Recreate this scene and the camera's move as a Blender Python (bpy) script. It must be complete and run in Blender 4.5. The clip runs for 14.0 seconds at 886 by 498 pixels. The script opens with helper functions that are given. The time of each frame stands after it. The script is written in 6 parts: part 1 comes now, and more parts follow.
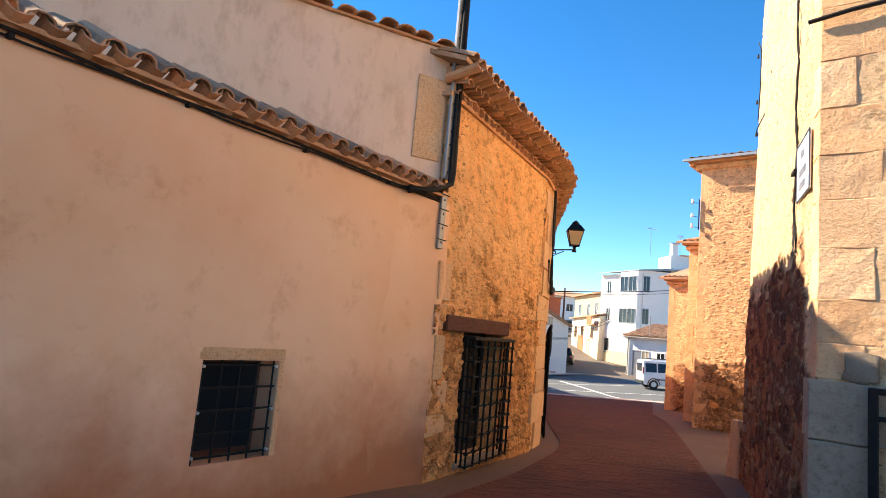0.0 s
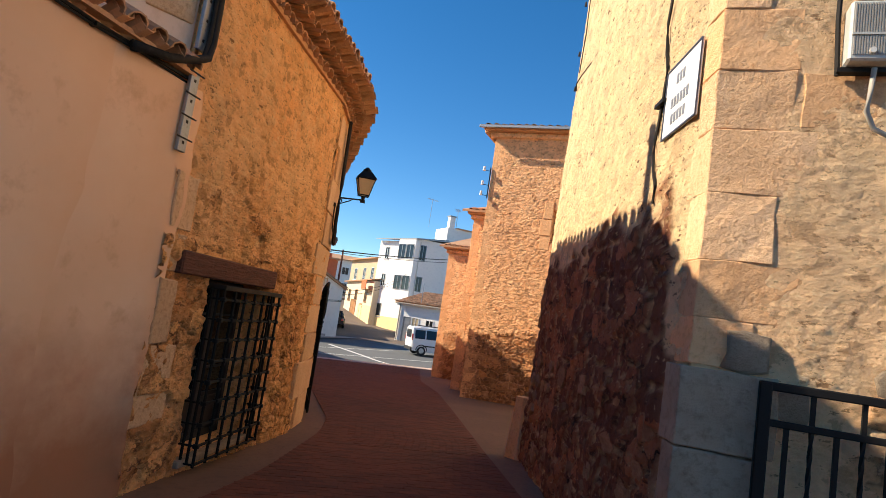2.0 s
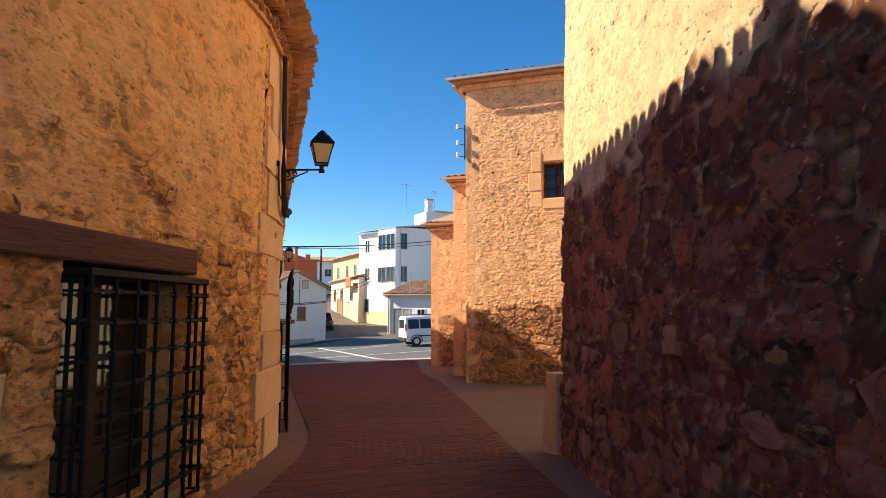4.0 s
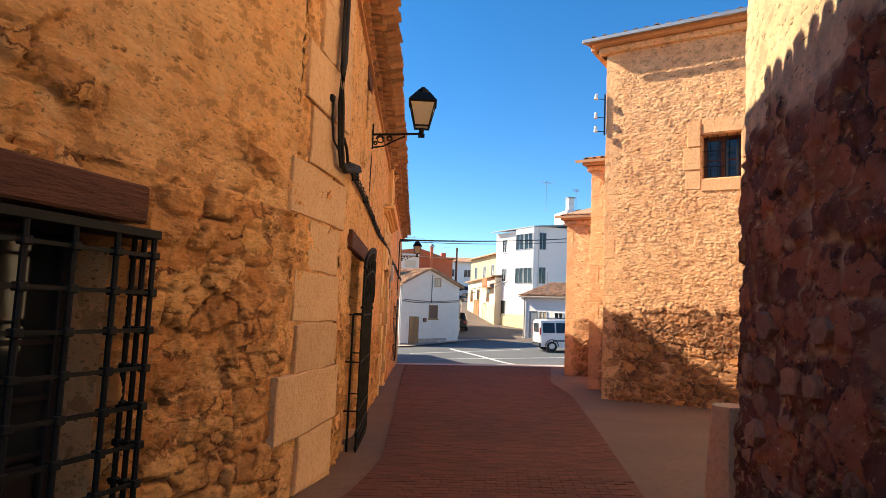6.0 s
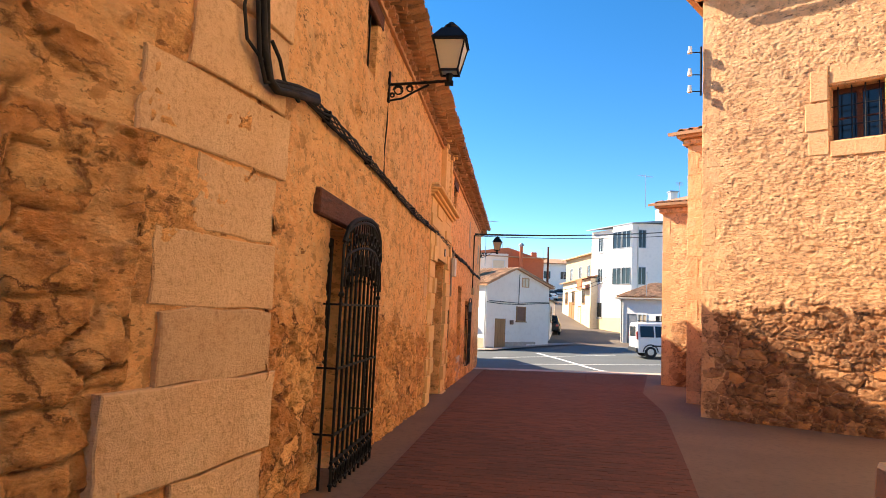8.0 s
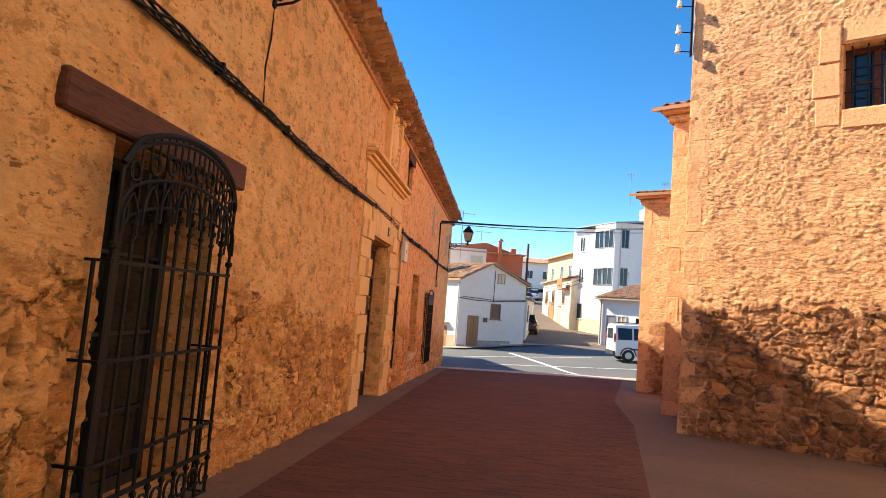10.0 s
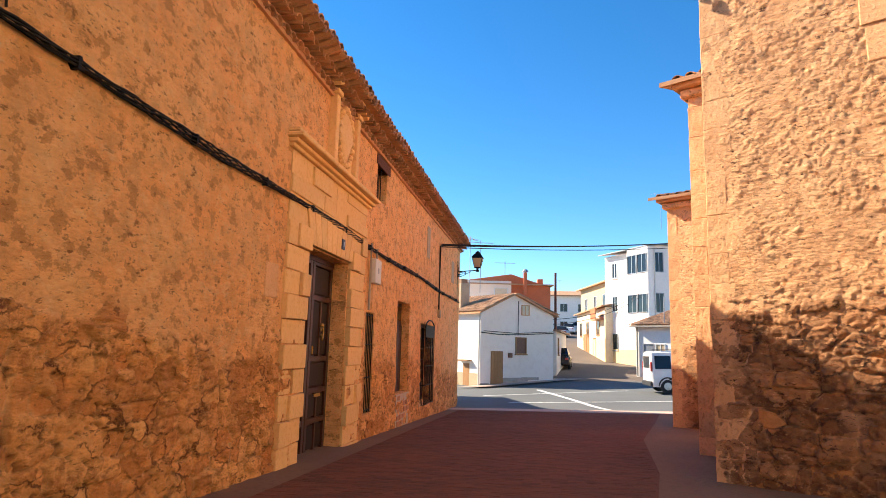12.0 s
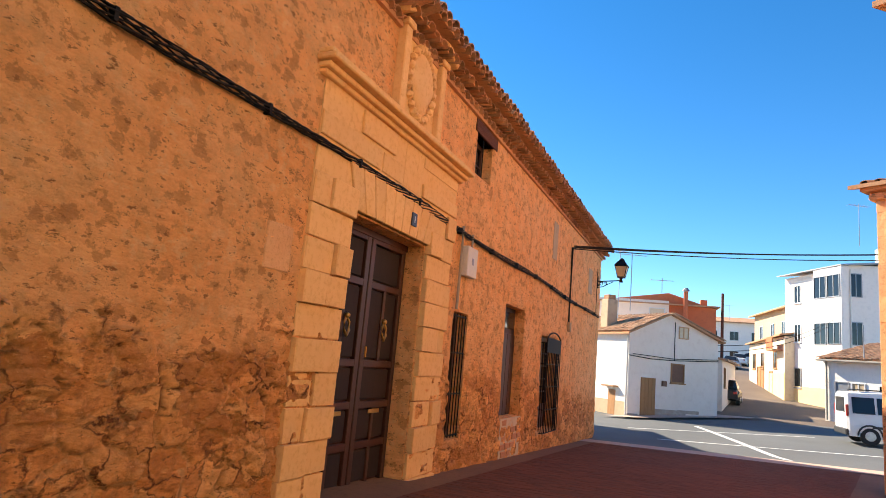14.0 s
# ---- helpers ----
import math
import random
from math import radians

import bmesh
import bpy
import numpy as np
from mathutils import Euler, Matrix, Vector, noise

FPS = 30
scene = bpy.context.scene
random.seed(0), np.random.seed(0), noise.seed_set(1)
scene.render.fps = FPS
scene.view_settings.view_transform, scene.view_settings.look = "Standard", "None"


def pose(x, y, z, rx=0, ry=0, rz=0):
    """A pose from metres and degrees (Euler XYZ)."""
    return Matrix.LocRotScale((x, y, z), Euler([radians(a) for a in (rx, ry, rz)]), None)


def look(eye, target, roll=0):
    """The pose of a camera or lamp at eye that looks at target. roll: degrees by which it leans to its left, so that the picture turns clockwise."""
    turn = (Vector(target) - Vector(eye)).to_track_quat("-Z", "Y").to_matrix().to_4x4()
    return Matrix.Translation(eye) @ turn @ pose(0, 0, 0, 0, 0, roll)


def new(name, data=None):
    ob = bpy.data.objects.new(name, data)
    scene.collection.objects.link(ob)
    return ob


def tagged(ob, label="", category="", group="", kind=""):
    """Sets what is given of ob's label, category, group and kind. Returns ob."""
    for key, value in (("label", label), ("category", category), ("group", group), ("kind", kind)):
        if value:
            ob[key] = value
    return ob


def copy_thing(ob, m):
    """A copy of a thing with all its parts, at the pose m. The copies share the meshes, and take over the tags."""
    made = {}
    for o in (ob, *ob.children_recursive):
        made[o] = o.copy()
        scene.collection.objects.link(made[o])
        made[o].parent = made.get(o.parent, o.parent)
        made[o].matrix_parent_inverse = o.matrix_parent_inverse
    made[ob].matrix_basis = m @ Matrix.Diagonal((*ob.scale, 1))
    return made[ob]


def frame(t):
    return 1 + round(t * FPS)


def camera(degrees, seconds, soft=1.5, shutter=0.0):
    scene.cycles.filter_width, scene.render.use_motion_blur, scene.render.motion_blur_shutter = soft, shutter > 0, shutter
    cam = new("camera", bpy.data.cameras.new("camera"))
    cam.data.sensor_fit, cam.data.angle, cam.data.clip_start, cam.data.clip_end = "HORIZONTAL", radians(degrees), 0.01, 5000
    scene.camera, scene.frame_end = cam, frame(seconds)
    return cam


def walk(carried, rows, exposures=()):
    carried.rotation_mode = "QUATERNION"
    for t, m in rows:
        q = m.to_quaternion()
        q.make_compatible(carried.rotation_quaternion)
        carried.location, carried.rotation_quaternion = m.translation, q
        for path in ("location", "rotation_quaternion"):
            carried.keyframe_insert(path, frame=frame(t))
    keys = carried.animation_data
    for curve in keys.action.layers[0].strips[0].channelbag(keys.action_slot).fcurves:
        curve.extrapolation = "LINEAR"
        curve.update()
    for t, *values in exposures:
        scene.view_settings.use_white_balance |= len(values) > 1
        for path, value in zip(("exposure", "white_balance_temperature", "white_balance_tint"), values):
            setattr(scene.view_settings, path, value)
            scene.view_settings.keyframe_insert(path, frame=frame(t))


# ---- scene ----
cam = camera(70.6, 14.0, soft=0.9)
PATH = [
    (0, (-0.026, 0.006, 1.605), (-0.221, 1.98, 1.861), 5.2),
    (0.5, (-0.065, 0.468, 1.569), (0.35, 2.408, 1.828), 8.5),
    (1, (-0.038, 0.959, 1.567), (0.509, 2.873, 1.764), 8.5),
    (1.5, (-0.042, 1.474, 1.55), (0.552, 3.372, 1.757), 6.9),
    (2, (0.079, 2.004, 1.537), (0.585, 3.926, 1.761), 8.5),
    (2.5, (0.117, 2.487, 1.487), (0.794, 4.363, 1.629), 4.8),
    (3, (0.28, 2.971, 1.452), (0.998, 4.828, 1.641), 4.3),
    (3.5, (0.436, 3.54, 1.405), (1.016, 5.448, 1.567), 2.5),
    (4, (0.61, 4.091, 1.322), (1.176, 6.0, 1.514), 0.1),
    (4.2, (0.687, 4.35, 1.33), (1.095, 6.302, 1.471), -0.3),
    (6.3, (1.669, 6.437, 1.189), (1.666, 8.428, 1.382), 3.3),
    (6.5, (1.77, 6.64, 1.177), (1.624, 8.63, 1.31), 2.0),
    (7, (1.954, 7.222, 1.158), (1.782, 9.21, 1.297), -0.0),
    (7.5, (2.247, 7.723, 1.106), (1.907, 9.685, 1.294), 2.1),
    (8, (2.399, 8.158, 1.116), (2.202, 10.139, 1.307), 2.6),
    (8.5, (2.576, 8.694, 1.057), (2.438, 10.676, 1.283), 4.1),
    (9, (2.718, 9.204, 1.052), (2.46, 11.178, 1.235), 5.2),
    (9.2, (2.758, 9.381, 1.071), (2.614, 11.367, 1.264), 4.5),
    (11.3, (3.548, 11.647, 0.872), (3.303, 13.624, 1.048), 2.4),
    (11.5, (3.615, 11.908, 0.879), (3.355, 13.878, 1.107), -0.2),
    (12, (3.929, 12.403, 0.809), (3.658, 14.36, 1.12), 1.6),
    (12.5, (4.032, 13.018, 0.802), (3.84, 14.986, 1.102), 2.7),
    (13, (4.239, 13.58, 0.783), (3.879, 15.526, 1.076), 2.3),
    (13.4, (4.174, 14.17, 0.844), (3.574, 16.059, 1.108), 3.4),
    (13.5, (4.167, 14.329, 0.83), (3.674, 16.243, 1.14), 4.8),
    (14, (4.252, 14.95, 0.732), (3.502, 16.773, 1.074), 5.3),
]
walk(cam, [(t, look(eye, target, roll)) for t, eye, target, roll in PATH], [(t, stops, 7000, 10) for t, stops in ((0, 1.45), (0.5, 1.1), (1.5, 0.80), (3.0, 0.75), (4.2, 0.95), (6.3, 1.2), (7.5, 1.42), (9.2, 1.30), (14, 1.33))])
SUN_POWER, SKY_POWER = 5.0, 0.15

# ---- sky, sun and exposure ----
SUN_WAY = Vector((1.0, -0.33, -0.72)).normalized()   # the way the light travels
world = bpy.data.worlds.new("sky")
scene.world = world
world.use_nodes = True
wn = world.node_tree.nodes
sky = wn.new("ShaderNodeTexSky")
sky.sky_type, sky.sun_disc = "NISHITA", False
sky.sun_elevation = math.asin(-SUN_WAY.z)
sky.sun_rotation = math.atan2(-SUN_WAY.x, -SUN_WAY.y)
sky.altitude, sky.air_density, sky.dust_density, sky.ozone_density = 2500, 1.0, 0.0, 2.0
wn["Background"].inputs["Strength"].default_value = SKY_POWER
deep = wn.new("ShaderNodeHueSaturation")       # a clear winter sky, deep blue
deep.inputs["Saturation"].default_value, deep.inputs["Value"].default_value = 1.35, 0.79
world.node_tree.links.new(sky.outputs["Color"], deep.inputs["Color"])
world.node_tree.links.new(deep.outputs["Color"], wn["Background"].inputs["Color"])
sun = new("sun", bpy.data.lights.new("sun", "SUN"))
sun.data.energy, sun.data.angle, sun.data.color = SUN_POWER, radians(0.53), (1.0, 0.90, 0.74)
sun.matrix_world = look((-20, 10, 30), Vector((-20, 10, 30)) + SUN_WAY)


# ---- materials ----
def nodes_of(name):
    m = bpy.data.materials.new(name)
    m.use_nodes = True
    t = m.node_tree
    return m, t, t.nodes["Principled BSDF"]


def tex(t, scale, detail=6, rough=0.6, coord="Object", stretch=(1, 1, 1)):
    """A noise texture's factor in object space."""
    c, mp, n = t.nodes.new("ShaderNodeTexCoord"), t.nodes.new("ShaderNodeMapping"), t.nodes.new("ShaderNodeTexNoise")
    mp.inputs["Scale"].default_value = stretch
    n.inputs["Scale"].default_value, n.inputs["Detail"].default_value, n.inputs["Roughness"].default_value = scale, detail, rough
    t.links.new(c.outputs[coord], mp.inputs["Vector"])
    t.links.new(mp.outputs["Vector"], n.inputs["Vector"])
    return n.outputs["Fac"]


def ramp(t, fac, lo, hi):
    r = t.nodes.new("ShaderNodeMapRange")
    r.inputs["From Min"].default_value, r.inputs["From Max"].default_value = lo, hi
    t.links.new(fac, r.inputs["Value"])
    return r.outputs["Result"]


def mix(t, fac, a, b, mode="MIX"):
    n = t.nodes.new("ShaderNodeMix")
    n.data_type, n.blend_type = "RGBA", mode
    for key, v in ((0, fac), (6, a), (7, b)):
        if isinstance(v, (int, float)):
            n.inputs[key].default_value = v
        elif isinstance(v, tuple):
            n.inputs[key].default_value = (*v, 1)
        else:
            t.links.new(v, n.inputs[key])
    return n.outputs[2]


def attr(t, name):
    a = t.nodes.new("ShaderNodeAttribute")
    a.attribute_name = name
    return a.outputs["Fac"]


def relief(t, b, fac, strength, distance, chain=None):
    n = t.nodes.new("ShaderNodeBump")
    n.inputs["Strength"].default_value, n.inputs["Distance"].default_value = strength, distance
    t.links.new(fac, n.inputs["Height"])
    if chain:
        t.links.new(chain, n.inputs["Normal"])
    t.links.new(n.outputs["Normal"], b.inputs["Normal"])
    return n.outputs["Normal"]


def surf(name, c1, c2, c3=None, big=1.2, fine=14.0, rough=0.9, bump=0.4, deep=0.01, metal=0.0, piece=0.0, stretch=(1, 1, 1), island=False):
    """A worn surface: two tones in large patches, a third in fine specks, a fine relief; piece: how far repeats differ in tone."""
    m, t, b = nodes_of(name)
    col = mix(t, ramp(t, tex(t, big, stretch=stretch), 0.35, 0.65), c1, c2)
    f = tex(t, fine, 8, 0.7, stretch=stretch)
    col = mix(t, ramp(t, f, 0.5, 0.75), col, c3 or tuple(v * 0.7 for v in c1))
    if piece:
        src = t.nodes.new("ShaderNodeNewGeometry").outputs["Random Per Island"] if island else t.nodes.new("ShaderNodeObjectInfo").outputs["Random"]
        r = ramp(t, src, 0, 1)
        r.node.inputs["To Min"].default_value, r.node.inputs["To Max"].default_value = 1 - piece, 1 + piece
        v = t.nodes.new("ShaderNodeVectorMath")
        v.operation = "SCALE"
        t.links.new(col, v.inputs[0])
        t.links.new(r, v.inputs["Scale"])
        col = v.outputs[0]
    t.links.new(col, b.inputs["Base Color"])
    b.inputs["Roughness"].default_value, b.inputs["Metallic"].default_value = rough, metal
    if bump:
        relief(t, b, f, bump, deep)
    return m


def lighter(c, k):
    """A colour k times as bright, kept below a wall's greatest albedo with its hue unchanged."""
    k = min(k, 0.90 / max(c))
    return tuple(v * k for v in c)


def times(t, a, b):
    n = t.nodes.new("ShaderNodeMath")
    n.operation = "MULTIPLY"
    for k, v in enumerate((a, b)):
        if isinstance(v, (int, float)):
            n.inputs[k].default_value = v
        else:
            t.links.new(v, n.inputs[k])
    return n.outputs[0]


def rubble_mat(name, render1, render2, stone1, stone2, joint, grime):
    """Old rubble wall: the mesh says where stone shows through the render and how each stone's tone differs."""
    m, t, b = nodes_of(name)
    stone = attr(t, "stone")
    # the render: broad tones, crisp flaked patches, pale worn spots
    base = mix(t, ramp(t, tex(t, 0.9), 0.35, 0.68), render1, render2)
    patch = tex(t, 4.5, 11, 0.66, stretch=(1, 1, 1.3))
    base = mix(t, ramp(t, patch, 0.455, 0.425), base, tuple(v * 0.74 for v in render1))
    base = mix(t, ramp(t, patch, 0.565, 0.59), base, lighter(render2, 1.35))
    # the stones: a tone each, speckled
    st = mix(t, attr(t, "tone"), stone1, stone2)
    st = mix(t, ramp(t, tex(t, 8.0, 9, 0.7), 0.48, 0.62), st, tuple(v * 0.78 for v in stone1))
    col = mix(t, stone, base, st)
    col = mix(t, attr(t, "joint"), col, joint)
    # joints between smaller stones, broken up; their dark tone holds the undercut shade too
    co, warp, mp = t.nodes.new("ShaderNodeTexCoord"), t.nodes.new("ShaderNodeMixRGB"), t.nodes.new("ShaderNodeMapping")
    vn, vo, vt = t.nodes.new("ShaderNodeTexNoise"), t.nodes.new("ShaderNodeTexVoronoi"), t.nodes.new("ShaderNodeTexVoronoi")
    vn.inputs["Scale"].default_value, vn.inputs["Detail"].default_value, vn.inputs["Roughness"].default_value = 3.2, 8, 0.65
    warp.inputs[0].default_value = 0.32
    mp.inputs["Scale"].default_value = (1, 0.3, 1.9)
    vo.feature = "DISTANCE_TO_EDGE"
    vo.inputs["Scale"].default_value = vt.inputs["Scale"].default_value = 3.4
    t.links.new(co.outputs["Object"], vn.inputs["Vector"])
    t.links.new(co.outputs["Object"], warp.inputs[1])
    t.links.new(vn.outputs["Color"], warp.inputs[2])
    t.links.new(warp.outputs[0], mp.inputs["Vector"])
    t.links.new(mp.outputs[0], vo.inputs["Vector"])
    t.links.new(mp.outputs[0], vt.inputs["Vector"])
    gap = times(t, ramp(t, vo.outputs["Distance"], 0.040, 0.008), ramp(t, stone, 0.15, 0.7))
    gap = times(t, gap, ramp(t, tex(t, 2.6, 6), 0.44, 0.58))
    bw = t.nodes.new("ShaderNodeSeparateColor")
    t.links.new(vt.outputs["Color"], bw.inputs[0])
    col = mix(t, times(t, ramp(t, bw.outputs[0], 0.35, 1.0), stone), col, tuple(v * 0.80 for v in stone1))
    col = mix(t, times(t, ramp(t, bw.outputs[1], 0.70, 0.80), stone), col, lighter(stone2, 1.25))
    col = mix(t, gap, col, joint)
    # weathered mottling, rain streaks
    mott = t.nodes.new("ShaderNodeVectorMath")
    mott.operation = "SCALE"
    tone = ramp(t, tex(t, 3.0, 12, 0.80), 0.32, 0.68)
    tone.node.inputs["To Min"].default_value, tone.node.inputs["To Max"].default_value = 0.82, 1.28
    t.links.new(col, mott.inputs[0])
    t.links.new(tone, mott.inputs["Scale"])
    col = mix(t, ramp(t, tex(t, 1.6, 8, 0.75, stretch=(1, 1, 0.35)), 0.62, 0.95), mott.outputs[0], grime)
    # hollows where flakes have come off, in clusters, their shade painted in dark
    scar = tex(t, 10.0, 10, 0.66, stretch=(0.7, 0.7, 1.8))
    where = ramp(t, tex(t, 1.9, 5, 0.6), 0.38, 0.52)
    dent_shade = times(t, ramp(t, scar, 0.395, 0.360), where)
    col = mix(t, dent_shade, col, tuple(v * 0.48 for v in stone1))
    # finer hollows with painted shade, and pale flecks between them
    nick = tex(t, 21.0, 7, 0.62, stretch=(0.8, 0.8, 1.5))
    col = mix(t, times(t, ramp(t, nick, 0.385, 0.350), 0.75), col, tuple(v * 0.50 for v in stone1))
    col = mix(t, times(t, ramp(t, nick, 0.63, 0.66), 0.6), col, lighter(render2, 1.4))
    t.links.new(col, b.inputs["Base Color"])
    b.inputs["Roughness"].default_value = 0.93
    first = relief(t, b, times(t, gap, -1.0), 1.0, 0.05)
    first = relief(t, b, patch, 1.0, 0.05, first)
    first = relief(t, b, scar, 1.0, 0.045, first)
    relief(t, b, tex(t, 55.0, 8, 0.78), 0.9, 0.014, first)
    return m


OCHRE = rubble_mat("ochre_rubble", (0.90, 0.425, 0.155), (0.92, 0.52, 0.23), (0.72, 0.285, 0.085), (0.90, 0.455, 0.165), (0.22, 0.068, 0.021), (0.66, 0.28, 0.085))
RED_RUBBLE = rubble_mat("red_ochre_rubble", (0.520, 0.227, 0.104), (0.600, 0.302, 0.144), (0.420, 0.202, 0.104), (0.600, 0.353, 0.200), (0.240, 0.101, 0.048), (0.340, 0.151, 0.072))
# dark stone tones put more shade into the lower wall's colour
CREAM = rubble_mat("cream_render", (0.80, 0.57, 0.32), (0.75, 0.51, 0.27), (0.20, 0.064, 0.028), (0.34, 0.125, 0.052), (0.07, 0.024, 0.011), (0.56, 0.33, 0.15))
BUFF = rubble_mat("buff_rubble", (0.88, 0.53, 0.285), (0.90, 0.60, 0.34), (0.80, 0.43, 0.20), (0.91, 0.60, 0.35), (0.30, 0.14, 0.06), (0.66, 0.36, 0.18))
# stone tones darkened to deepen the shade low on the church
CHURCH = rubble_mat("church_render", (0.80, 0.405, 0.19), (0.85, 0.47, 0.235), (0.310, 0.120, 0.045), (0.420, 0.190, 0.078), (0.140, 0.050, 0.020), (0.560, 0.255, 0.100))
QUOIN = surf("cut_sandstone", (0.71, 0.41, 0.21), (0.78, 0.48, 0.26), (0.50, 0.24, 0.10), 2.6, 26, bump=1.0, deep=0.025, piece=0.13)
QUOIN_PALE = surf("pitted_sandstone", (0.82, 0.48, 0.255), (0.88, 0.56, 0.325), (0.52, 0.25, 0.11), 2.2, 30, bump=1.0, deep=0.022, piece=0.12)
QUOIN_RED = surf("cut_red_sandstone", (0.78, 0.42, 0.20), (0.83, 0.48, 0.25), (0.54, 0.25, 0.10), 2.0, 28, bump=0.9, deep=0.02, piece=0.12)
CHURCH_STONE = surf("church_sandstone", (0.79, 0.41, 0.19), (0.83, 0.47, 0.235), (0.480, 0.205, 0.080), 3.0, 22, bump=0.9, deep=0.02, piece=0.10)
QUOIN_GREY = surf("grey_limestone", (0.40, 0.29, 0.195), (0.47, 0.35, 0.245), (0.24, 0.16, 0.10), 3.4, 18, bump=0.9, deep=0.03, piece=0.08)
ASHLAR = surf("painted_ashlar", (0.820, 0.490, 0.205), (0.850, 0.540, 0.250), (0.660, 0.350, 0.115), 1.6, 16, bump=0.45, deep=0.010, piece=0.06)
FIELD = surf("field_stone", (0.520, 0.202, 0.060), (0.640, 0.286, 0.100), (0.380, 0.134, 0.040), 3.0, 16, bump=0.8, deep=0.02, piece=0.16)
FIELD_DARK = surf("field_stone_brown", (0.26, 0.12, 0.055), (0.38, 0.20, 0.10), (0.18, 0.08, 0.04), 3.0, 16, bump=0.8, deep=0.02, piece=0.3)
PLASTER, pt, pb = nodes_of("pink_plaster")
pc = mix(pt, ramp(pt, tex(pt, 0.5, 5), 0.38, 0.66), (0.87, 0.535, 0.325), (0.80, 0.435, 0.235))
pc = mix(pt, ramp(pt, tex(pt, 2.2, 8, 0.7), 0.55, 0.85), pc, (0.520, 0.218, 0.096))
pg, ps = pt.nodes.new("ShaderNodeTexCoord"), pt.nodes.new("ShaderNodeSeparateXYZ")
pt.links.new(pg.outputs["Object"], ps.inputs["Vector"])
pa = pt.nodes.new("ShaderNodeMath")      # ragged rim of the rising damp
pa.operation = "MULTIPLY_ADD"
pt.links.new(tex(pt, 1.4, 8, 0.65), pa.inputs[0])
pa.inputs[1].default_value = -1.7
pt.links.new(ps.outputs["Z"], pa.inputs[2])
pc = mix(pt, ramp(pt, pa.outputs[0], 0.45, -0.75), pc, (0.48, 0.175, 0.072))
pt.links.new(pc, pb.inputs["Base Color"])
pb.inputs["Roughness"].default_value = 0.9
relief(pt, pb, tex(pt, 3.5, 8, 0.7), 0.15, 0.012)
PLASTER_PALE = surf("pale_plaster", (0.80, 0.56, 0.40), (0.72, 0.49, 0.34), (0.55, 0.34, 0.22), 0.8, 4.0, bump=0.15, deep=0.01, stretch=(1, 1, 0.5))
TILE = surf("clay_roof_tile", (0.44, 0.21, 0.105), (0.54, 0.32, 0.18), (0.25, 0.135, 0.08), 2.5, 18, bump=0.3, deep=0.005, piece=0.3)
TILE_MANY = surf("clay_roof_tiles", (0.40, 0.20, 0.10), (0.46, 0.28, 0.16), (0.26, 0.14, 0.09), 2.5, 18, bump=0.3, deep=0.005, piece=0.35, island=True)
MORTAR = surf("eave_mortar", (0.560, 0.277, 0.136), (0.620, 0.336, 0.176), (0.420, 0.193, 0.088), 3, 20, bump=0.5)
BEAM = surf("old_brown_beam", (0.105, 0.034, 0.018), (0.15, 0.050, 0.025), (0.035, 0.013, 0.008), 3, 30, 0.85, 1.0, 0.03, stretch=(0.15, 1, 1))
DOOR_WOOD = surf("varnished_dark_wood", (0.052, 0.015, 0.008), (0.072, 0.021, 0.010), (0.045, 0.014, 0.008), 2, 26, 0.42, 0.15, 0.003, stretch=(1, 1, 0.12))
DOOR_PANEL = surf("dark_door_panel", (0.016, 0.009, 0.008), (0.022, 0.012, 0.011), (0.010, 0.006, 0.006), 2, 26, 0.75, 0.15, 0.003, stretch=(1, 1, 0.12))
WOOD_BROWN = surf("brown_door_wood", (0.36, 0.165, 0.055), (0.42, 0.20, 0.07), (0.26, 0.11, 0.035), 2, 24, 0.65, 0.2, 0.003, stretch=(1, 1, 0.12))
IRON = surf("black_wrought_iron", (0.006, 0.006, 0.006), (0.010, 0.009, 0.009), (0.014, 0.010, 0.008), 4, 40, 0.62, 0.3, 0.003)
IRON.node_tree.nodes["Principled BSDF"].inputs["Specular IOR Level"].default_value = 0.22
CABLE = surf("black_cable", (0.012, 0.010, 0.009), (0.022, 0.018, 0.015), (0.04, 0.03, 0.022), 3, 30, 0.7, 0.2, 0.002)
CABLE.node_tree.nodes["Principled BSDF"].inputs["Specular IOR Level"].default_value = 0.2
STEEL = surf("galvanised_steel", (0.30, 0.31, 0.33), (0.36, 0.37, 0.39), (0.22, 0.20, 0.19), 3, 24, 0.5, 0.1, 0.002, 0.7)
PIPE_GREY = surf("grey_plastic_pipe", (0.34, 0.30, 0.25), (0.40, 0.35, 0.29), (0.28, 0.24, 0.2), 3, 24, 0.6, 0.1, 0.002)
BRASS = surf("brass", (0.62, 0.36, 0.10), (0.66, 0.42, 0.14), (0.4, 0.22, 0.06), 5, 40, 0.35, 0.1, 0.001, 0.9)
BOX_GREY = surf("grey_plastic_box", (0.46, 0.45, 0.41), (0.52, 0.51, 0.47), (0.34, 0.32, 0.28), 6, 30, 0.55, 0.1, 0.002)
WHITE_BOX = surf("white_plastic", (0.66, 0.62, 0.55), (0.70, 0.66, 0.6), (0.56, 0.52, 0.46), 4, 30, 0.5, 0.05, 0.001)
SIGN_WHITE = surf("white_enamel", (0.78, 0.77, 0.74), (0.74, 0.73, 0.70), (0.6, 0.58, 0.55), 4, 30, 0.3, 0.05, 0.001)
BLUE_BLACK = surf("dark_blue_paint", (0.03, 0.035, 0.06), (0.04, 0.045, 0.07), None, 4, 30, 0.4, 0.05, 0.001)
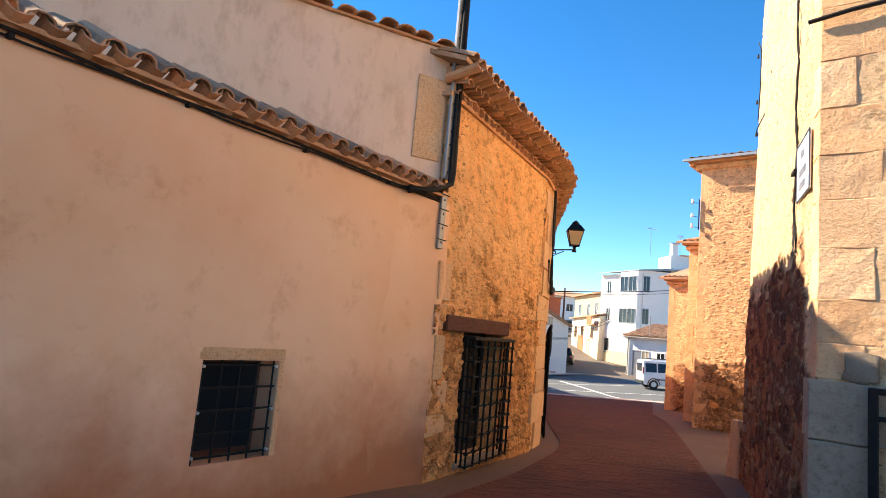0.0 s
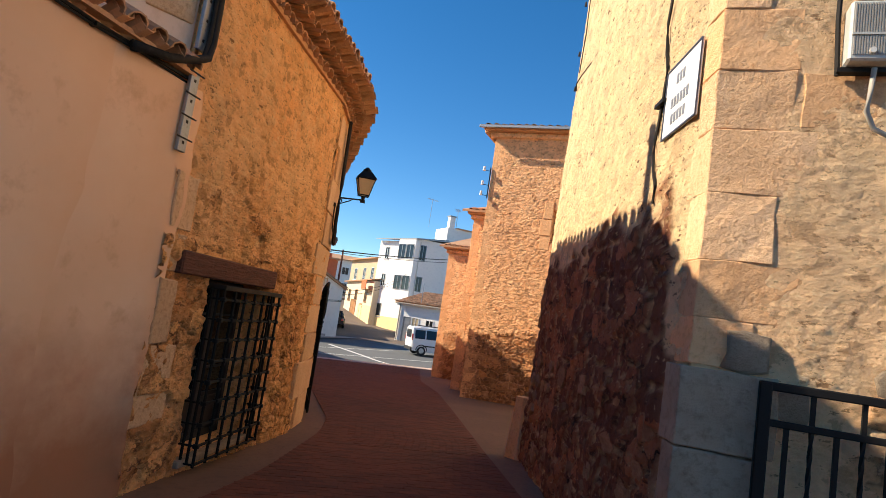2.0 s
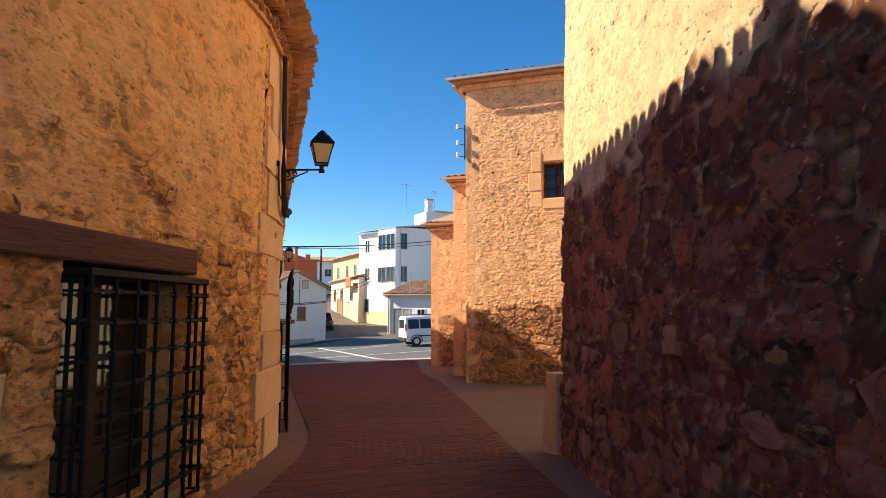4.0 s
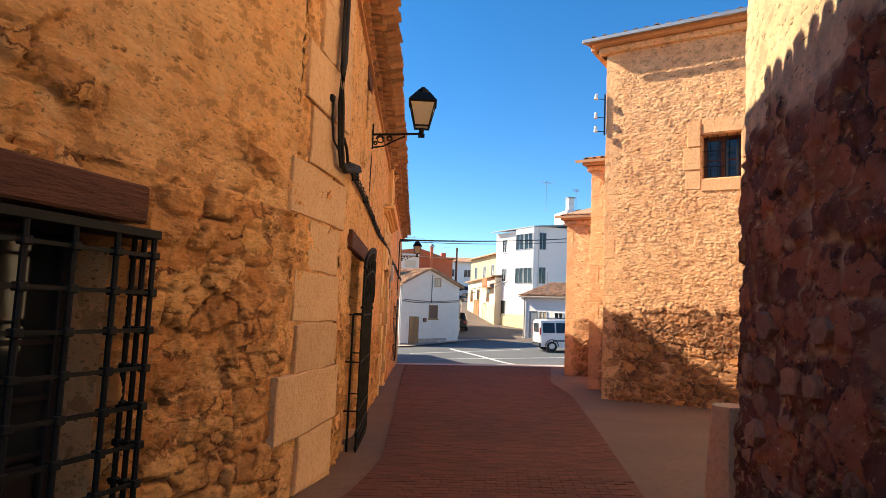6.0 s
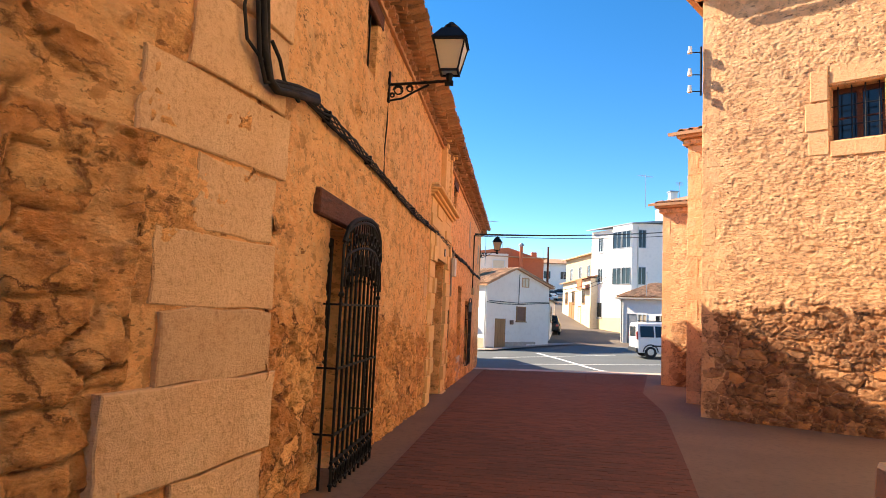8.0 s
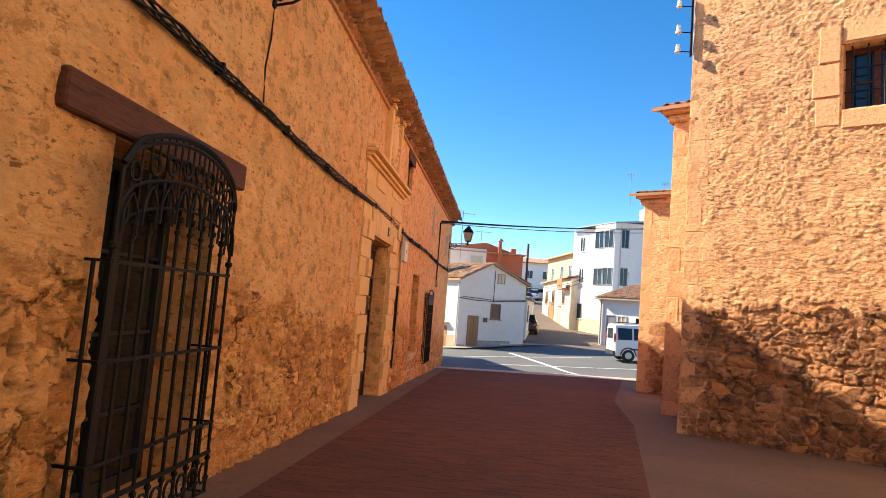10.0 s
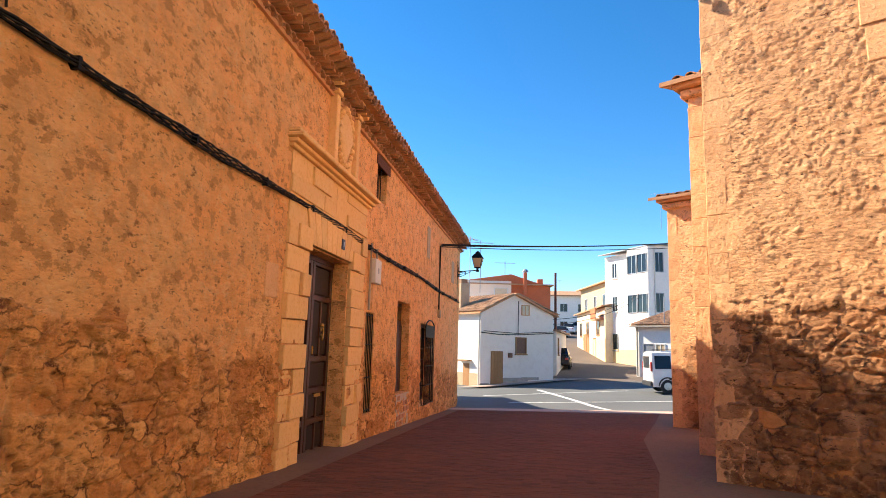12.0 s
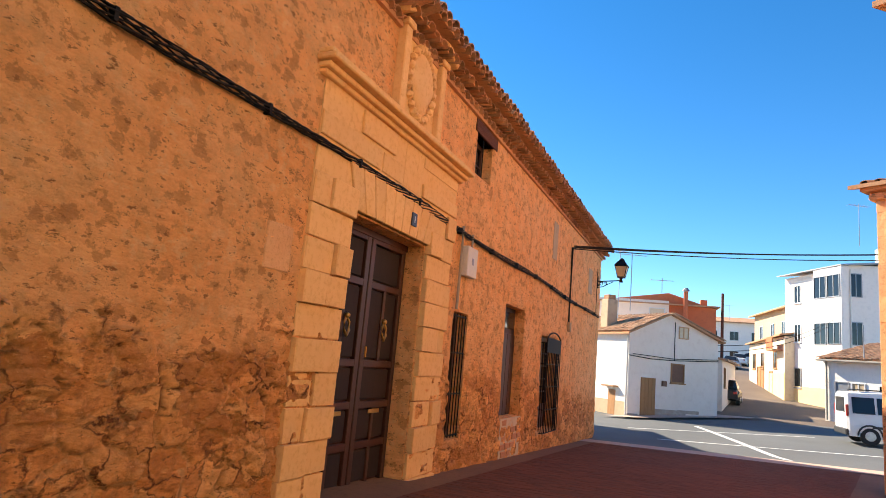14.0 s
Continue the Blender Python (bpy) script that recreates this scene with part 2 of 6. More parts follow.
WHITEWASH = surf("whitewashed_wall", (0.92, 0.79, 0.67), (0.88, 0.74, 0.61), (0.80, 0.66, 0.54), 0.5, 3.0, bump=0.2, deep=0.01)
WHITE_WALL = surf("white_painted_wall", (0.87, 0.82, 0.77), (0.84, 0.79, 0.74), (0.72, 0.69, 0.66), 0.5, 4.0, bump=0.1, deep=0.006)
WORN_BASE = surf("peeling_plaster", (0.42, 0.31, 0.24), (0.52, 0.42, 0.34), (0.30, 0.20, 0.14), 3, 12, bump=0.4)
YELLOW_WALL = surf("yellow_painted_wall", (0.82, 0.64, 0.33), (0.78, 0.60, 0.30), (0.68, 0.54, 0.30), 1, 5, bump=0.1)
CREAM_WALL = surf("cream_painted_wall", (0.74, 0.62, 0.44), (0.70, 0.57, 0.39), (0.58, 0.46, 0.32), 0.7, 4, bump=0.15)
TAN_WALL = surf("tan_painted_wall", (0.52, 0.40, 0.26), (0.48, 0.36, 0.23), (0.38, 0.28, 0.18), 0.7, 4, bump=0.15)
ORANGE_WALL = surf("orange_red_wall", (0.62, 0.17, 0.07), (0.58, 0.15, 0.06), (0.46, 0.12, 0.06), 0.8, 5, bump=0.1)
BRICK = surf("red_hollow_brick", (0.55, 0.24, 0.13), (0.62, 0.30, 0.17), (0.42, 0.18, 0.10), 3, 20, bump=0.3, piece=0.15)
JOINT = surf("pale_mortar", (0.66, 0.52, 0.38), (0.6, 0.46, 0.33), None, 3, 20, bump=0.3)
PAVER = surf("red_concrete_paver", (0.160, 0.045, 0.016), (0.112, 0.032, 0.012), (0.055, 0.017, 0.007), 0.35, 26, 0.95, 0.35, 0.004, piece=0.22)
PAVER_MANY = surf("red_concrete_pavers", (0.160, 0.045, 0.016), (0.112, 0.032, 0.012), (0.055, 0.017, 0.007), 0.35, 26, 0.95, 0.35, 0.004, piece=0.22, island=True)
CONCRETE = surf("grey_concrete", (0.165, 0.088, 0.048), (0.20, 0.108, 0.060), (0.105, 0.057, 0.032), 0.7, 14, 0.9, 0.35, 0.006)
# kerb concrete; also pavers with sunlight mixed into their colour
PALE_BAND = surf("pale_paving", (0.50, 0.34, 0.26), (0.55, 0.40, 0.32), (0.42, 0.28, 0.21), 0.8, 14, 0.85, 0.3, 0.005)
ASPHALT = surf("worn_asphalt", (0.105, 0.110, 0.110), (0.135, 0.140, 0.140), (0.080, 0.083, 0.083), 0.35, 30, 0.9, 0.4, 0.006)
# darkened to stand for the shade that houses throw on the far street
ROAD_GREY = surf("dusty_road", (0.13, 0.095, 0.072), (0.16, 0.118, 0.09), (0.10, 0.073, 0.055), 0.3, 12, 0.9, 0.3, 0.006)
EARTH = surf("dry_earth", (0.34, 0.27, 0.19), (0.40, 0.33, 0.23), (0.25, 0.21, 0.13), 0.1, 2.0, bump=0.4, deep=0.03)
LINE_PAINT = surf("white_road_paint", (0.74, 0.74, 0.72), (0.66, 0.66, 0.64), (0.40, 0.40, 0.39), 2, 16, 0.7, 0.2, 0.003)
CAR_WHITE = surf("white_car_paint", (0.80, 0.80, 0.80), (0.78, 0.78, 0.78), (0.74, 0.74, 0.73), 1, 5, 0.25, 0)
CAR_DARK = surf("black_car_paint", (0.02, 0.02, 0.022), (0.025, 0.025, 0.028), None, 1, 5, 0.25, 0)
CAR_GREY = surf("silver_car_paint", (0.45, 0.46, 0.47), (0.48, 0.49, 0.5), None, 1, 5, 0.3, 0, metal=0.5)
RUBBER = surf("tyre_rubber", (0.02, 0.02, 0.02), (0.03, 0.03, 0.03), None, 3, 20, 0.85, 0.1)
TRIM_BLACK = surf("black_plastic", (0.03, 0.03, 0.032), (0.04, 0.04, 0.042), None, 3, 20, 0.6, 0.1)
RED_LAMP = surf("red_lamp_plastic", (0.45, 0.03, 0.02), (0.4, 0.03, 0.02), None, 3, 20, 0.3, 0)
WIN_FRAME = surf("white_window_frame", (0.72, 0.72, 0.71), (0.7, 0.7, 0.69), None, 3, 20, 0.5, 0.05)
SHUTTER = surf("brown_roller_shutter", (0.17, 0.070, 0.036), (0.21, 0.09, 0.047), (0.12, 0.05, 0.026), 4, 20, 0.6, 0.2)
CHROME = surf("brushed_metal", (0.5, 0.5, 0.5), (0.55, 0.55, 0.55), None, 3, 20, 0.35, 0, metal=1.0)

GLASS, gt, gb = nodes_of("dark_window_glass")
gb.inputs["Base Color"].default_value, gb.inputs["Roughness"].default_value = (0.015, 0.018, 0.02, 1), 0.06
relief(gt, gb, tex(gt, 2.0, 2), 0.05, 0.01)
LAMP_GLASS, lt, lb = nodes_of("frosted_lantern_glass")
lb.inputs["Base Color"].default_value, lb.inputs["Roughness"].default_value = (0.80, 0.66, 0.42, 1), 0.4
lb.inputs["Transmission Weight"].default_value = 0.35


# ---- building helpers ----
def link(name, mesh, parent=None, m=None, mat=None):
    if mat:
        mesh.materials.append(mat)
    ob = new(name, mesh)
    if parent:
        ob.parent = parent
    if m:
        ob.matrix_basis = m
    return ob


def to_mesh(name, verts, faces, smooth=False):
    me = bpy.data.meshes.new(name)
    me.from_pydata([tuple(v) for v in verts], [], [tuple(f) for f in faces])
    me.validate()
    if smooth:
        me.polygons.foreach_set("use_smooth", [True] * len(me.polygons))
    return me


def part(name, bm, mat, parent, label="", m=None, smooth=False):
    """Links a bmesh as one mesh object under a thing or a part."""
    me = bpy.data.meshes.new(name)
    bm.to_mesh(me)
    bm.free()
    if smooth:
        me.polygons.foreach_set("use_smooth", [True] * len(me.polygons))
    ob = link(name, me, parent, m, mat)
    if label:
        tagged(ob, label)
    return ob


def thing(name, label, category, m=None, group="", kind=""):
    ob = new(name)
    ob.empty_display_size = 0.2
    ob.matrix_basis = m or Matrix()
    return tagged(ob, label, category, group, kind)


def box(bm, x0, x1, y0, y1, z0, z1, bevel=0.0, m=None):
    ret = bmesh.ops.create_cube(bm, size=1.0)
    vs = ret["verts"]
    for v in vs:
        v.co = Vector(((x0 + x1) / 2 + v.co.x * (x1 - x0), (y0 + y1) / 2 + v.co.y * (y1 - y0), (z0 + z1) / 2 + v.co.z * (z1 - z0)))
        if m:
            v.co = m @ v.co
    if bevel:
        es = list({e for v in vs for e in v.link_edges})
        bmesh.ops.bevel(bm, geom=es, offset=bevel, segments=1, affect="EDGES")
    return bm


def boxed(*args, **kw):
    return box(bmesh.new(), *args, **kw)


def rod(bm, a, b, r, n=6, r2=None):
    a, b = Vector(a), Vector(b)
    d = b - a
    m = Matrix.Translation((a + b) / 2) @ d.to_track_quat("Z", "Y").to_matrix().to_4x4()
    bmesh.ops.create_cone(bm, cap_ends=True, segments=n, radius1=r, radius2=r if r2 is None else r2, depth=d.length, matrix=m)
    return bm


def tube(points, r, n=6):
    """A round tube along points, as one mesh."""
    bm = bmesh.new()
    pts = [Vector(p) for p in points]
    rings = []
    for i, p in enumerate(pts):
        d = (pts[min(i + 1, len(pts) - 1)] - pts[max(i - 1, 0)]).normalized()
        q = d.to_track_quat("Z", "Y")
        rings.append([bm.verts.new(p + q @ Vector((r * math.cos(k * math.tau / n), r * math.sin(k * math.tau / n), 0))) for k in range(n)])
    for a, b in zip(rings, rings[1:]):
        for k in range(n):
            bm.faces.new((a[k], a[(k + 1) % n], b[(k + 1) % n], b[k]))
    bm.faces.new(rings[0][::-1])
    bm.faces.new(rings[-1])
    return bm


def facing(pl, pr, z=0.0):
    """The frame of a wall seen from its front: x runs to the right along it, y goes into it, z up."""
    d = (Vector((*pr, 0)) - Vector((*pl, 0))).normalized()
    return Matrix(((d.x, -d.y, 0, pl[0]), (d.y, d.x, 0, pl[1]), (0, 0, 1, z), (0, 0, 0, 1)))


def span(a, b):
    return math.hypot(b[0] - a[0], b[1] - a[1])


# ---- noise fields for uneven masonry ----
def rnd(ix, iy, seed):
    h = (ix.astype(np.int64) * 374761393 + iy.astype(np.int64) * 668265263 + seed * 1442695041) & 0xFFFFFFFF
    h = ((h ^ (h >> 13)) * 1274126177) & 0xFFFFFFFF
    return ((h ^ (h >> 16)) & 0xFFFFFF) / float(0xFFFFFF)


def value(x, y, seed):
    ix, iy = np.floor(x), np.floor(y)
    fx, fy = x - ix, y - iy
    fx, fy = fx * fx * (3 - 2 * fx), fy * fy * (3 - 2 * fy)
    a, b = rnd(ix, iy, seed), rnd(ix + 1, iy, seed)
    c, d = rnd(ix, iy + 1, seed), rnd(ix + 1, iy + 1, seed)
    return (a * (1 - fx) + b * fx) * (1 - fy) + (c * (1 - fx) + d * fx) * fy


def fbm(x, y, seed, octaves=4):
    s, a, n = 0.0, 0.5, 0.0
    for k in range(octaves):
        s, n = s + a * value(x * 2 ** k, y * 2 ** k, seed + k), n + a
        a *= 0.5
    return s / n


def cells(x, y, seed):
    """Distance to the nearest and second seeds of jittered cells, and the nearest one's random number."""
    ix, iy = np.floor(x), np.floor(y)
    f1, f2, h = np.full(x.shape, 9.0), np.full(x.shape, 9.0), np.zeros(x.shape)
    for dx in (-1, 0, 1):
        for dy in (-1, 0, 1):
            cx, cy = ix + dx, iy + dy
            d = np.hypot(cx + 0.15 + 0.7 * rnd(cx, cy, seed) - x, cy + 0.15 + 0.7 * rnd(cx, cy, seed + 7) - y)
            near = d < f1
            f2 = np.where(near, f1, np.minimum(f2, d))
            h = np.where(near, rnd(cx, cy, seed + 13), h)
            f1 = np.where(near, d, f1)
    return f1, f2, h


def step(a, b, v):
    t = np.clip((v - a) / (b - a), 0, 1)
    return t * t * (3 - 2 * t)


def masonry(bare, seed, sx=0.40, sy=0.20, amount=0.035, blobs=0.010, lump=0.09, calm=None, fine=0.45):
    """A relief for rough walls: bare(u, z) from 0 (rendered) to 1 (stones show). Returns depth, stone, tone and joint."""
    def field(u, z):
        wu, wz = u + 0.16 * (fbm(u * 3, z * 3, seed + 40) - 0.5), z + 0.12 * (fbm(u * 3, z * 3, seed + 50) - 0.5)
        f1, f2, h = cells(wu / sx, wz / sy, seed)
        edge = f2 - f1
        g1, g2, gh = cells(wu / (sx * 0.45), wz / (sy * 0.6), seed + 3)
        small = step(fine, fine + 0.15, value(u * 1.7, z * 1.7, seed + 60))
        edge, h = np.where(small > 0.5, g2 - g1, edge), np.where(small > 0.5, gh, h)
        show = step(0.35, 0.65, bare(u, z) + 0.9 * (fbm(u * 1.3, z * 1.3, seed + 20) - 0.5) + 0.35 * (h - 0.5))
        body = step(0.02, 0.13, edge + 0.10 * (fbm(u * 11, z * 11, seed + 70) - 0.5))
        l1, l2, lh = cells(u / lump, z / lump, seed + 30)
        rough = blobs * (0.55 * np.maximum(0, 1 - l1 * 1.5) * (0.3 + 1.2 * lh) + 1.1 * np.abs(2 * fbm(u * 17 + 3 * wz, z * 24, seed + 36, 3) - 1)) * step(0.2, 0.5, fbm(u * 2.2, z * 2.2, seed + 31)) + blobs * fbm(u * 12, z * 12, seed + 32)
        d = 0.02 * fbm(u * 0.8, z * 0.8, seed + 33) + rough + show * (amount * body * (0.15 + 0.75 * h) + body * (0.018 * (fbm(u * 5, z * 8, seed + 34) - 0.35) + 0.020 * (fbm(u * 19, z * 21, seed + 35, 2) - 0.5)) - 0.010)
        if calm:        # where cut stones are set, the wall is kept low
            q = calm(u, z)
            d, show = d * q, show * q
        return np.maximum(d, 0.0), show * body, h, show * (1 - step(0.01, 0.07, edge + 0.08 * (fbm(u * 11, z * 11, seed + 70) - 0.5))) * (0.35 + 0.65 * step(0.3, 0.6, value(u * 2.3, z * 2.3, seed + 80)))
    return field


def wall_mesh(name, length, z0, top, grain, holes, field, thick=0.4, reveal=None):
    """An uneven wall with openings through it, in its own frame (see facing). top: a height or a function of u."""
    crown = top if callable(top) else (lambda u: np.full(np.shape(u), float(top)))
    zmax = float(np.max(crown(np.linspace(0, length, 60))))

    def line(lo, hi, marks):
        pts = np.linspace(lo, hi, max(2, int((hi - lo) / grain) + 1))
        marks = [v for v in marks if lo < v < hi]
        for v in marks:
            pts = pts[np.abs(pts - v) > grain * 0.45]
        return np.unique(np.concatenate([pts, marks, [lo, hi]]))
    us = line(0, length, [h[i] for h in holes for i in (0, 1)])
    zs = line(z0, zmax, [h[i] for h in holes for i in (2, 3)])
    U, Z = np.meshgrid(us, zs, indexing="ij")
    D, S, T, J = field(U, Z)
    for a, b, c, d in holes:
        away = np.maximum(np.maximum(a - U, U - b), np.maximum(c - Z, Z - d))
        D = D * step(0.0, 0.05, away)
    Zc = np.minimum(Z, crown(U))
    V = np.stack([U, -D, Zc], -1).reshape(-1, 3)
    cu, cz = np.meshgrid((us[1:] + us[:-1]) / 2, (zs[1:] + zs[:-1]) / 2, indexing="ij")
    keep = cz < crown(cu) + grain
    for a, b, c, d in holes:
        keep &= ~((cu > a) & (cu < b) & (cz > c) & (cz < d))
    i, j = np.nonzero(keep)
    n = len(zs)
    F = np.stack([i * n + j, (i + 1) * n + j, (i + 1) * n + j + 1, i * n + j + 1], -1)
    ev, ef = [], []

    def quad(*p):
        ef.append([len(V) + len(ev) + k for k in range(4)])
        ev.extend(p)
    back = thick
    bu, bz = sorted({0, length, *[h[k] for h in holes for k in (0, 1)], *np.linspace(0, length, 9)}), sorted({z0, zmax, *[h[k] for h in holes for k in (2, 3)]})
    ct = lambda u, z: min(z, float(crown(np.array(u))))
    for a, b in zip(bu, bu[1:]):
        for c, d in zip(bz, bz[1:]):
            if not any(h[0] < (a + b) / 2 < h[1] and h[2] < (c + d) / 2 < h[3] for h in holes):
                quad((b, back, ct(b, c)), (a, back, ct(a, c)), (a, back, ct(a, d)), (b, back, ct(b, d)))
        quad((a, 0, ct(a, zmax)), (b, 0, ct(b, zmax)), (b, back, ct(b, zmax)), (a, back, ct(a, zmax)))
    for u in (0, length):
        quad((u, 0, z0), (u, back, z0), (u, back, ct(u, zmax)), (u, 0, ct(u, zmax)))
    for a, b, c, d in holes:
        for p, q in (((a, c), (a, d)), ((b, d), (b, c)), ((b, c), (a, c)), ((a, d), (b, d))):
            quad((p[0], 0, p[1]), (q[0], 0, q[1]), (q[0], back, q[1]), (p[0], back, p[1]))
    V = np.concatenate([V, np.array(ev, dtype=float).reshape(-1, 3)])
    F = np.concatenate([F, np.array(ef, dtype=np.int64).reshape(-1, 4)])
    me = bpy.data.meshes.new(name)
    me.vertices.add(len(V))
    me.vertices.foreach_set("co", V.ravel())
    me.loops.add(F.size)
    me.loops.foreach_set("vertex_index", F.ravel().astype(np.int32))
    me.polygons.add(len(F))
    me.polygons.foreach_set("loop_start", np.arange(0, F.size, 4, dtype=np.int32))
    me.polygons.foreach_set("use_smooth", np.concatenate([np.ones(len(F) - len(ef), bool), np.zeros(len(ef), bool)]))
    me.update(calc_edges=True)
    for key, arr in (("stone", S), ("tone", T), ("joint", J)):
        a = me.attributes.new(key, "FLOAT", "POINT")
        a.data.foreach_set("value", np.concatenate([arr.ravel(), np.zeros(len(ev))]).astype(np.float32))
    return me


def rough_wall(name, length, z0, top, grain, holes, field, mat, parent, m, label="", thick=0.4):
    ob = link(name, wall_mesh(name, length, z0, top, grain, holes, field, thick), parent, m, mat)
    return tagged(ob, label) if label else ob


def flat(u, z):
    """The relief of a troweled wall."""
    z0 = np.zeros(np.shape(u))
    return 0.012 * fbm(u * 0.7, z * 0.7, 5) + 0.004 * fbm(u * 4, z * 4, 9), z0, z0, z0


# ---- pieces ----
def stone_meshes(count, seed):
    """Irregular stones: a lumpy outline, a bulging face; one unit wide and high, set into the wall behind y = 0."""
    rng, out = random.Random(seed), []
    for k in range(count):
        n = rng.choice((6, 7, 8))
        v, f = [], []
        ang = [(i + rng.uniform(-0.25, 0.25)) * math.tau / n for i in range(n)]
        rad = [0.5 * rng.uniform(0.68, 1.12) / max(abs(math.cos(a)), abs(math.sin(a))) ** 0.6 for a in ang]
        for ring, dep in ((1.0, 1.0), (0.98, -0.55), (0.86, -0.95)):
            for a, r in zip(ang, rad):
                v.append((math.cos(a) * r * ring, dep + rng.uniform(-0.3, 0.3), math.sin(a) * r * ring))
        v.append((rng.uniform(-0.1, 0.1), -1.0, rng.uniform(-0.1, 0.1)))
        for q in (0, 1):
            for i in range(n):
                f.append((q * n + i, q * n + (i + 1) % n, (q + 1) * n + (i + 1) % n, (q + 1) * n + i))
        for i in range(n):
            f.append((2 * n + i, 2 * n + (i + 1) % n, 3 * n))
        me = to_mesh("stone", v, f)
        out.append(me)
    return out


def scatter_stones(parent, mat, regions, count, seed, size=(0.14, 0.42), proud=0.03):
    """Stones set into a wall, each an object, without overlaps. regions: (u0, u1, z0 or function of u, z1) boxes."""
    rng = random.Random(seed)
    meshes = stone_meshes(10, seed)
    for me in meshes:
        me.materials.append(mat)
    put, tries = [], 0
    while len(put) < count and tries < count * 30:
        tries += 1
        u0, u1, z0, z1 = rng.choice(regions)
        u = rng.uniform(u0, u1)
        lo = z0(u) if callable(z0) else z0
        z = lo + (z1 - lo) * rng.random() ** 1.4
        w = rng.uniform(*size)
        h = w * rng.uniform(0.4, 0.75)
        if any(abs(u - a) < (w + c) * 0.52 and abs(z - b) < (h + d) * 0.52 for a, b, c, d in put):
            continue
        put.append((u, z, w, h))
        ob = link("stone", rng.choice(meshes), parent)
        ob.matrix_basis = pose(u, 0, z, 0, rng.uniform(-9, 9), 0) @ Matrix.Diagonal((w, proud * rng.uniform(0.7, 1.4), h, 1))


def block_mesh(name, w, h, proud, deep, seed, worn=0.012):
    """A cut stone: bevelled, slightly out of true, its face at y = -proud."""
    rng = random.Random(seed)
    bm = boxed(0, w, -proud, deep, 0, h)
    bmesh.ops.bevel(bm, geom=[e for e in bm.edges if all(v.co.y < 0 for v in e.verts)], offset=0.008, segments=1, affect="EDGES")
    if worn > 0.01:
        bmesh.ops.subdivide_edges(bm, edges=[e for e in bm.edges if e.calc_length() > 0.15], cuts=3, use_grid_fill=True)
        for v in bm.verts:
            p = v.co * 7 + Vector((seed * 1.7, 0, seed))
            n = noise.noise_vector(p)
            v.co += Vector((n.x * worn * 0.8, noise.noise(p * 2.2) * 0.007, n.z * worn * 0.8))
    else:
        for v in bm.verts:
            v.co += Vector((rng.uniform(-worn, worn), rng.uniform(-0.004, 0.004), rng.uniform(-worn, worn)))
    me = bpy.data.meshes.new(name)
    bm.to_mesh(me)
    bm.free()
    return me


def blocks(name, rows, mat, parent, proud=0.02, deep=0.1, seed=1, worn=0.012):
    """Cut stones, each an object: rows of (u0, u1, z0, z1) in the parent's frame."""
    for k, (a, b, c, d) in enumerate(rows):
        me = block_mesh(name, b - a - 0.012, d - c - 0.012, proud * (1 + 0.35 * math.sin(k * 2.3 + seed)), deep, seed * 100 + k, worn)
        me.materials.append(mat)
        if worn > 0.01:
            me.polygons.foreach_set("use_smooth", [True] * len(me.polygons))
            me.set_sharp_from_angle(angle=radians(24))
        link(name, me, parent, pose(a + 0.006, 0, c + 0.006))


def tile_mesh(length=0.45, r0=0.095, r1=0.075, thick=0.014, seg=5):
    """A curved clay tile, lying along y, its wide end at y = 0, its crown up."""
    v, f = [], []
    for y, r in ((0, r0), (length, r1)):
        for rr in (r, r - thick):
            for k in range(seg + 1):
                a = math.pi * k / seg
                v.append((rr * math.cos(a), y, rr * math.sin(a) * 0.85))
    n = seg + 1
    o0, i0, o1, i1 = 0, n, 2 * n, 3 * n
    for k in range(seg):
        f += [(o0 + k, o0 + k + 1, o1 + k + 1, o1 + k), (i0 + k + 1, i0 + k, i1 + k, i1 + k + 1), (o0 + k + 1, o0 + k, i0 + k, i0 + k + 1), (o1 + k, o1 + k + 1, i1 + k + 1, i1 + k)]
    f += [(o0, i0, i1, o1), (o0 + seg, o1 + seg, i1 + seg, i0 + seg)]
    return to_mesh("tile", v, f, False)


TILE_ME = tile_mesh()
TILE_ME.materials.append(TILE)
TILE_V = np.array([v.co[:] for v in TILE_ME.vertices])
TILE_F = [tuple(p.vertices) for p in TILE_ME.polygons]


def tile_row(parent, u0, u1, y, z, slope, gap=0.21, seed=0, flip=False, whole=True, jitter=1.0, lift=None):
    """A course of curved tiles along x; each an object, or (whole=False) returned as poses to be joined."""
    rng, out = random.Random(seed), []
    n = max(1, int((u1 - u0) / gap))
    for k in range(n):
        u = u0 + (k + 0.5) * (u1 - u0) / n
        zz = z + (lift(u) if lift else 0)
        m = pose(u + rng.uniform(-0.012, 0.012) * jitter, y + rng.uniform(-0.02, 0.02) * jitter, zz + rng.uniform(-0.008, 0.008) * jitter, slope + rng.uniform(-2, 2) * jitter, 180 if flip else rng.uniform(-4, 4) * jitter, rng.uniform(-3, 3) * jitter)
        if whole:
            link("tile", TILE_ME, parent, m)
        out.append(m)
    return out


def joined_tiles(name, poses, parent, m=None, mat=None):
    V, F = [], []
    for p in poses:
        a = np.array(p)
        base = len(V) * len(TILE_V)
        V.append(TILE_V @ a[:3, :3].T + a[:3, 3])
        F += [tuple(i + base for i in f) for f in TILE_F]
    ob = link(name, to_mesh(name, np.concatenate(V), F), parent, m, mat or TILE_MANY)
    return tagged(ob, kind="stuff")


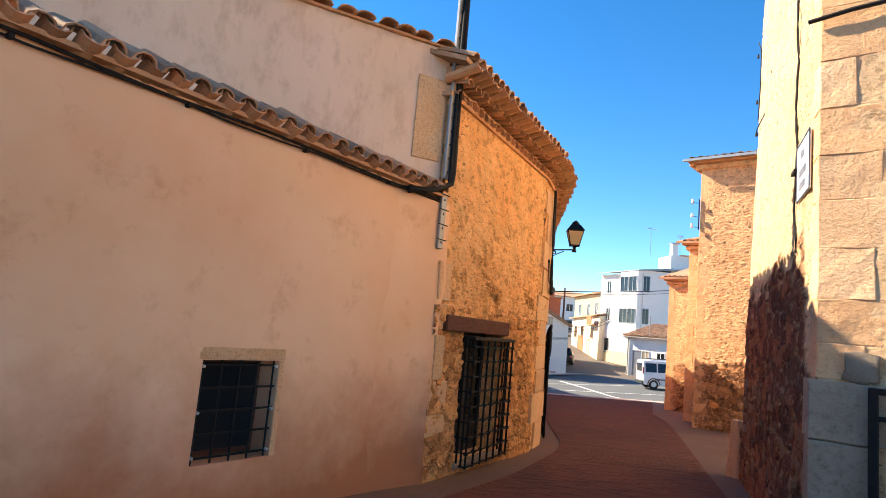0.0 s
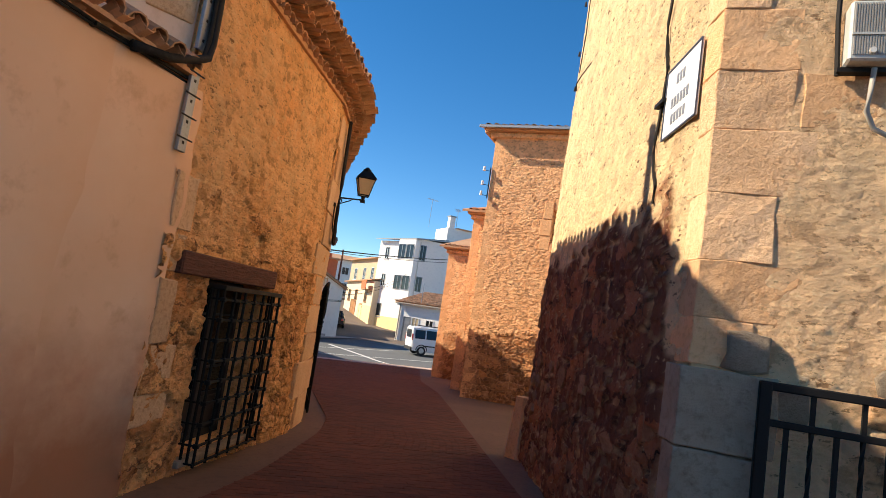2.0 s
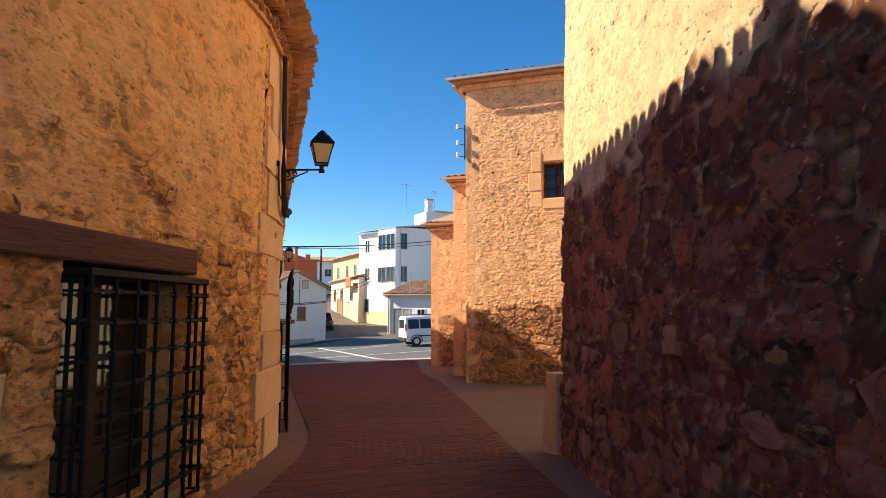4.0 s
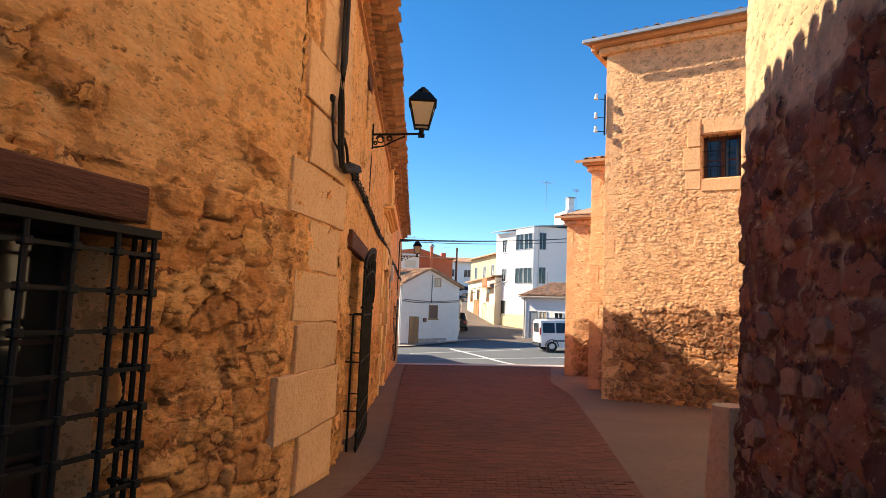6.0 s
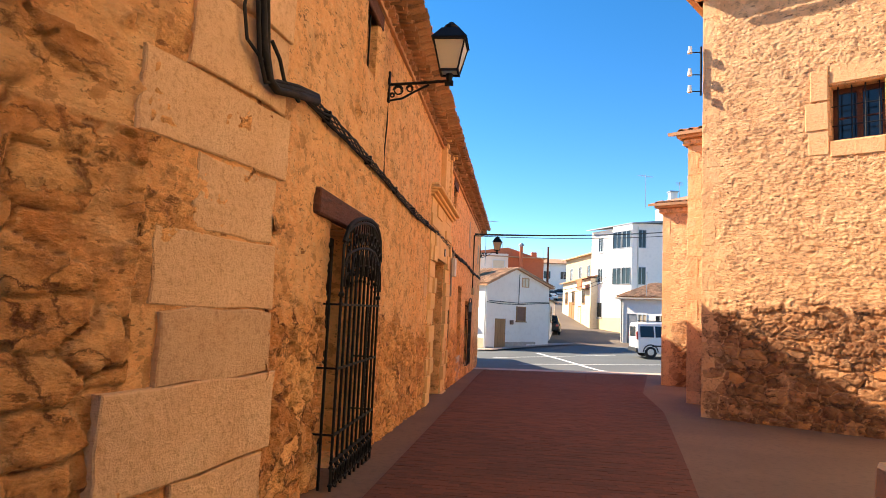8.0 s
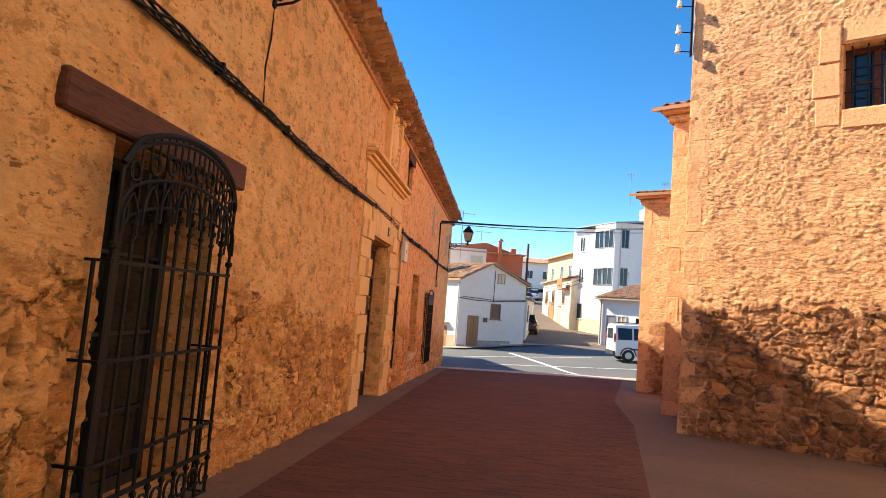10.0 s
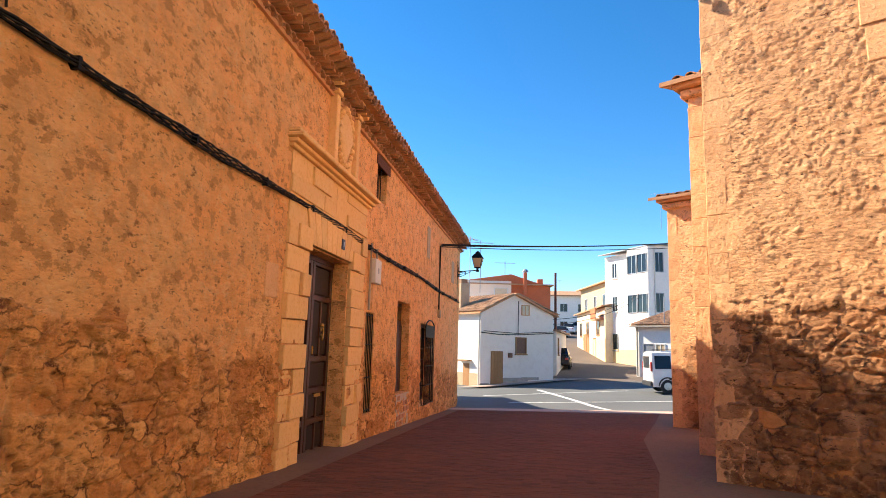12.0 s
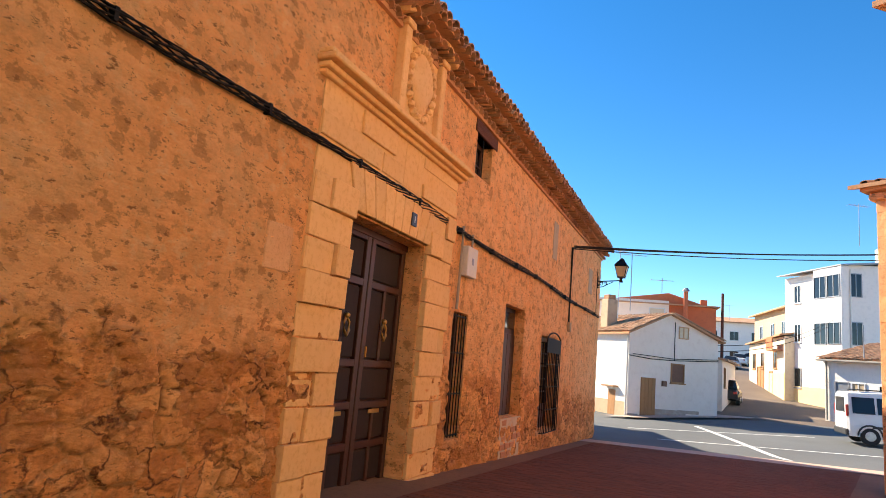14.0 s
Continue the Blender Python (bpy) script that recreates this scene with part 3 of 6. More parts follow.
def roof_tiles(width, depth, slope, gap=0.21, seed=0, course=0.36):
    """Poses of the tiles of a whole roof slope: x along the eave, rising towards +y."""
    out, c, s = [], math.cos(radians(slope)), math.sin(radians(slope))
    for r in range(int(depth / course)):
        out += tile_row(None, 0, width, r * course * c, r * course * s, slope, gap, seed + r, whole=False)
    return out


def slab(name, corners, thick, mat, parent=None, m=None, label=""):
    """A flat slab on four corners, thick downwards."""
    v = [Vector(c) for c in corners]
    v += [c - Vector((0, 0, thick)) for c in v]
    f = [(0, 1, 2, 3), (7, 6, 5, 4)] + [(k, 4 + k, 4 + (k + 1) % 4, (k + 1) % 4) for k in range(4)]
    ob = link(name, to_mesh(name, v, f), parent, m, mat)
    return tagged(ob, label) if label else ob


# ---- ground ----
def grade(x, y):
    """The height of the ground: the street falls ahead, the square tilts, the far street climbs."""
    x, y = np.asarray(x, float), np.asarray(y, float)
    z = np.interp(y, (-30, 36, 46, 50, 58, 66, 80, 95, 110, 150, 400), (1.39, -1.32, -1.20, -1.05, -0.50, -0.10, 1.50, 2.50, 3.90, 6.0, 9.0))
    z = z + 0.035 * step(24, 42, y) * np.clip(x - 1.3, -6, 12) * (1 - step(46, 60, y))
    return z


def gz(x, y):
    return float(grade(x, y))


def sheet(name, xs, ys, mat, lift=0.0, label="", edge=None):
    """A sheet that follows the ground. edge(y) gives its two x limits, else xs."""
    v, f = [], []
    n = len(xs)
    for y in ys:
        row = xs if edge is None else np.interp(xs, (0, 1), edge(y))
        for x in row:
            v.append((x, y, gz(x, y) + lift))
    for j in range(len(ys) - 1):
        for i in range(n - 1):
            f.append((j * n + i, j * n + i + 1, (j + 1) * n + i + 1, (j + 1) * n + i))
    ob = link(name, to_mesh(name, v, f, True), None, None, mat)
    return tagged(ob, label, "ground", kind="structure")


gx = np.concatenate([np.linspace(-2500, -60, 8), np.linspace(-40, 60, 51), np.linspace(80, 2500, 8)])
gy = np.concatenate([np.linspace(-800, -40, 6), np.linspace(-30, 140, 86), np.linspace(160, 3000, 10)])
sheet("ground", gx, gy, EARTH, -0.06, "dry bare earth under and beyond the village")

LEFT_EDGE = lambda y: np.interp(y, (-8, 4, 8.6, 11.3, 12.8, 17.5, 29, 34), (-5.2, -1.6, 0.32, 1.12, 1.36, 1.45, 1.62, 1.75))
RIGHT_EDGE = lambda y: np.interp(y, (-8, 4, 10.9, 13.5, 16.1, 21, 25.6, 34), (0.5, 2.1, 3.5, 4.05, 4.6, 5.6, 6.2, 8.2))
END_Y = 33.4
sheet("pavement", np.linspace(0, 1, 14), np.linspace(-12, 40, 70), CONCRETE, 0.0, "grey-brown concrete margin of the street along the walls", edge=lambda y: (LEFT_EDGE(y) - 3.5, RIGHT_EDGE(y) + 9))
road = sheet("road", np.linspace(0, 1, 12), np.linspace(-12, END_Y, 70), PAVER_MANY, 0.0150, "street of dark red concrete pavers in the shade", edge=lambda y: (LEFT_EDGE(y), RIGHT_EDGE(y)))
sheet("plaza", np.linspace(-14, 34, 40), np.linspace(END_Y + 1.2, 50, 20), ASPHALT, 0.008, "sunlit grey asphalt of the small square")
# last pavers before the asphalt; their sunlit look is put into a paler colour
sheet("sunlit_paver_band", np.linspace(1.0, 16, 14), np.linspace(END_Y, END_Y + 1.25, 3), PALE_BAND, 0.016, "flush band of pavers before the asphalt, coloured pale for the sun on them")
sheet("far_street", np.linspace(0, 1, 8), np.linspace(49.8, 150, 60), ROAD_GREY, 0.008, "dusty grey street, darkened for shade, that climbs between the white houses", edge=lambda y: (1.0 + 0.10 * (y - 50), 11.5 + 0.10 * (y - 50)))


def stripe(a, b, w, lift=0.016):
    a, b = Vector((*a, 0)), Vector((*b, 0))
    d = (b - a).normalized()
    s = Vector((-d.y, d.x, 0)) * w / 2
    n = max(2, int((b - a).length / 0.8))
    v, f = [], []
    for k in range(n + 1):
        p = a.lerp(b, k / n)
        for q in (p - s, p + s):
            v.append((q.x, q.y, gz(q.x, q.y) + lift))
    for k in range(n):
        f.append((2 * k, 2 * k + 1, 2 * k + 3, 2 * k + 2))
    ob = link("road_marking", to_mesh("road_marking", v, f), None, None, LINE_PAINT)
    tagged(ob, "worn white painted line on the asphalt", "road marking", "road markings", "structure")


stripe((4.4, 44.0), (6.7, 34.9), 0.22)
stripe((2.0, 40.5), (8.6, 43.4), 0.14)
stripe((3.2, 37.4), (15.0, 39.3), 0.14)


# ---- plastered house ----
P_END = (-0.86, 7.32)
P_DIR = Vector((0.485, 0.875)).normalized()
P_LEN = 17.0
P_START = (P_END[0] - P_DIR.x * P_LEN, P_END[1] - P_DIR.y * P_LEN)
PM = facing(P_START, P_END)
plaster_house = thing("plastered_house", "house with smooth pinkish plaster, low tiled eave and a barred window", "house")
W0, W1 = P_LEN - 2.93, P_LEN - 2.16
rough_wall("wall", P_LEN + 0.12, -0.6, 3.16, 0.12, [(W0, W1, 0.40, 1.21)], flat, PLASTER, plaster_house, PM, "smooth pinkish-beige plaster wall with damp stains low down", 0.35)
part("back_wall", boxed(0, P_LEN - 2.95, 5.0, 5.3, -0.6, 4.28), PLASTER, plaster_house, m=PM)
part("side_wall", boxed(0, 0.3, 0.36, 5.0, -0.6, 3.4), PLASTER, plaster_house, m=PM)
roof = part("roof", boxed(0, P_LEN, -0.10, 0.30, 3.165, 3.20), MORTAR, plaster_house, "narrow strip of curved clay tiles above the wall", PM)
slab("roof_back", [(0, 0.25, 3.21), (P_LEN - 0.1, 0.25, 3.21), (P_LEN - 2.95, 5.3, 4.47), (0, 5.3, 4.47)], 0.10, TILE_MANY, plaster_house, PM)
tile_row(roof, P_LEN - 7.0, P_LEN - 0.02, -0.17, 3.215, 27, 0.215, 3)
tile_row(roof, P_LEN - 7.1, P_LEN - 0.12, -0.14, 3.285, 27, 0.215, 4, flip=True)
joined_tiles("roof_tiles", tile_row(None, 0, P_LEN - 7.0, -0.17, 3.215, 14, 0.215, 5, whole=False), plaster_house, PM)
# strip of a thin gutter board and cables under the eave
part("gutter_cable", tube([(P_LEN - 9 + 0.5 * k, -0.045 - 0.008 * math.sin(k * 2.2), 3.13 - 0.012 * math.sin(k * 1.3)) for k in range(19)], 0.013), CABLE, plaster_house, "black cable fixed under the eave", PM)
part("gutter_cable", tube([(P_LEN - 9 + 0.5 * k, -0.04, 3.105 + 0.012 * math.sin(k * 1.9)) for k in range(19)], 0.009), CABLE, plaster_house, m=PM)
for k in range(7):
    part("cable_clip", boxed(P_LEN - 8.2 + 1.2 * k, P_LEN - 8.17 + 1.2 * k, -0.07, 0.02, 3.09, 3.12), IRON, plaster_house, m=PM)
# stone surround, deep reveal and grille of the low window
win = part("window", boxed(W0 - 0.03, W1 + 0.03, 0.24, 0.30, 0.36, 1.25), BEAM, plaster_house, "small dark window behind a black iron grille", PM)
part("pane", boxed(W0 + 0.04, W1 - 0.04, 0.22, 0.236, 0.46, 1.17), GLASS, win)
for k in range(5):
    u = W0 + 0.03 + k * (W1 - W0 - 0.06) / 4
    part("grille_bar", rod(bmesh.new(), (u, 0.035, 0.40), (u, 0.035, 1.21), 0.009), IRON, win)
for k in range(5):
    z = 0.44 + 0.18 * k
    part("grille_bar", boxed(W0, W1, 0.028, 0.042, z, z + 0.016), IRON, win)
for u in (W0 + 0.02, W1 - 0.02):
    for z in (0.46, 0.8, 1.16):
        part("grille_pin", rod(bmesh.new(), (u, 0.0, z), (u, 0.05, z), 0.013), BOX_GREY, win)
part("stone_lintel", boxed(W0 - 0.04, W1 + 0.06, -0.006, 0.05, 1.215, 1.315, 0.004), QUOIN, plaster_house, "pale cut stone lintel", PM)
part("stone_jamb", boxed(W1 + 0.004, W1 + 0.06, -0.006, 0.05, 0.40, 1.21, 0.004), QUOIN, plaster_house, m=PM)
# ragged edge where the plaster laps over the stone wall
A0, A1, B0, B1 = (-0.83, 7.33), (0.60, 11.02), (0.84, 12.10), (1.31, 36.0)
AM, QM, BM = facing(A0, A1), facing(A1, B0), facing(B0, B1)
bm, prev = bmesh.new(), None
for k in range(125):
    z = -0.5 + 0.029 * k
    lap = 0.03 + 0.13 * step(0.9, 2.0, z) + 0.16 * (float(fbm(np.array(z * 2.1), np.array(0.5), 31)) - 0.5) + 0.07 * (float(fbm(np.array(z * 11.0), np.array(2.5), 32)) - 0.5)
    ring = [bm.verts.new(p) for p in (PM @ Vector((P_LEN - 0.9, -0.004, z)), PM @ Vector((P_LEN - 0.45, -0.024, z)), PM @ Vector((P_LEN - 0.02, -0.052, z)), AM @ Vector((lap - 0.015, -0.078, z)), AM @ Vector((lap, -0.066, z)), AM @ Vector((lap - 0.008, 0.03, z)))]
    if prev:
        for q in range(5):
            bm.faces.new((prev[q], prev[q + 1], ring[q + 1], ring[q]))
    prev = ring
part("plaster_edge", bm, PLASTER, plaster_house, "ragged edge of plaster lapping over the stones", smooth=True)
# conduit at the joint of the two houses
conduit = thing("cable_conduit", "perforated grey steel conduit with thick black cables at the wall joint", "conduit", PM @ pose(P_LEN, -0.062, 2.55))
part("channel", boxed(-0.05, 0.05, -0.035, 0.0, 0.0, 0.66, 0.004), STEEL, conduit)
part("channel", boxed(-0.05, 0.05, -0.035, 0.0, 0.84, 3.2, 0.004), STEEL, conduit)
for k in range(18):
    part("slot", boxed(-0.012, 0.012, -0.037, -0.034, 0.06 + 0.17 * k, 0.085 + 0.17 * k), CABLE, conduit)
for k in range(4):
    part("clamp", boxed(-0.09, 0.10, -0.042, -0.036, 0.10 + 0.18 * k, 0.112 + 0.18 * k), IRON, conduit)
part("cable", tube([(0.08, -0.05, 3.2), (0.08, -0.06, 2.2), (0.085, -0.06, 1.2), (0.06, -0.08, 0.92), (0.0, -0.11, 0.78), (-0.10, -0.10, 0.72), (-0.35, -0.06, 0.62), (-0.7, -0.03, 0.56)], 0.035, 8), CABLE, conduit, smooth=True)
part("cable", tube([(0.02, -0.06, 3.2), (0.03, -0.06, 1.4), (0.03, -0.07, 0.95), (-0.04, -0.10, 0.74), (-0.25, -0.07, 0.66), (-0.7, -0.03, 0.53)], 0.022, 8), CABLE, conduit, smooth=True)

# ---- long stone house ----
AL, QL, BL = span(A0, A1), span(A1, B0), span(B0, B1)
stone_house = thing("long_stone_house", "long two-storey ochre rubble house with tiled eaves, portal and barred windows", "house")
yb = lambda y: y - 12.10       # along the long front

holesA = [(0.95, 2.28, -0.04, 1.60)]
bareA = lambda u, z: np.where(z < 1.9, 0.75, 0.30) - 0.12 * (z > 3.2)
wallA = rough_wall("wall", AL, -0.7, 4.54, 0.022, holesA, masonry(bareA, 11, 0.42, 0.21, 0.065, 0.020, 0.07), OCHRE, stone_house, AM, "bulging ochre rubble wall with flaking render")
wallQ = rough_wall("wall", QL, -0.8, 4.54, 0.022, [], masonry(lambda u, z: 0.35 + 0.0 * u, 17, 0.30, 0.2, 0.03, 0.016, 0.06), OCHRE, stone_house, QM)
portal_hole = (yb(20.31), yb(22.13), -1.2, 2.10)
holesB = [(yb(13.46), yb(14.76), -0.42, 1.82), portal_hole, (yb(23.32), yb(23.92), -0.40, 1.41), (yb(25.80), yb(27.10), -0.22, 1.80),
          (yb(28.55), yb(30.1), -0.62, 1.42), (yb(14.32), yb(14.80), 3.63, 4.25), (yb(23.68), yb(24.42), 3.58, 4.22)]
bareB = lambda u, z: 0.95 * step(1.75, 0.75, z + 0.041 * u + 0.3) + 0.22 * step(3.5, 1.5, z) * step(7.0, 2.0, u) + 0.05
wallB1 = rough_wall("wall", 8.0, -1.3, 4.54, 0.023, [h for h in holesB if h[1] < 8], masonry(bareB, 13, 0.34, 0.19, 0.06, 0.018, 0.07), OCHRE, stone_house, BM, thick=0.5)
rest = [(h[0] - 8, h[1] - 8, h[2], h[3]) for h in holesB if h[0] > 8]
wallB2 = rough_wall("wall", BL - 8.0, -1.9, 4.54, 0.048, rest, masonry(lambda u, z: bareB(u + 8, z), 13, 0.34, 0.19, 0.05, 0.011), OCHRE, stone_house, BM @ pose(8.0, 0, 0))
endM = facing(B1, (B1[0] - 9, B1[1] + 1.0))
part("end_wall", boxed(0, 9, 0, 0.4, -2.2, 4.42), WHITEWASH, stone_house, m=endM)
part("back_wall", boxed(-3, BL, 8.6, 9.0, -1.6, 4.42), OCHRE, stone_house, m=BM)
part("gable_wall", boxed(-9.0, 0.0, 0.0, 0.4, -0.6, 4.42), OCHRE, stone_house, m=facing((A0[0] - 0.1, A0[1] + 0.35), (A0[0] + 0.9, A0[1] + 0.0)) @ pose(0, 0.35, 0))

# pale plastered gable above the neighbour's roof, with flat tiles along its verge
GM, GL = facing((-7.67, 3.11), (-0.87, 7.33)), 8.0
gable = rough_wall("gable", GL, 2.9, lambda u: 5.01 + 0.022 * (GL - np.asarray(u)), 0.12, [], flat, PLASTER_PALE, stone_house, GM, "pale stained plaster gable", 0.3)
verge = part("verge", boxed(-6.9, 0.02, -0.05, 0.32, 0.0, 0.03, 0.004), MORTAR, gable, "clay tiles capping the sloping gable", pose(GL, 0, 5.015, 0, 1.26, 0))
rv = random.Random(6)
for k in range(26):
    link("tile", TILE_ME, verge, pose(-0.14 - 0.25 * k + rv.uniform(-0.03, 0.03), -0.15 + rv.uniform(-0.03, 0.03), 0.02, 6, 0, rv.uniform(-6, 6)) @ Matrix.Diagonal((1.25, 1.0, 0.75 + rv.uniform(-0.15, 0.2), 1)))
part("stone_patch", boxed(GL - 0.40, GL - 0.02, -0.028, 0.0, 3.60, 4.62, 0.008), QUOIN, gable, "bare stone strip in the pale plaster")

# eaves: three stepped courses of curved tiles on mortar beds
ES = [(4.45, -0.13), (4.57, -0.26), (4.69, -0.40)]
eaveA = part("eave", boxed(-0.1, AL + 0.05, -0.07, 0.4, 4.42, 4.48), MORTAR, stone_house, "stepped eave of curved clay tiles", AM)
eaveQ = part("eave", boxed(-0.04, QL + 0.04, -0.07, 0.4, 4.42, 4.48), MORTAR, stone_house, m=QM)
eaveB = part("eave", boxed(0, BL + 0.1, -0.07, 0.4, 4.42, 4.48), MORTAR, stone_house, m=BM)
for k, (z, y) in enumerate(ES):
    for par, a, b, m in ((eaveA, -0.06, AL + 0.1, AM), (eaveQ, -0.05, QL + 0.08, QM), (eaveB, 0.05, BL + 0.15, BM)):
        part("mortar_bed", boxed(a, b, y + 0.05, 0.4, z + 0.035, z + 0.115), MORTAR, par)
        objs = min(b, 9.0)
        tile_row(par, a, objs, y, z, 4 if k < 2 else 16, 0.2, 20 + k)
        if b > 9.0:
            joined_tiles("eave_tiles", tile_row(None, objs, b, y, z, 4 if k < 2 else 16, 0.2, 30 + k, whole=False), stone_house, m)
    if k == 2:
        for par, a, b in ((eaveA, -0.2, AL + 0.1), (eaveQ, 0, QL), (eaveB, 0.1, 9.0)):
            tile_row(par, a, b, y - 0.03, z + 0.075, 16, 0.2, 40, flip=True)
RISE = 0.32
for m, a, b in ((AM, -0.25, AL + 0.6), (QM, -0.2, QL + 0.2), (BM, -0.4, BL + 0.15)):
    slab("roof_slope", [(a, -0.30, 4.82), (b, -0.30, 4.82), (b, 4.6, 4.82 + 4.9 * RISE), (a, 4.6, 4.82 + 4.9 * RISE)], 0.06, TILE_MANY, stone_house, m)
slab("roof_slope", [(-3, 4.6, 4.82 + 4.9 * RISE), (BL + 0.15, 4.6, 4.82 + 4.9 * RISE), (BL + 0.15, 9.4, 4.6), (-3, 9.4, 4.6)], 0.06, TILE_MANY, stone_house, BM)
joined_tiles("roof_tiles", [pose(0, -0.36, 4.83) @ p for p in roof_tiles(BL, 1.1, 17.5, 0.2, 70)] , stone_house, BM)
joined_tiles("roof_tiles", [pose(-0.2, -0.36, 4.83) @ p for p in roof_tiles(AL + 0.3, 1.1, 17.5, 0.2, 80)], stone_house, AM)

# large cut stones of the corner
qz = [(-0.75, -0.30), (-0.30, 0.16), (0.16, 0.66), (0.66, 1.06), (1.06, 1.48), (1.48, 1.92), (1.92, 2.36), (2.36, 2.86), (2.86, 3.35), (3.35, 3.85), (3.85, 4.30)]
for k, (a, b) in enumerate(qz):
    l = (0.0, 0.28, -0.22, 0.12, 0.05, 0.32, -0.12, 0.18, 0.02, 0.3, 0.1)[k]
    r = (0.12, 0.06, 0.14, 0.08, 0.10, 0.05, 0.16, 0.06, 0.10, 0.06, 0.12)[k]
    blocks("quoin_stone", [(0.05 + l, QL + r - 0.02, a, b)], QUOIN, wallQ, 0.050, 0.12, 50 + k, 0.034)
# pale cut stones beside the plastered house
blocks("quoin_stone", [(0.02, 0.36, 1.95, 2.42), (0.0, 0.42, 1.60, 1.92), (0.03, 0.30, 1.02, 1.55), (0.0, 0.52, 0.36, 1.0)], QUOIN, wallA, 0.065, 0.1, 91, 0.03)

# window of the rounded corner wall
beamA = part("wooden_lintel", boxed(0.27, 2.42, -0.105, 0.25, 1.60, 1.80, 0.014), BEAM, stone_house, "rough brown-red timber lintel", AM)


def casement(parent, m, u0, u1, z0, z1, depth, wood, rows=4, mullion=True, shutter=0.28, label="dark wooden window with small panes"):
    """A wooden window set back in its opening: frame, leaves, glazing bars and panes."""
    w = part("window", boxed(u0 - 0.02, u1 + 0.02, depth + 0.05, depth + 0.09, z0 - 0.02, z1 + 0.02), wood, parent, label, m)
    fr = bmesh.new()
    for a, b, c, d in ((u0, u0 + 0.07, z0, z1), (u1 - 0.07, u1, z0, z1), (u0, u1, z1 - 0.08, z1), (u0, u1, z0, z0 + 0.08)):
        box(fr, a, b, depth, depth + 0.05, c, d, 0.006)
    part("frame", fr, wood, w)
    mid = (u0 + u1) / 2
    cols = [(u0 + 0.07, mid - 0.03), (mid + 0.03, u1 - 0.07)] if mullion else [(u0 + 0.07, u1 - 0.07)]
    if mullion:
        part("mullion", boxed(mid - 0.045, mid + 0.045, depth - 0.01, depth + 0.05, z0 + 0.05, z1 - 0.05, 0.006), wood, w)
    base = z0 + (z1 - z0) * shutter
    for a, b in cols:
        if shutter:
            part("panel", boxed(a + 0.03, b - 0.03, depth + 0.015, depth + 0.045, z0 + 0.10, base - 0.04, 0.008), wood, w)
        for r in range(rows):
            c = base + (z1 - 0.08 - base) * r / rows
            d = base + (z1 - 0.08 - base) * (r + 1) / rows
            part("pane", boxed(a, b, depth + 0.035, depth + 0.042, c + 0.012, d - 0.012), GLASS, w)
            part("glazing_bar", boxed(a, b, depth + 0.012, depth + 0.048, c - 0.012, c + 0.012), wood, w)
    return w


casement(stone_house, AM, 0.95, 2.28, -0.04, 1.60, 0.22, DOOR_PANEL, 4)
part("window_sill", boxed(0.86, 2.38, -0.10, 0.22, -0.11, -0.045, 0.01), QUOIN_GREY, stone_house, "grey stone sill", AM)


def grille(m, u0, u1, z0, z1, out, nv, hs, label, bar=0.011, side=2, flatbar=0.016, base=None):
    """A cage of wrought iron before a window: upright bars, cross bars, returns to the wall."""
    g = thing("window_grille", label, "grille", m @ pose(u0, -out, z0), "window grilles")
    w, h = u1 - u0, z1 - z0
    for k in range(nv):
        u = k * w / (nv - 1)
        part("bar", rod(bmesh.new(), (u, 0, 0), (u, 0, h), bar), IRON, g)
    for f in hs:
        part("cross_bar", boxed(-0.02, w + 0.02, -flatbar * 0.6, flatbar * 0.6, f * h - flatbar * 0.6, f * h + flatbar * 0.6), IRON, g)
        for u in (0, w):
            part("return_bar", boxed(u - 0.008, u + 0.008, 0, out + 0.03, f * h - 0.008, f * h + 0.008), IRON, g)
    for s in range(1, side + 1):
        for u in (0, w):
            part("bar", rod(bmesh.new(), (u, out * s / (side + 1), hs[0] * h), (u, out * s / (side + 1), hs[-1] * h), bar), IRON, g)
    return g


ROWS_A = [0.015] + [0.115 * k for k in range(1, 9)] + [0.985]
gA = grille(AM, 0.95, 2.38, -0.10, 1.56, 0.19, 7, ROWS_A, "black wrought iron window cage with close square bars", 0.015)
part("top_plate", boxed(-0.03, 1.46, -0.02, 0.19, 1.615, 1.66, 0.004), IRON, gA)
for f in ROWS_A[1:-1]:
    for k in range(7):
        part("collar", boxed(k * 1.43 / 6 - 0.024, k * 1.43 / 6 + 0.024, -0.026, 0.026, f * 1.66 - 0.020, f * 1.66 + 0.020, 0.006), IRON, gA)
    for s in (1, 2):
        part("collar", boxed(1.408, 1.452, s * 0.19 / 3 - 0.022, s * 0.19 / 3 + 0.022, f * 1.66 - 0.018, f * 1.66 + 0.018, 0.006), IRON, gA)

# tall window with the bellied grille
part("wooden_lintel", boxed(yb(12.93), yb(15.08), -0.08, 0.25, 1.83, 2.04, 0.012), BEAM, stone_house, "rough brown-red timber lintel", BM)
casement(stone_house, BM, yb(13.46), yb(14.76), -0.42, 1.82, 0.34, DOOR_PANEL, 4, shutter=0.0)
gB = grille(BM, yb(13.26), yb(14.66), -0.44, 1.62, 0.20, 10, [0.0, 0.24, 0.50, 0.755], "tall black wrought iron grille with an arched scrolled top", 0.013, 1)
gw, gh = 1.40, 2.06
crown = lambda u: 0.28 * math.sqrt(max(0, 1 - ((u - gw / 2) / (gw / 2)) ** 2))
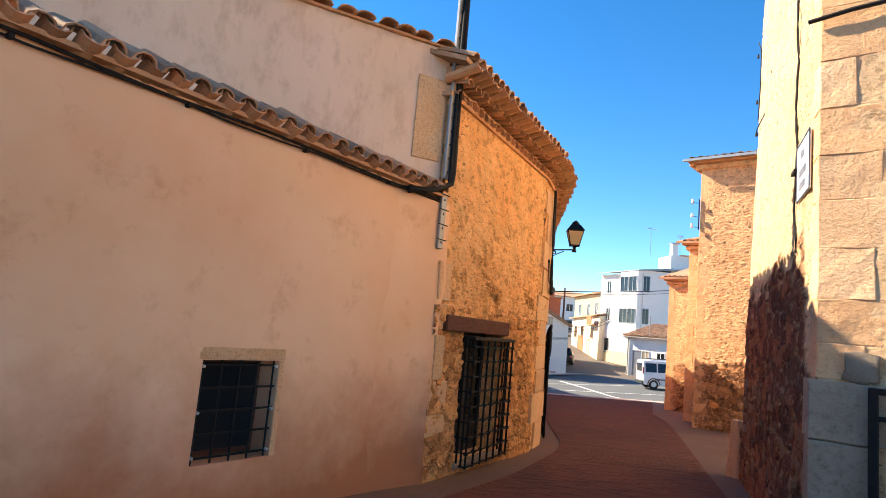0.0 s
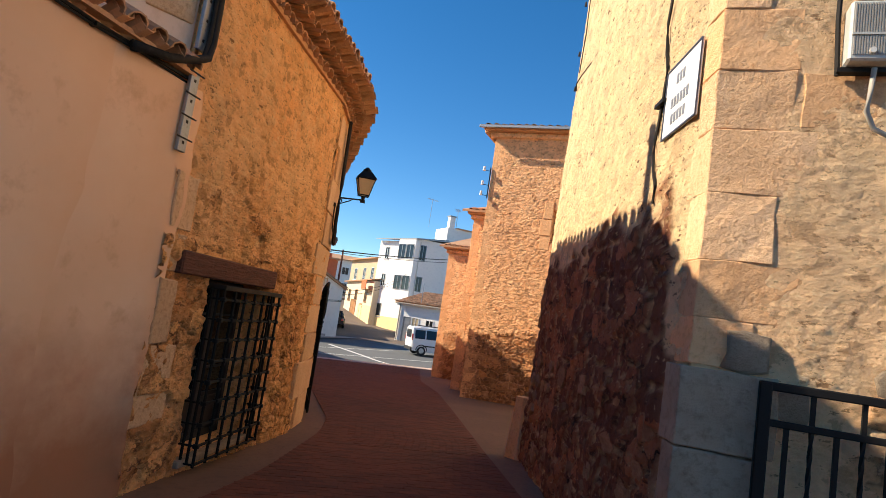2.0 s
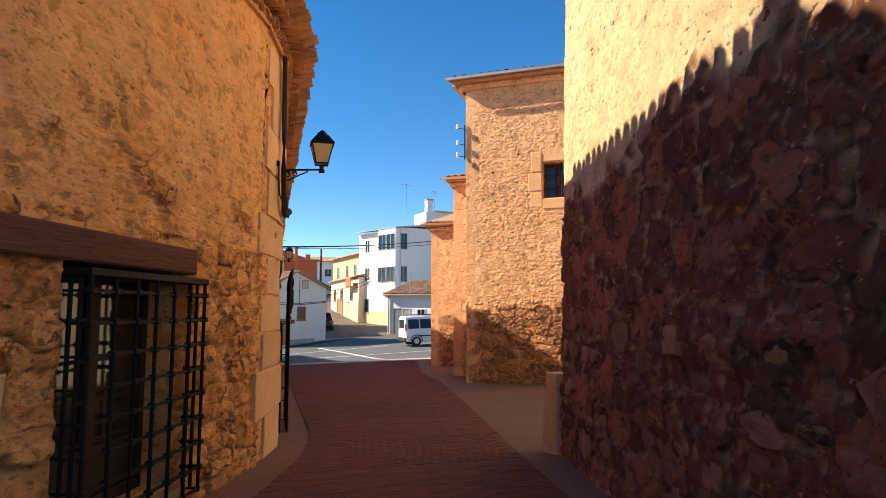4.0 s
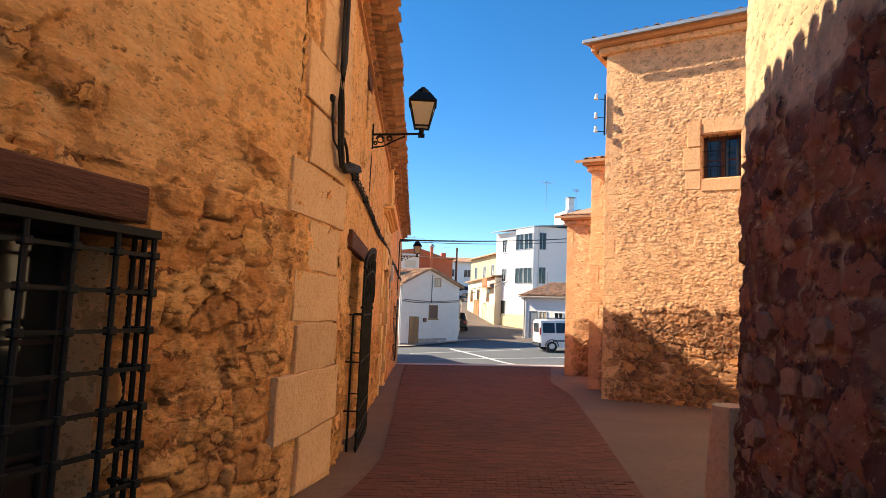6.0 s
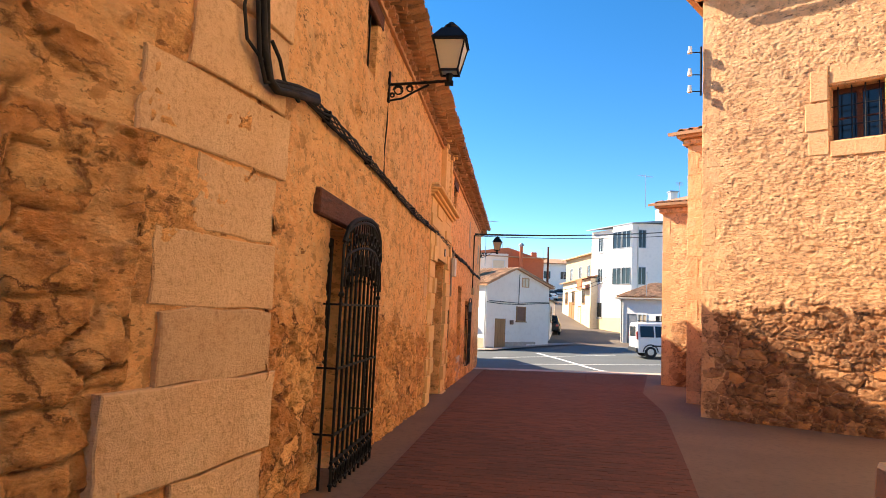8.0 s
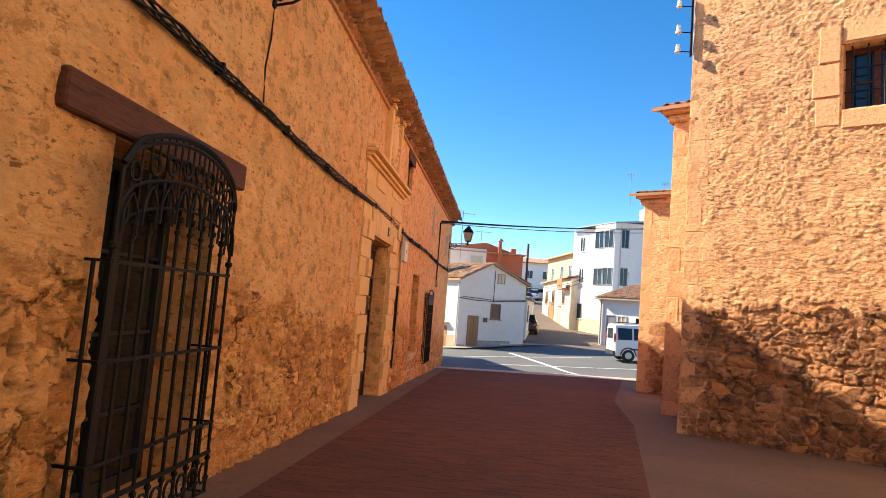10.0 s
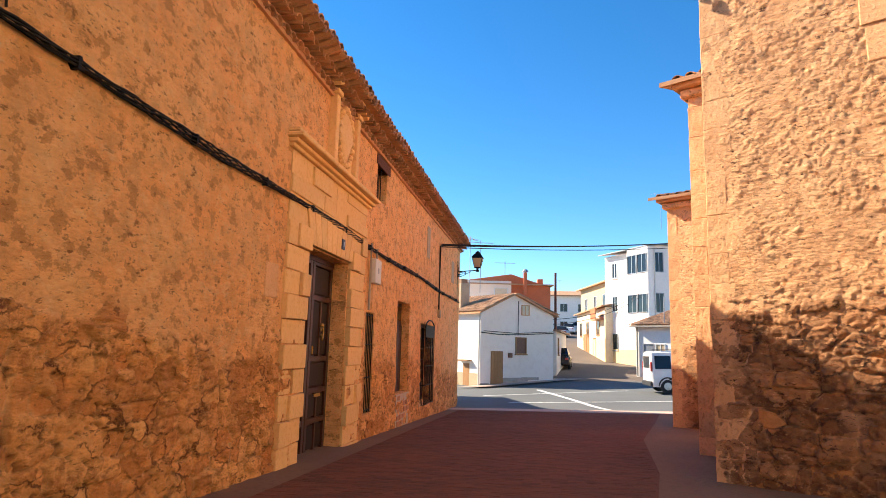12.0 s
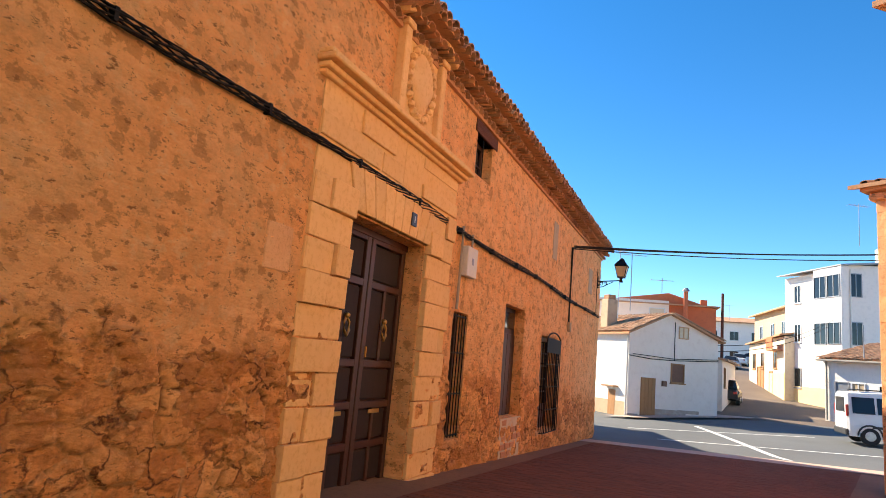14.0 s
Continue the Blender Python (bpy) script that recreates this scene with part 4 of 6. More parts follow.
for dz, r in ((0.02, 0.020), (-0.02, 0.014), (-0.20, 0.012), (-0.36, 0.010)):
    part("arch_bar", tube([(gw * k / 16, -0.05 * math.sin(math.pi * k / 16), gh + dz + crown(gw * k / 16) * (1.0 if dz > -0.1 else 0.8)) for k in range(17)], r), IRON, gB)
for k in range(1, 20):
    u = k * gw / 20
    b = -0.05 * math.sin(math.pi * k / 20)
    part("bar", rod(bmesh.new(), (u, b, gh - 0.36 + crown(u) * 0.8), (u, b, gh + crown(u)), 0.008), IRON, gB)
for k in range(9):      # pointed loops and knobs in two tiers under the arch
    u = (k + 0.5) * gw / 9
    b = -0.05 * math.sin(math.pi * (k + 0.5) / 9) - 0.012
    z = gh - 0.36 + crown(u) * 0.8
    part("scroll", tube([(u - 0.07, b, z - 0.10), (u - 0.065, b, z + 0.02), (u - 0.035, b, z + 0.09), (u, b, z + 0.13), (u + 0.035, b, z + 0.09), (u + 0.065, b, z + 0.02), (u + 0.07, b, z - 0.10)], 0.009, 5), IRON, gB)
    part("scroll", tube([(u + 0.052 * math.cos(a * math.tau / 10), b, z + 0.25 + 0.052 * math.sin(a * math.tau / 10)) for a in range(11)], 0.009, 5), IRON, gB)
for k in range(10):
    u = k * gw / 9
    for z, r in ((gh - 0.42 + crown(u) * 0.8, 0.030), (gh - 0.50 + crown(u) * 0.8, 0.022), (0.10, 0.024), (0.24, 0.024)):
        kn = bmesh.new()
        bmesh.ops.create_icosphere(kn, subdivisions=1, radius=r, matrix=Matrix.Translation((u, 0, z)))
        part("knob", kn, IRON, gB)
    if k:
        part("foot_scroll", tube([(u - gw / 18 + 0.055 * math.cos(a * math.tau / 10), -0.012, 0.15 + 0.07 * math.sin(a * math.tau / 10)) for a in range(11)], 0.009, 5), IRON, gB)
part("low_bar", boxed(-0.02, gw + 0.02, -0.012, 0.012, 0.27, 0.292), IRON, gB)
part("foot", boxed(-0.03, 0.01, -0.02, 0.22, -0.03, 0.0), IRON, gB)
part("window_sill", boxed(yb(13.40), yb(14.82), -0.06, 0.20, -0.49, -0.425, 0.01), QUOIN, stone_house, "worn stone sill", BM)


# ---- portal ----
def brick_rows(u0, u1, z0, z1, rows, seed, proudness=0.0):
    rng, out = random.Random(seed), []
    h = (z1 - z0) / rows
    for r in range(rows):
        z = z0 + r * h
        if rng.random() < 0.5:
            out.append((u0, u1, z, z + h))
        else:
            c = u0 + (u1 - u0) * rng.choice((0.38, 0.5, 0.62))
            out += [(u0, c, z, z + h), (c, u1, z, z + h)]
    return out


portal = part("portal", boxed(yb(19.56), yb(22.93), -0.045, 0.02, 2.12, 3.20), ASHLAR, stone_house, "pale ochre painted stone portal with cornice and carved niche", BM)
PL, PR = (yb(19.56), yb(20.30)), (yb(22.14), yb(22.93))
blocks("portal_stone", brick_rows(*PL, -1.02, 2.62, 12, 3) + brick_rows(*PR, -1.05, 2.62, 12, 5), ASHLAR, portal, 0.075, 0.1, 7, 0.006)
# flat arch of wedge stones
nv = 9
for k in range(nv):
    a, b = PL[1] + (PR[0] - PL[1]) * k / nv, PL[1] + (PR[0] - PL[1]) * (k + 1) / nv
    la, lb = (a - (PL[1] + PR[0]) / 2) * 0.22, (b - (PL[1] + PR[0]) / 2) * 0.22
    bm = boxed(a + 0.006, b - 0.006, -0.075, 0.05, 2.12, 2.60, 0.008)
    for v in bm.verts:
        if v.co.z > 2.4:
            v.co.x += la if v.co.x < (a + b) / 2 else lb
    part("wedge_stone", bm, ASHLAR, portal)
# frieze panels
blocks("portal_stone", [(PL[0], PL[0] + 1.15, 2.66, 2.90), (PL[0], PL[0] + 0.7, 2.92, 3.18), (PL[0] + 0.7, PL[0] + 1.45, 2.92, 3.18), (PL[0] + 1.2, PL[0] + 1.7, 2.66, 2.90), (PL[0] + 1.72, PL[0] + 2.2, 2.66, 3.18), (PL[0] + 2.24, PR[1], 2.66, 2.84), (PL[0] + 2.24, PR[1], 2.86, 3.02), (PL[0] + 2.24, PR[1], 3.04, 3.18)], ASHLAR, portal, 0.06, 0.05, 9, 0.004)
for k, (z, o) in enumerate(((3.20, 0.10), (3.25, 0.16), (3.31, 0.24), (3.38, 0.18))):
    part("cornice", boxed(PL[0] - 0.05 - o * 0.5, PR[1] + 0.05 + o * 0.5, -o, 0.05, z, z + 0.055, 0.012), ASHLAR, portal)
# niche with a worn shield and a small pediment
N0, N1 = yb(20.85), yb(22.05)
part("niche_back", boxed(N0 + 0.1, N1 - 0.1, -0.05, 0.02, 3.44, 4.55), ASHLAR, portal)
for a in (N0, N1 - 0.14):
    part("pilaster", boxed(a, a + 0.14, -0.13, 0.02, 3.44, 4.46, 0.012), ASHLAR, portal)
    part("capital", boxed(a - 0.03, a + 0.17, -0.16, 0.02, 4.46, 4.54, 0.012), ASHLAR, portal)
sh = bmesh.new()
bmesh.ops.create_uvsphere(sh, u_segments=18, v_segments=12, radius=1)
for v in sh.verts:
    n = fbm(np.array(v.co.x * 4 + 9.0), np.array(v.co.z * 4 + 5.0), 77)
    v.co = Vector(((N0 + N1) / 2 + v.co.x * (0.30 - 0.12 * (v.co.z < -0.3) * abs(v.co.z)), -0.06 - 0.06 * max(0, -v.co.y) - 0.05 * (float(n) - 0.4), 3.98 + v.co.z * 0.40))
part("carved_shield", sh, ASHLAR, portal, "weathered carved stone shield", smooth=True)
rngc = random.Random(4)
for k in range(22):
    a = k * math.tau / 22
    bm = bmesh.new()
    bmesh.ops.create_icosphere(bm, subdivisions=1, radius=0.055 + 0.02 * rngc.random())
    bmesh.ops.translate(bm, verts=bm.verts, vec=((N0 + N1) / 2 + 0.34 * math.cos(a), -0.07, 3.98 + 0.44 * math.sin(a)))
    part("carved_leaf", bm, ASHLAR, portal)
for s in (-1, 1):
    c = (N0 + N1) / 2
    bm = boxed(0, 0.80, -0.22, 0.05, 0, 0.09, 0.012)
    ang = radians(24)
    for v in bm.verts:
        x, z = v.co.x, v.co.z
        v.co.x, v.co.z = c - s * (0.74 - x * math.cos(ang)) - s * z * math.sin(ang), 4.53 + x * math.sin(ang) + z * math.cos(ang)
    bmesh.ops.recalc_face_normals(bm, faces=bm.faces)
    part("pediment", bm, ASHLAR, portal)

# double door
D0, D1, DZ0, DZ1 = portal_hole[0], portal_hole[1], -0.80, 2.08
door = part("double_door", boxed(D0 - 0.02, D1 + 0.02, 0.30, 0.36, -1.1, DZ1 + 0.04), DOOR_WOOD, stone_house, "dark varnished double door with glazed and sunk panels", BM)
part("door_frame", boxed(D0, D1, 0.22, 0.34, DZ1 - 0.06, DZ1 + 0.02, 0.006), DOOR_WOOD, door)
mid = (D0 + D1) / 2
for a, b in ((D0 + 0.03, mid - 0.012), (mid + 0.012, D1 - 0.03)):
    for z0, z1, cols in ((1.52, 1.98, 1), (0.62, 1.46, 2), (0.16, 0.56, 1), (-0.28, 0.10, 2), (-0.74, -0.34, 2)):
        for c in range(cols):
            p, q = a + 0.09 + (b - a - 0.18) * c / cols, a + 0.09 + (b - a - 0.18) * (c + 1) / cols
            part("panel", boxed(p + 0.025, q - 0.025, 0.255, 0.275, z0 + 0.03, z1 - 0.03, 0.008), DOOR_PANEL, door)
    fr = bmesh.new()
    for p, q, c, d in ((a, a + 0.09, DZ0, DZ1 - 0.06), (b - 0.09, b, DZ0, DZ1 - 0.06)):
        box(fr, p, q, 0.23, 0.30, c, d, 0.006)
    for z in (-0.84, -0.34, 0.10, 0.56, 1.46, 1.98):
        box(fr, a + 0.085, b - 0.085, 0.232, 0.30, z - 0.01, z + 0.07, 0.006)
    box(fr, (a + b) / 2 - 0.03, (a + b) / 2 + 0.03, 0.234, 0.30, 0.62, 1.47, 0.006)
    box(fr, (a + b) / 2 - 0.03, (a + b) / 2 + 0.03, 0.234, 0.30, -0.78, 0.11, 0.006)
    part("door_leaf", fr, DOOR_WOOD, door)
for u in (mid - 0.40, mid + 0.45):
    kn = tube([(u, 0.215, 1.08), (u + 0.045, 0.205, 1.02), (u + 0.05, 0.20, 0.93), (u, 0.195, 0.87), (u - 0.05, 0.20, 0.93), (u - 0.045, 0.205, 1.02), (u, 0.215, 1.08)], 0.016, 8)
    bmesh.ops.create_icosphere(kn, subdivisions=2, radius=0.035, matrix=Matrix.Translation((u, 0.21, 1.09)))
    part("door_knocker", kn, BRASS, door, "brass door knocker", smooth=True)
    part("letter_slot", boxed(u - 0.13, u + 0.13, 0.222, 0.235, 0.03, 0.08, 0.006), BRASS, door, "brass letter slot")
part("door_handle", rod(bmesh.new(), (mid + 0.06, 0.20, 0.66), (mid + 0.06, 0.20, 0.78), 0.014), BRASS, door, "brass handle")
part("doorstep", boxed(D0 - 0.25, D1 + 0.25, -0.16, 0.32, -1.1, -0.80, 0.015), CONCRETE, stone_house, "worn stone step", BM)
plate = part("number_plate", boxed(yb(21.54), yb(21.67), -0.092, -0.07, 2.25, 2.41, 0.004), BLUE_BLACK, stone_house, "small dark plate with one pale bar", BM)
part("bar_mark", boxed(yb(21.595), yb(21.613), -0.096, -0.0925, 2.29, 2.37), SIGN_WHITE, plate)

# small windows above
for a, b, z0, z1 in ((yb(14.32), yb(14.80), 3.63, 4.25), (yb(23.68), yb(24.42), 3.58, 4.22)):
    casement(stone_house, BM, a, b, z0, z1, 0.16, DOOR_WOOD, 2, a > 9, 0.0, "small dark wooden window under the eave")
    part("wooden_lintel", boxed(a - 0.14, b + 0.16, -0.035, 0.2, z1, 4.43, 0.008), BEAM, stone_house, "brown timber lintel", BM)
    part("grille_bar", rod(bmesh.new(), ((a + b) / 2, 0.03, z0), ((a + b) / 2, 0.03, z1), 0.01), IRON, stone_house, m=BM)
# narrow barred window, closed door above new bricks, hooded grille
casement(stone_house, BM, yb(23.32), yb(23.92), -0.40, 1.41, 0.17, DOOR_WOOD, 5, False, 0.2)
gC = grille(BM, yb(23.34), yb(23.90), -0.38, 1.39, -0.03, 6, [0.02, 0.35, 0.68, 0.98], "black iron bars flush in a narrow window", 0.009, 0)
closed = part("closed_door", boxed(yb(25.78), yb(27.12), 0.20, 0.26, -0.24, 1.82), DOOR_WOOD, stone_house, "brown wooden door shut above a bricked threshold", BM)
for k in range(5):
    u = yb(25.84) + k * 0.25
    part("board", boxed(u, u + 0.235, 0.17, 0.20, -0.20, 1.30, 0.008), DOOR_WOOD, closed)
part("fanlight", boxed(yb(25.9), yb(27.0), 0.175, 0.20, 1.40, 1.72, 0.006), GLASS, closed)
brickwork = part("brick_patch", boxed(yb(25.85), yb(27.15), -0.035, 0.03, -1.05, -0.23), JOINT, stone_house, "patch of red hollow bricks in pale mortar", BM)
for r in range(6):
    for c in range(4):
        u = yb(25.87) + c * 0.32 + (0.1 if r % 2 else 0)
        blocks("brick", [(u, min(u + 0.27, yb(27.14)), -1.04 + r * 0.136, -0.935 + r * 0.136)], BRICK, brickwork, 0.043, 0.02, 60 + r * 5 + c, 0.008)
casement(stone_house, BM, yb(28.55), yb(30.1), -0.62, 1.42, 0.18, DOOR_WOOD, 5, True, 0.25)
gD = grille(BM, yb(28.6), yb(29.95), -0.66, 1.30, 0.13, 10, [0.0, 0.25, 0.5, 0.75, 0.98], "black iron grille with a scrolled hood", 0.010, 2)
part("hood", tube([(0.675 - 0.675 * math.cos(math.pi * k / 12), 0, 1.96 + 0.22 * math.sin(math.pi * k / 12)) for k in range(13)], 0.018), IRON, gD)
part("hood_plate", boxed(0.0, 1.35, -0.01, 0.01, 1.72, 2.04, 0.004), IRON, gD)
part("window_sill", boxed(yb(28.4), yb(30.25), -0.05, 0.18, -0.70, -0.625, 0.01), QUOIN, stone_house, m=BM)
# blind recesses and old patches of render
for a, b, c, d in ((29.02, 29.45, 3.22, 4.10), (33.8, 34.4, 3.05, 3.80)):
    part("blind_window", boxed(yb(a), yb(b), -0.03, 0.02, c, d, 0.006), TAN_WALL, stone_house, "walled-up window", BM)
part("render_patch", boxed(yb(19.05), yb(19.40), -0.035, 0.01, 1.32, 1.72, 0.012), QUOIN_RED, stone_house, m=BM)


# ---- corner building with the cream side ----
R_FAR, R_COR = (3.93, 10.52), (2.40, 5.05)
F_DIR = Vector((0.83, -0.56)).normalized()
F_END = (R_COR[0] + F_DIR.x * 7.5, R_COR[1] + F_DIR.y * 7.5)
RM, FM = facing(R_FAR, R_COR), facing(R_COR, F_END)
RL, FL = span(R_FAR, R_COR), 7.5
corner_house = thing("corner_building", "tall corner building, cream render above bare stone", "building")
# bare stones run up towards the shadow's edge; their dark colour deepens the shade
bare_shadeR = lambda u, z: 0.95 * step(3.0, 2.1, z) + 0.20 * step(RL - 2.2, RL - 0.3, u) * step(2.9, 2.2, z) - 1.3 * step(RL - 0.55, RL - 0.3, u) * step(1.3, 1.7, z)
wallR = rough_wall("wall", RL, -0.7, 8.2, 0.035, [], masonry(bare_shadeR, 21, 0.46, 0.27, 0.05, 0.016, 0.06, lambda u, z: 0.3 + 0.7 * step(RL - 0.1, RL - 0.4, u)), CREAM, corner_house, RM, "cream rendered side wall, bare stones low down darkened for the shade on them", 0.5)
bareF = lambda u, z: 0.74 + 0.20 * np.sin(u * 1.3 + z) - 1.3 * step(1.0, 0.5, u)
for v in wallR.data.vertices:       # its far end leans back as it rises
    v.co.y += 0.022 * max(0.0, v.co.z) * (1 - v.co.x / RL)
wallF = rough_wall("wall", FL, -0.5, 8.2, 0.020, [], masonry(bareF, 22, 0.36, 0.20, 0.040, 0.009, 0.045, lambda u, z: 0.3 + 0.7 * step(0.15, 0.6, u), 0.55), BUFF, corner_house, FM, "buff rubble front with rough stones and mortar", 0.5)
part("back_wall", boxed(-5, 0, 0, 0.4, -0.8, 8.2), CREAM, corner_house, m=facing((R_FAR[0] + 0.2, R_FAR[1] + 0.02), (R_FAR[0] - 1, R_FAR[1] + 0.25)) @ pose(0, -0.03, 0))
part("roof", boxed(-0.2, RL + 0.1, -0.25, 6, 8.2, 8.4), TILE_MANY, corner_house, m=RM)
fq = [(0.0, 0.40, 3.72, 4.25), (0.0, 0.62, 3.30, 3.70), (0.0, 0.36, 2.88, 3.28), (0.0, 0.74, 2.44, 2.86), (0.0, 0.30, 2.00, 2.42), (0.0, 0.55, 4.28, 4.75), (0.0, 0.42, 4.78, 5.3),
      (0.40, 0.78, 2.88, 3.26), (0.0, 0.70, 1.52, 1.98)]


def corner_stone(house, corner, r, f, z0, z1, back, front, mat, seed, proud=0.036):
    """A cut stone that turns a corner: back along the side wall (which comes by r), front along the face (f)."""
    nr, nf = Vector((r.y, -r.x)), Vector((f.y, -f.x))
    c = Vector(corner)
    tip = c + (nr + nf) * (proud / (1 + nr.dot(nf)))
    plan = [c - r * back + nr * proud, tip, c + f * front + nf * proud, c + f * front - nf * 0.2, c - r * back - nr * 0.2]
    bm = bmesh.new()
    lo, hi = [bm.verts.new((p.x, p.y, z0 + 0.001)) for p in plan], [bm.verts.new((p.x, p.y, z1 - 0.001)) for p in plan]
    bm.faces.new(lo)
    bm.faces.new(hi)
    for k in range(5):
        bm.faces.new((lo[k], lo[(k + 1) % 5], hi[(k + 1) % 5], hi[k]))
    bmesh.ops.recalc_face_normals(bm, faces=bm.faces)
    bmesh.ops.bevel(bm, geom=list(bm.edges), offset=0.006, segments=1, affect="EDGES")
    bmesh.ops.subdivide_edges(bm, edges=[e for e in bm.edges if e.calc_length() > 0.15], cuts=3, use_grid_fill=True)
    for v in bm.verts:
        p = v.co * 6 + Vector((0, 0, seed))
        v.co += noise.noise_vector(p) * 0.009 + noise.noise_vector(p * 3) * 0.006
    part("grey_block" if mat is QUOIN_GREY else "quoin_stone", bm, mat, house)


R_WAY = Vector((R_COR[0] - R_FAR[0], R_COR[1] - R_FAR[1])).normalized()
zc, rk = 1.50, random.Random(3)
COURSES = ((0.27, 0.30, 0.30, QUOIN_RED), (0.33, 0.26, 0.52, QUOIN_RED), (0.39, 0.24, 0.36, QUOIN_PALE), (0.38, 0.28, 0.88, QUOIN_PALE), (0.36, 0.22, 0.41, QUOIN_PALE), (0.38, 0.30, 0.42, QUOIN_RED), (0.40, 0.24, 0.24, QUOIN_PALE), (0.45, 0.3, 0.55, QUOIN_RED))
for k in range(14):
    h, b, f, mat = COURSES[k % 8]
    corner_stone(corner_house, R_COR, R_WAY, F_DIR, zc, zc + h, b, f, mat, 300 + k, 0.014)
    zc += h
for k, (a, b, bk, f) in enumerate(((1.06, 1.49, 0.20, 0.44), (0.42, 1.05, 0.14, 0.38), (-0.5, 0.41, 0.3, 0.42))):
    corner_stone(corner_house, R_COR, R_WAY, F_DIR, a, b, bk, f, QUOIN_GREY, 330 + k, 0.07)
blocks("quoin_stone", [(0.44, 0.86, 2.88, 3.22)], QUOIN_RED, wallF, 0.020, 0.2, 31, 0.022)
cobbles = stone_meshes(5, 318)
for k, (u, z, w, h) in enumerate(((0.27, 1.60, 0.28, 0.24), (1.00, 1.55, 0.30, 0.21), (1.25, 1.72, 0.24, 0.17), (1.17, 1.31, 0.32, 0.18), (0.50, 1.36, 0.22, 0.2))):
    if not cobbles[k].materials:
        cobbles[k].materials.append(QUOIN_GREY)
        cobbles[k].polygons.foreach_set("use_smooth", [True] * len(cobbles[k].polygons))
    link("stone", cobbles[k], wallF, pose(u, 0, z, 0, 12 * math.sin(k * 2.0), 0) @ Matrix.Diagonal((w, 0.055, h, 1)))
# foot of the far corner
post = thing("stone_bollard", "low worn stone guard post at the wall's corner", "guard post", pose(R_FAR[0] + 0.02, R_FAR[1] + 0.16, gz(*R_FAR)))
bm = bmesh.new()
bmesh.ops.create_cone(bm, cap_ends=True, segments=10, radius1=0.20, radius2=0.15, depth=0.95, matrix=Matrix.Translation((0, 0, 0.40)))
for v in bm.verts:
    v.co += Vector((random.uniform(-0.02, 0.02), random.uniform(-0.02, 0.02), 0))
part("post", bm, QUOIN_RED, post)
# crack down the cream wall
rngk = random.Random(8)
crack = [(RL - 0.95 + 0.05 * math.sin(k * 0.9) + rngk.uniform(-0.025, 0.025), -0.033, 7.4 - 0.13 * k) for k in range(38)]
part("crack", tube(crack, 0.012, 5), CABLE, corner_house, "long dark crack with a thin cable", RM)
# street sign
sign = thing("street_sign", "white enamel street name plate with a dark rim", "sign", RM @ pose(RL - 0.84, -0.028, 3.03))
part("plate", boxed(0, 0.62, -0.012, 0.0, 0, 0.52, 0.004), SIGN_WHITE, sign)
rim = bmesh.new()
for a, b, c, d in ((0, 0.62, 0, 0.012), (0, 0.62, 0.508, 0.52), (0, 0.012, 0.0125, 0.5075), (0.608, 0.62, 0.0125, 0.5075)):
    box(rim, a, b, -0.018, -0.0125, c, d)
part("rim", rim, BLUE_BLACK, sign)
for z, w in ((0.36, 0.20), (0.20, 0.34), (0.08, 0.30)):
    for k in range(int(w / 0.055)):
        part("letter_bar", boxed(0.31 - w / 2 + k * 0.055, 0.31 - w / 2 + k * 0.055 + 0.032, -0.016, -0.0125, z, z + 0.07), STEEL, sign)
part("bracket", boxed(-0.16, 0.02, -0.04, 0.04, 0.30, 0.33), IRON, sign)
# grey ventilated box and its cables
ub = 0.61
vbox = thing("loudspeaker_box", "weathered grey plastic wall box with a louvred face", "box", FM @ pose(ub, -0.035, 3.22))
part("case", boxed(0, 0.20, -0.14, 0.0, 0, 0.34, 0.012), BOX_GREY, vbox)
for k in range(14):
    part("slat", boxed(0.02 + k * 0.0125, 0.026 + k * 0.0125, -0.146, -0.138, 0.03, 0.32), PIPE_GREY, vbox)
part("cross_rib", boxed(0.01, 0.19, -0.150, -0.138, 0.14, 0.152), BOX_GREY, vbox)
part("lock", rod(bmesh.new(), (0.11, -0.16, 0.05), (0.11, -0.13, 0.05), 0.016, 10), WHITE_BOX, vbox)
part("bracket", boxed(-0.03, 0.27, -0.06, 0.0, -0.03, -0.005), IRON, vbox)
fcab = thing("wall_cable", "grey flexible conduit and black cable on the rubble front", "cable", FM @ pose(ub, -0.04, 3.2))
part("hose", tube([(0.14, -0.08, 0.0), (0.13, -0.08, -0.12), (0.12, -0.07, -0.24), (0.16, -0.06, -0.33), (0.26, -0.05, -0.38), (0.42, -0.05, -0.36), (0.54, -0.04, -0.26), (0.60, -0.03, -0.18), (0.55, -0.02, -0.12)], 0.014, 8), PIPE_GREY, fcab, smooth=True)
part("cable", tube([(-0.02, -0.02, -0.02), (-0.035, -0.02, 0.3), (-0.03, -0.02, 0.7), (-0.05, -0.02, 1.2)], 0.014, 6), CABLE, fcab)
part("cable", tube([(-0.7, -0.02, 1.15), (-0.4, -0.03, 1.18), (-0.05, -0.02, 1.2), (0.5, -0.03, 1.25), (1.4, -0.03, 1.22), (3.0, -0.03, 1.3)], 0.018, 6), CABLE, fcab)
# thin wires with insulators high on the cream wall
wires = thing("wall_wires", "thin black wires with small dark insulators", "cable", RM @ pose(0.22, 0.07, 5.2))
part("wire", tube([(0.0, 0, 0.0), (0.10, -0.03, 0.06), (0.30, 0.0, 0.12), (1.1, 0.0, 0.02), (3.9, 0.0, 0.05)], 0.009, 5), CABLE, wires)
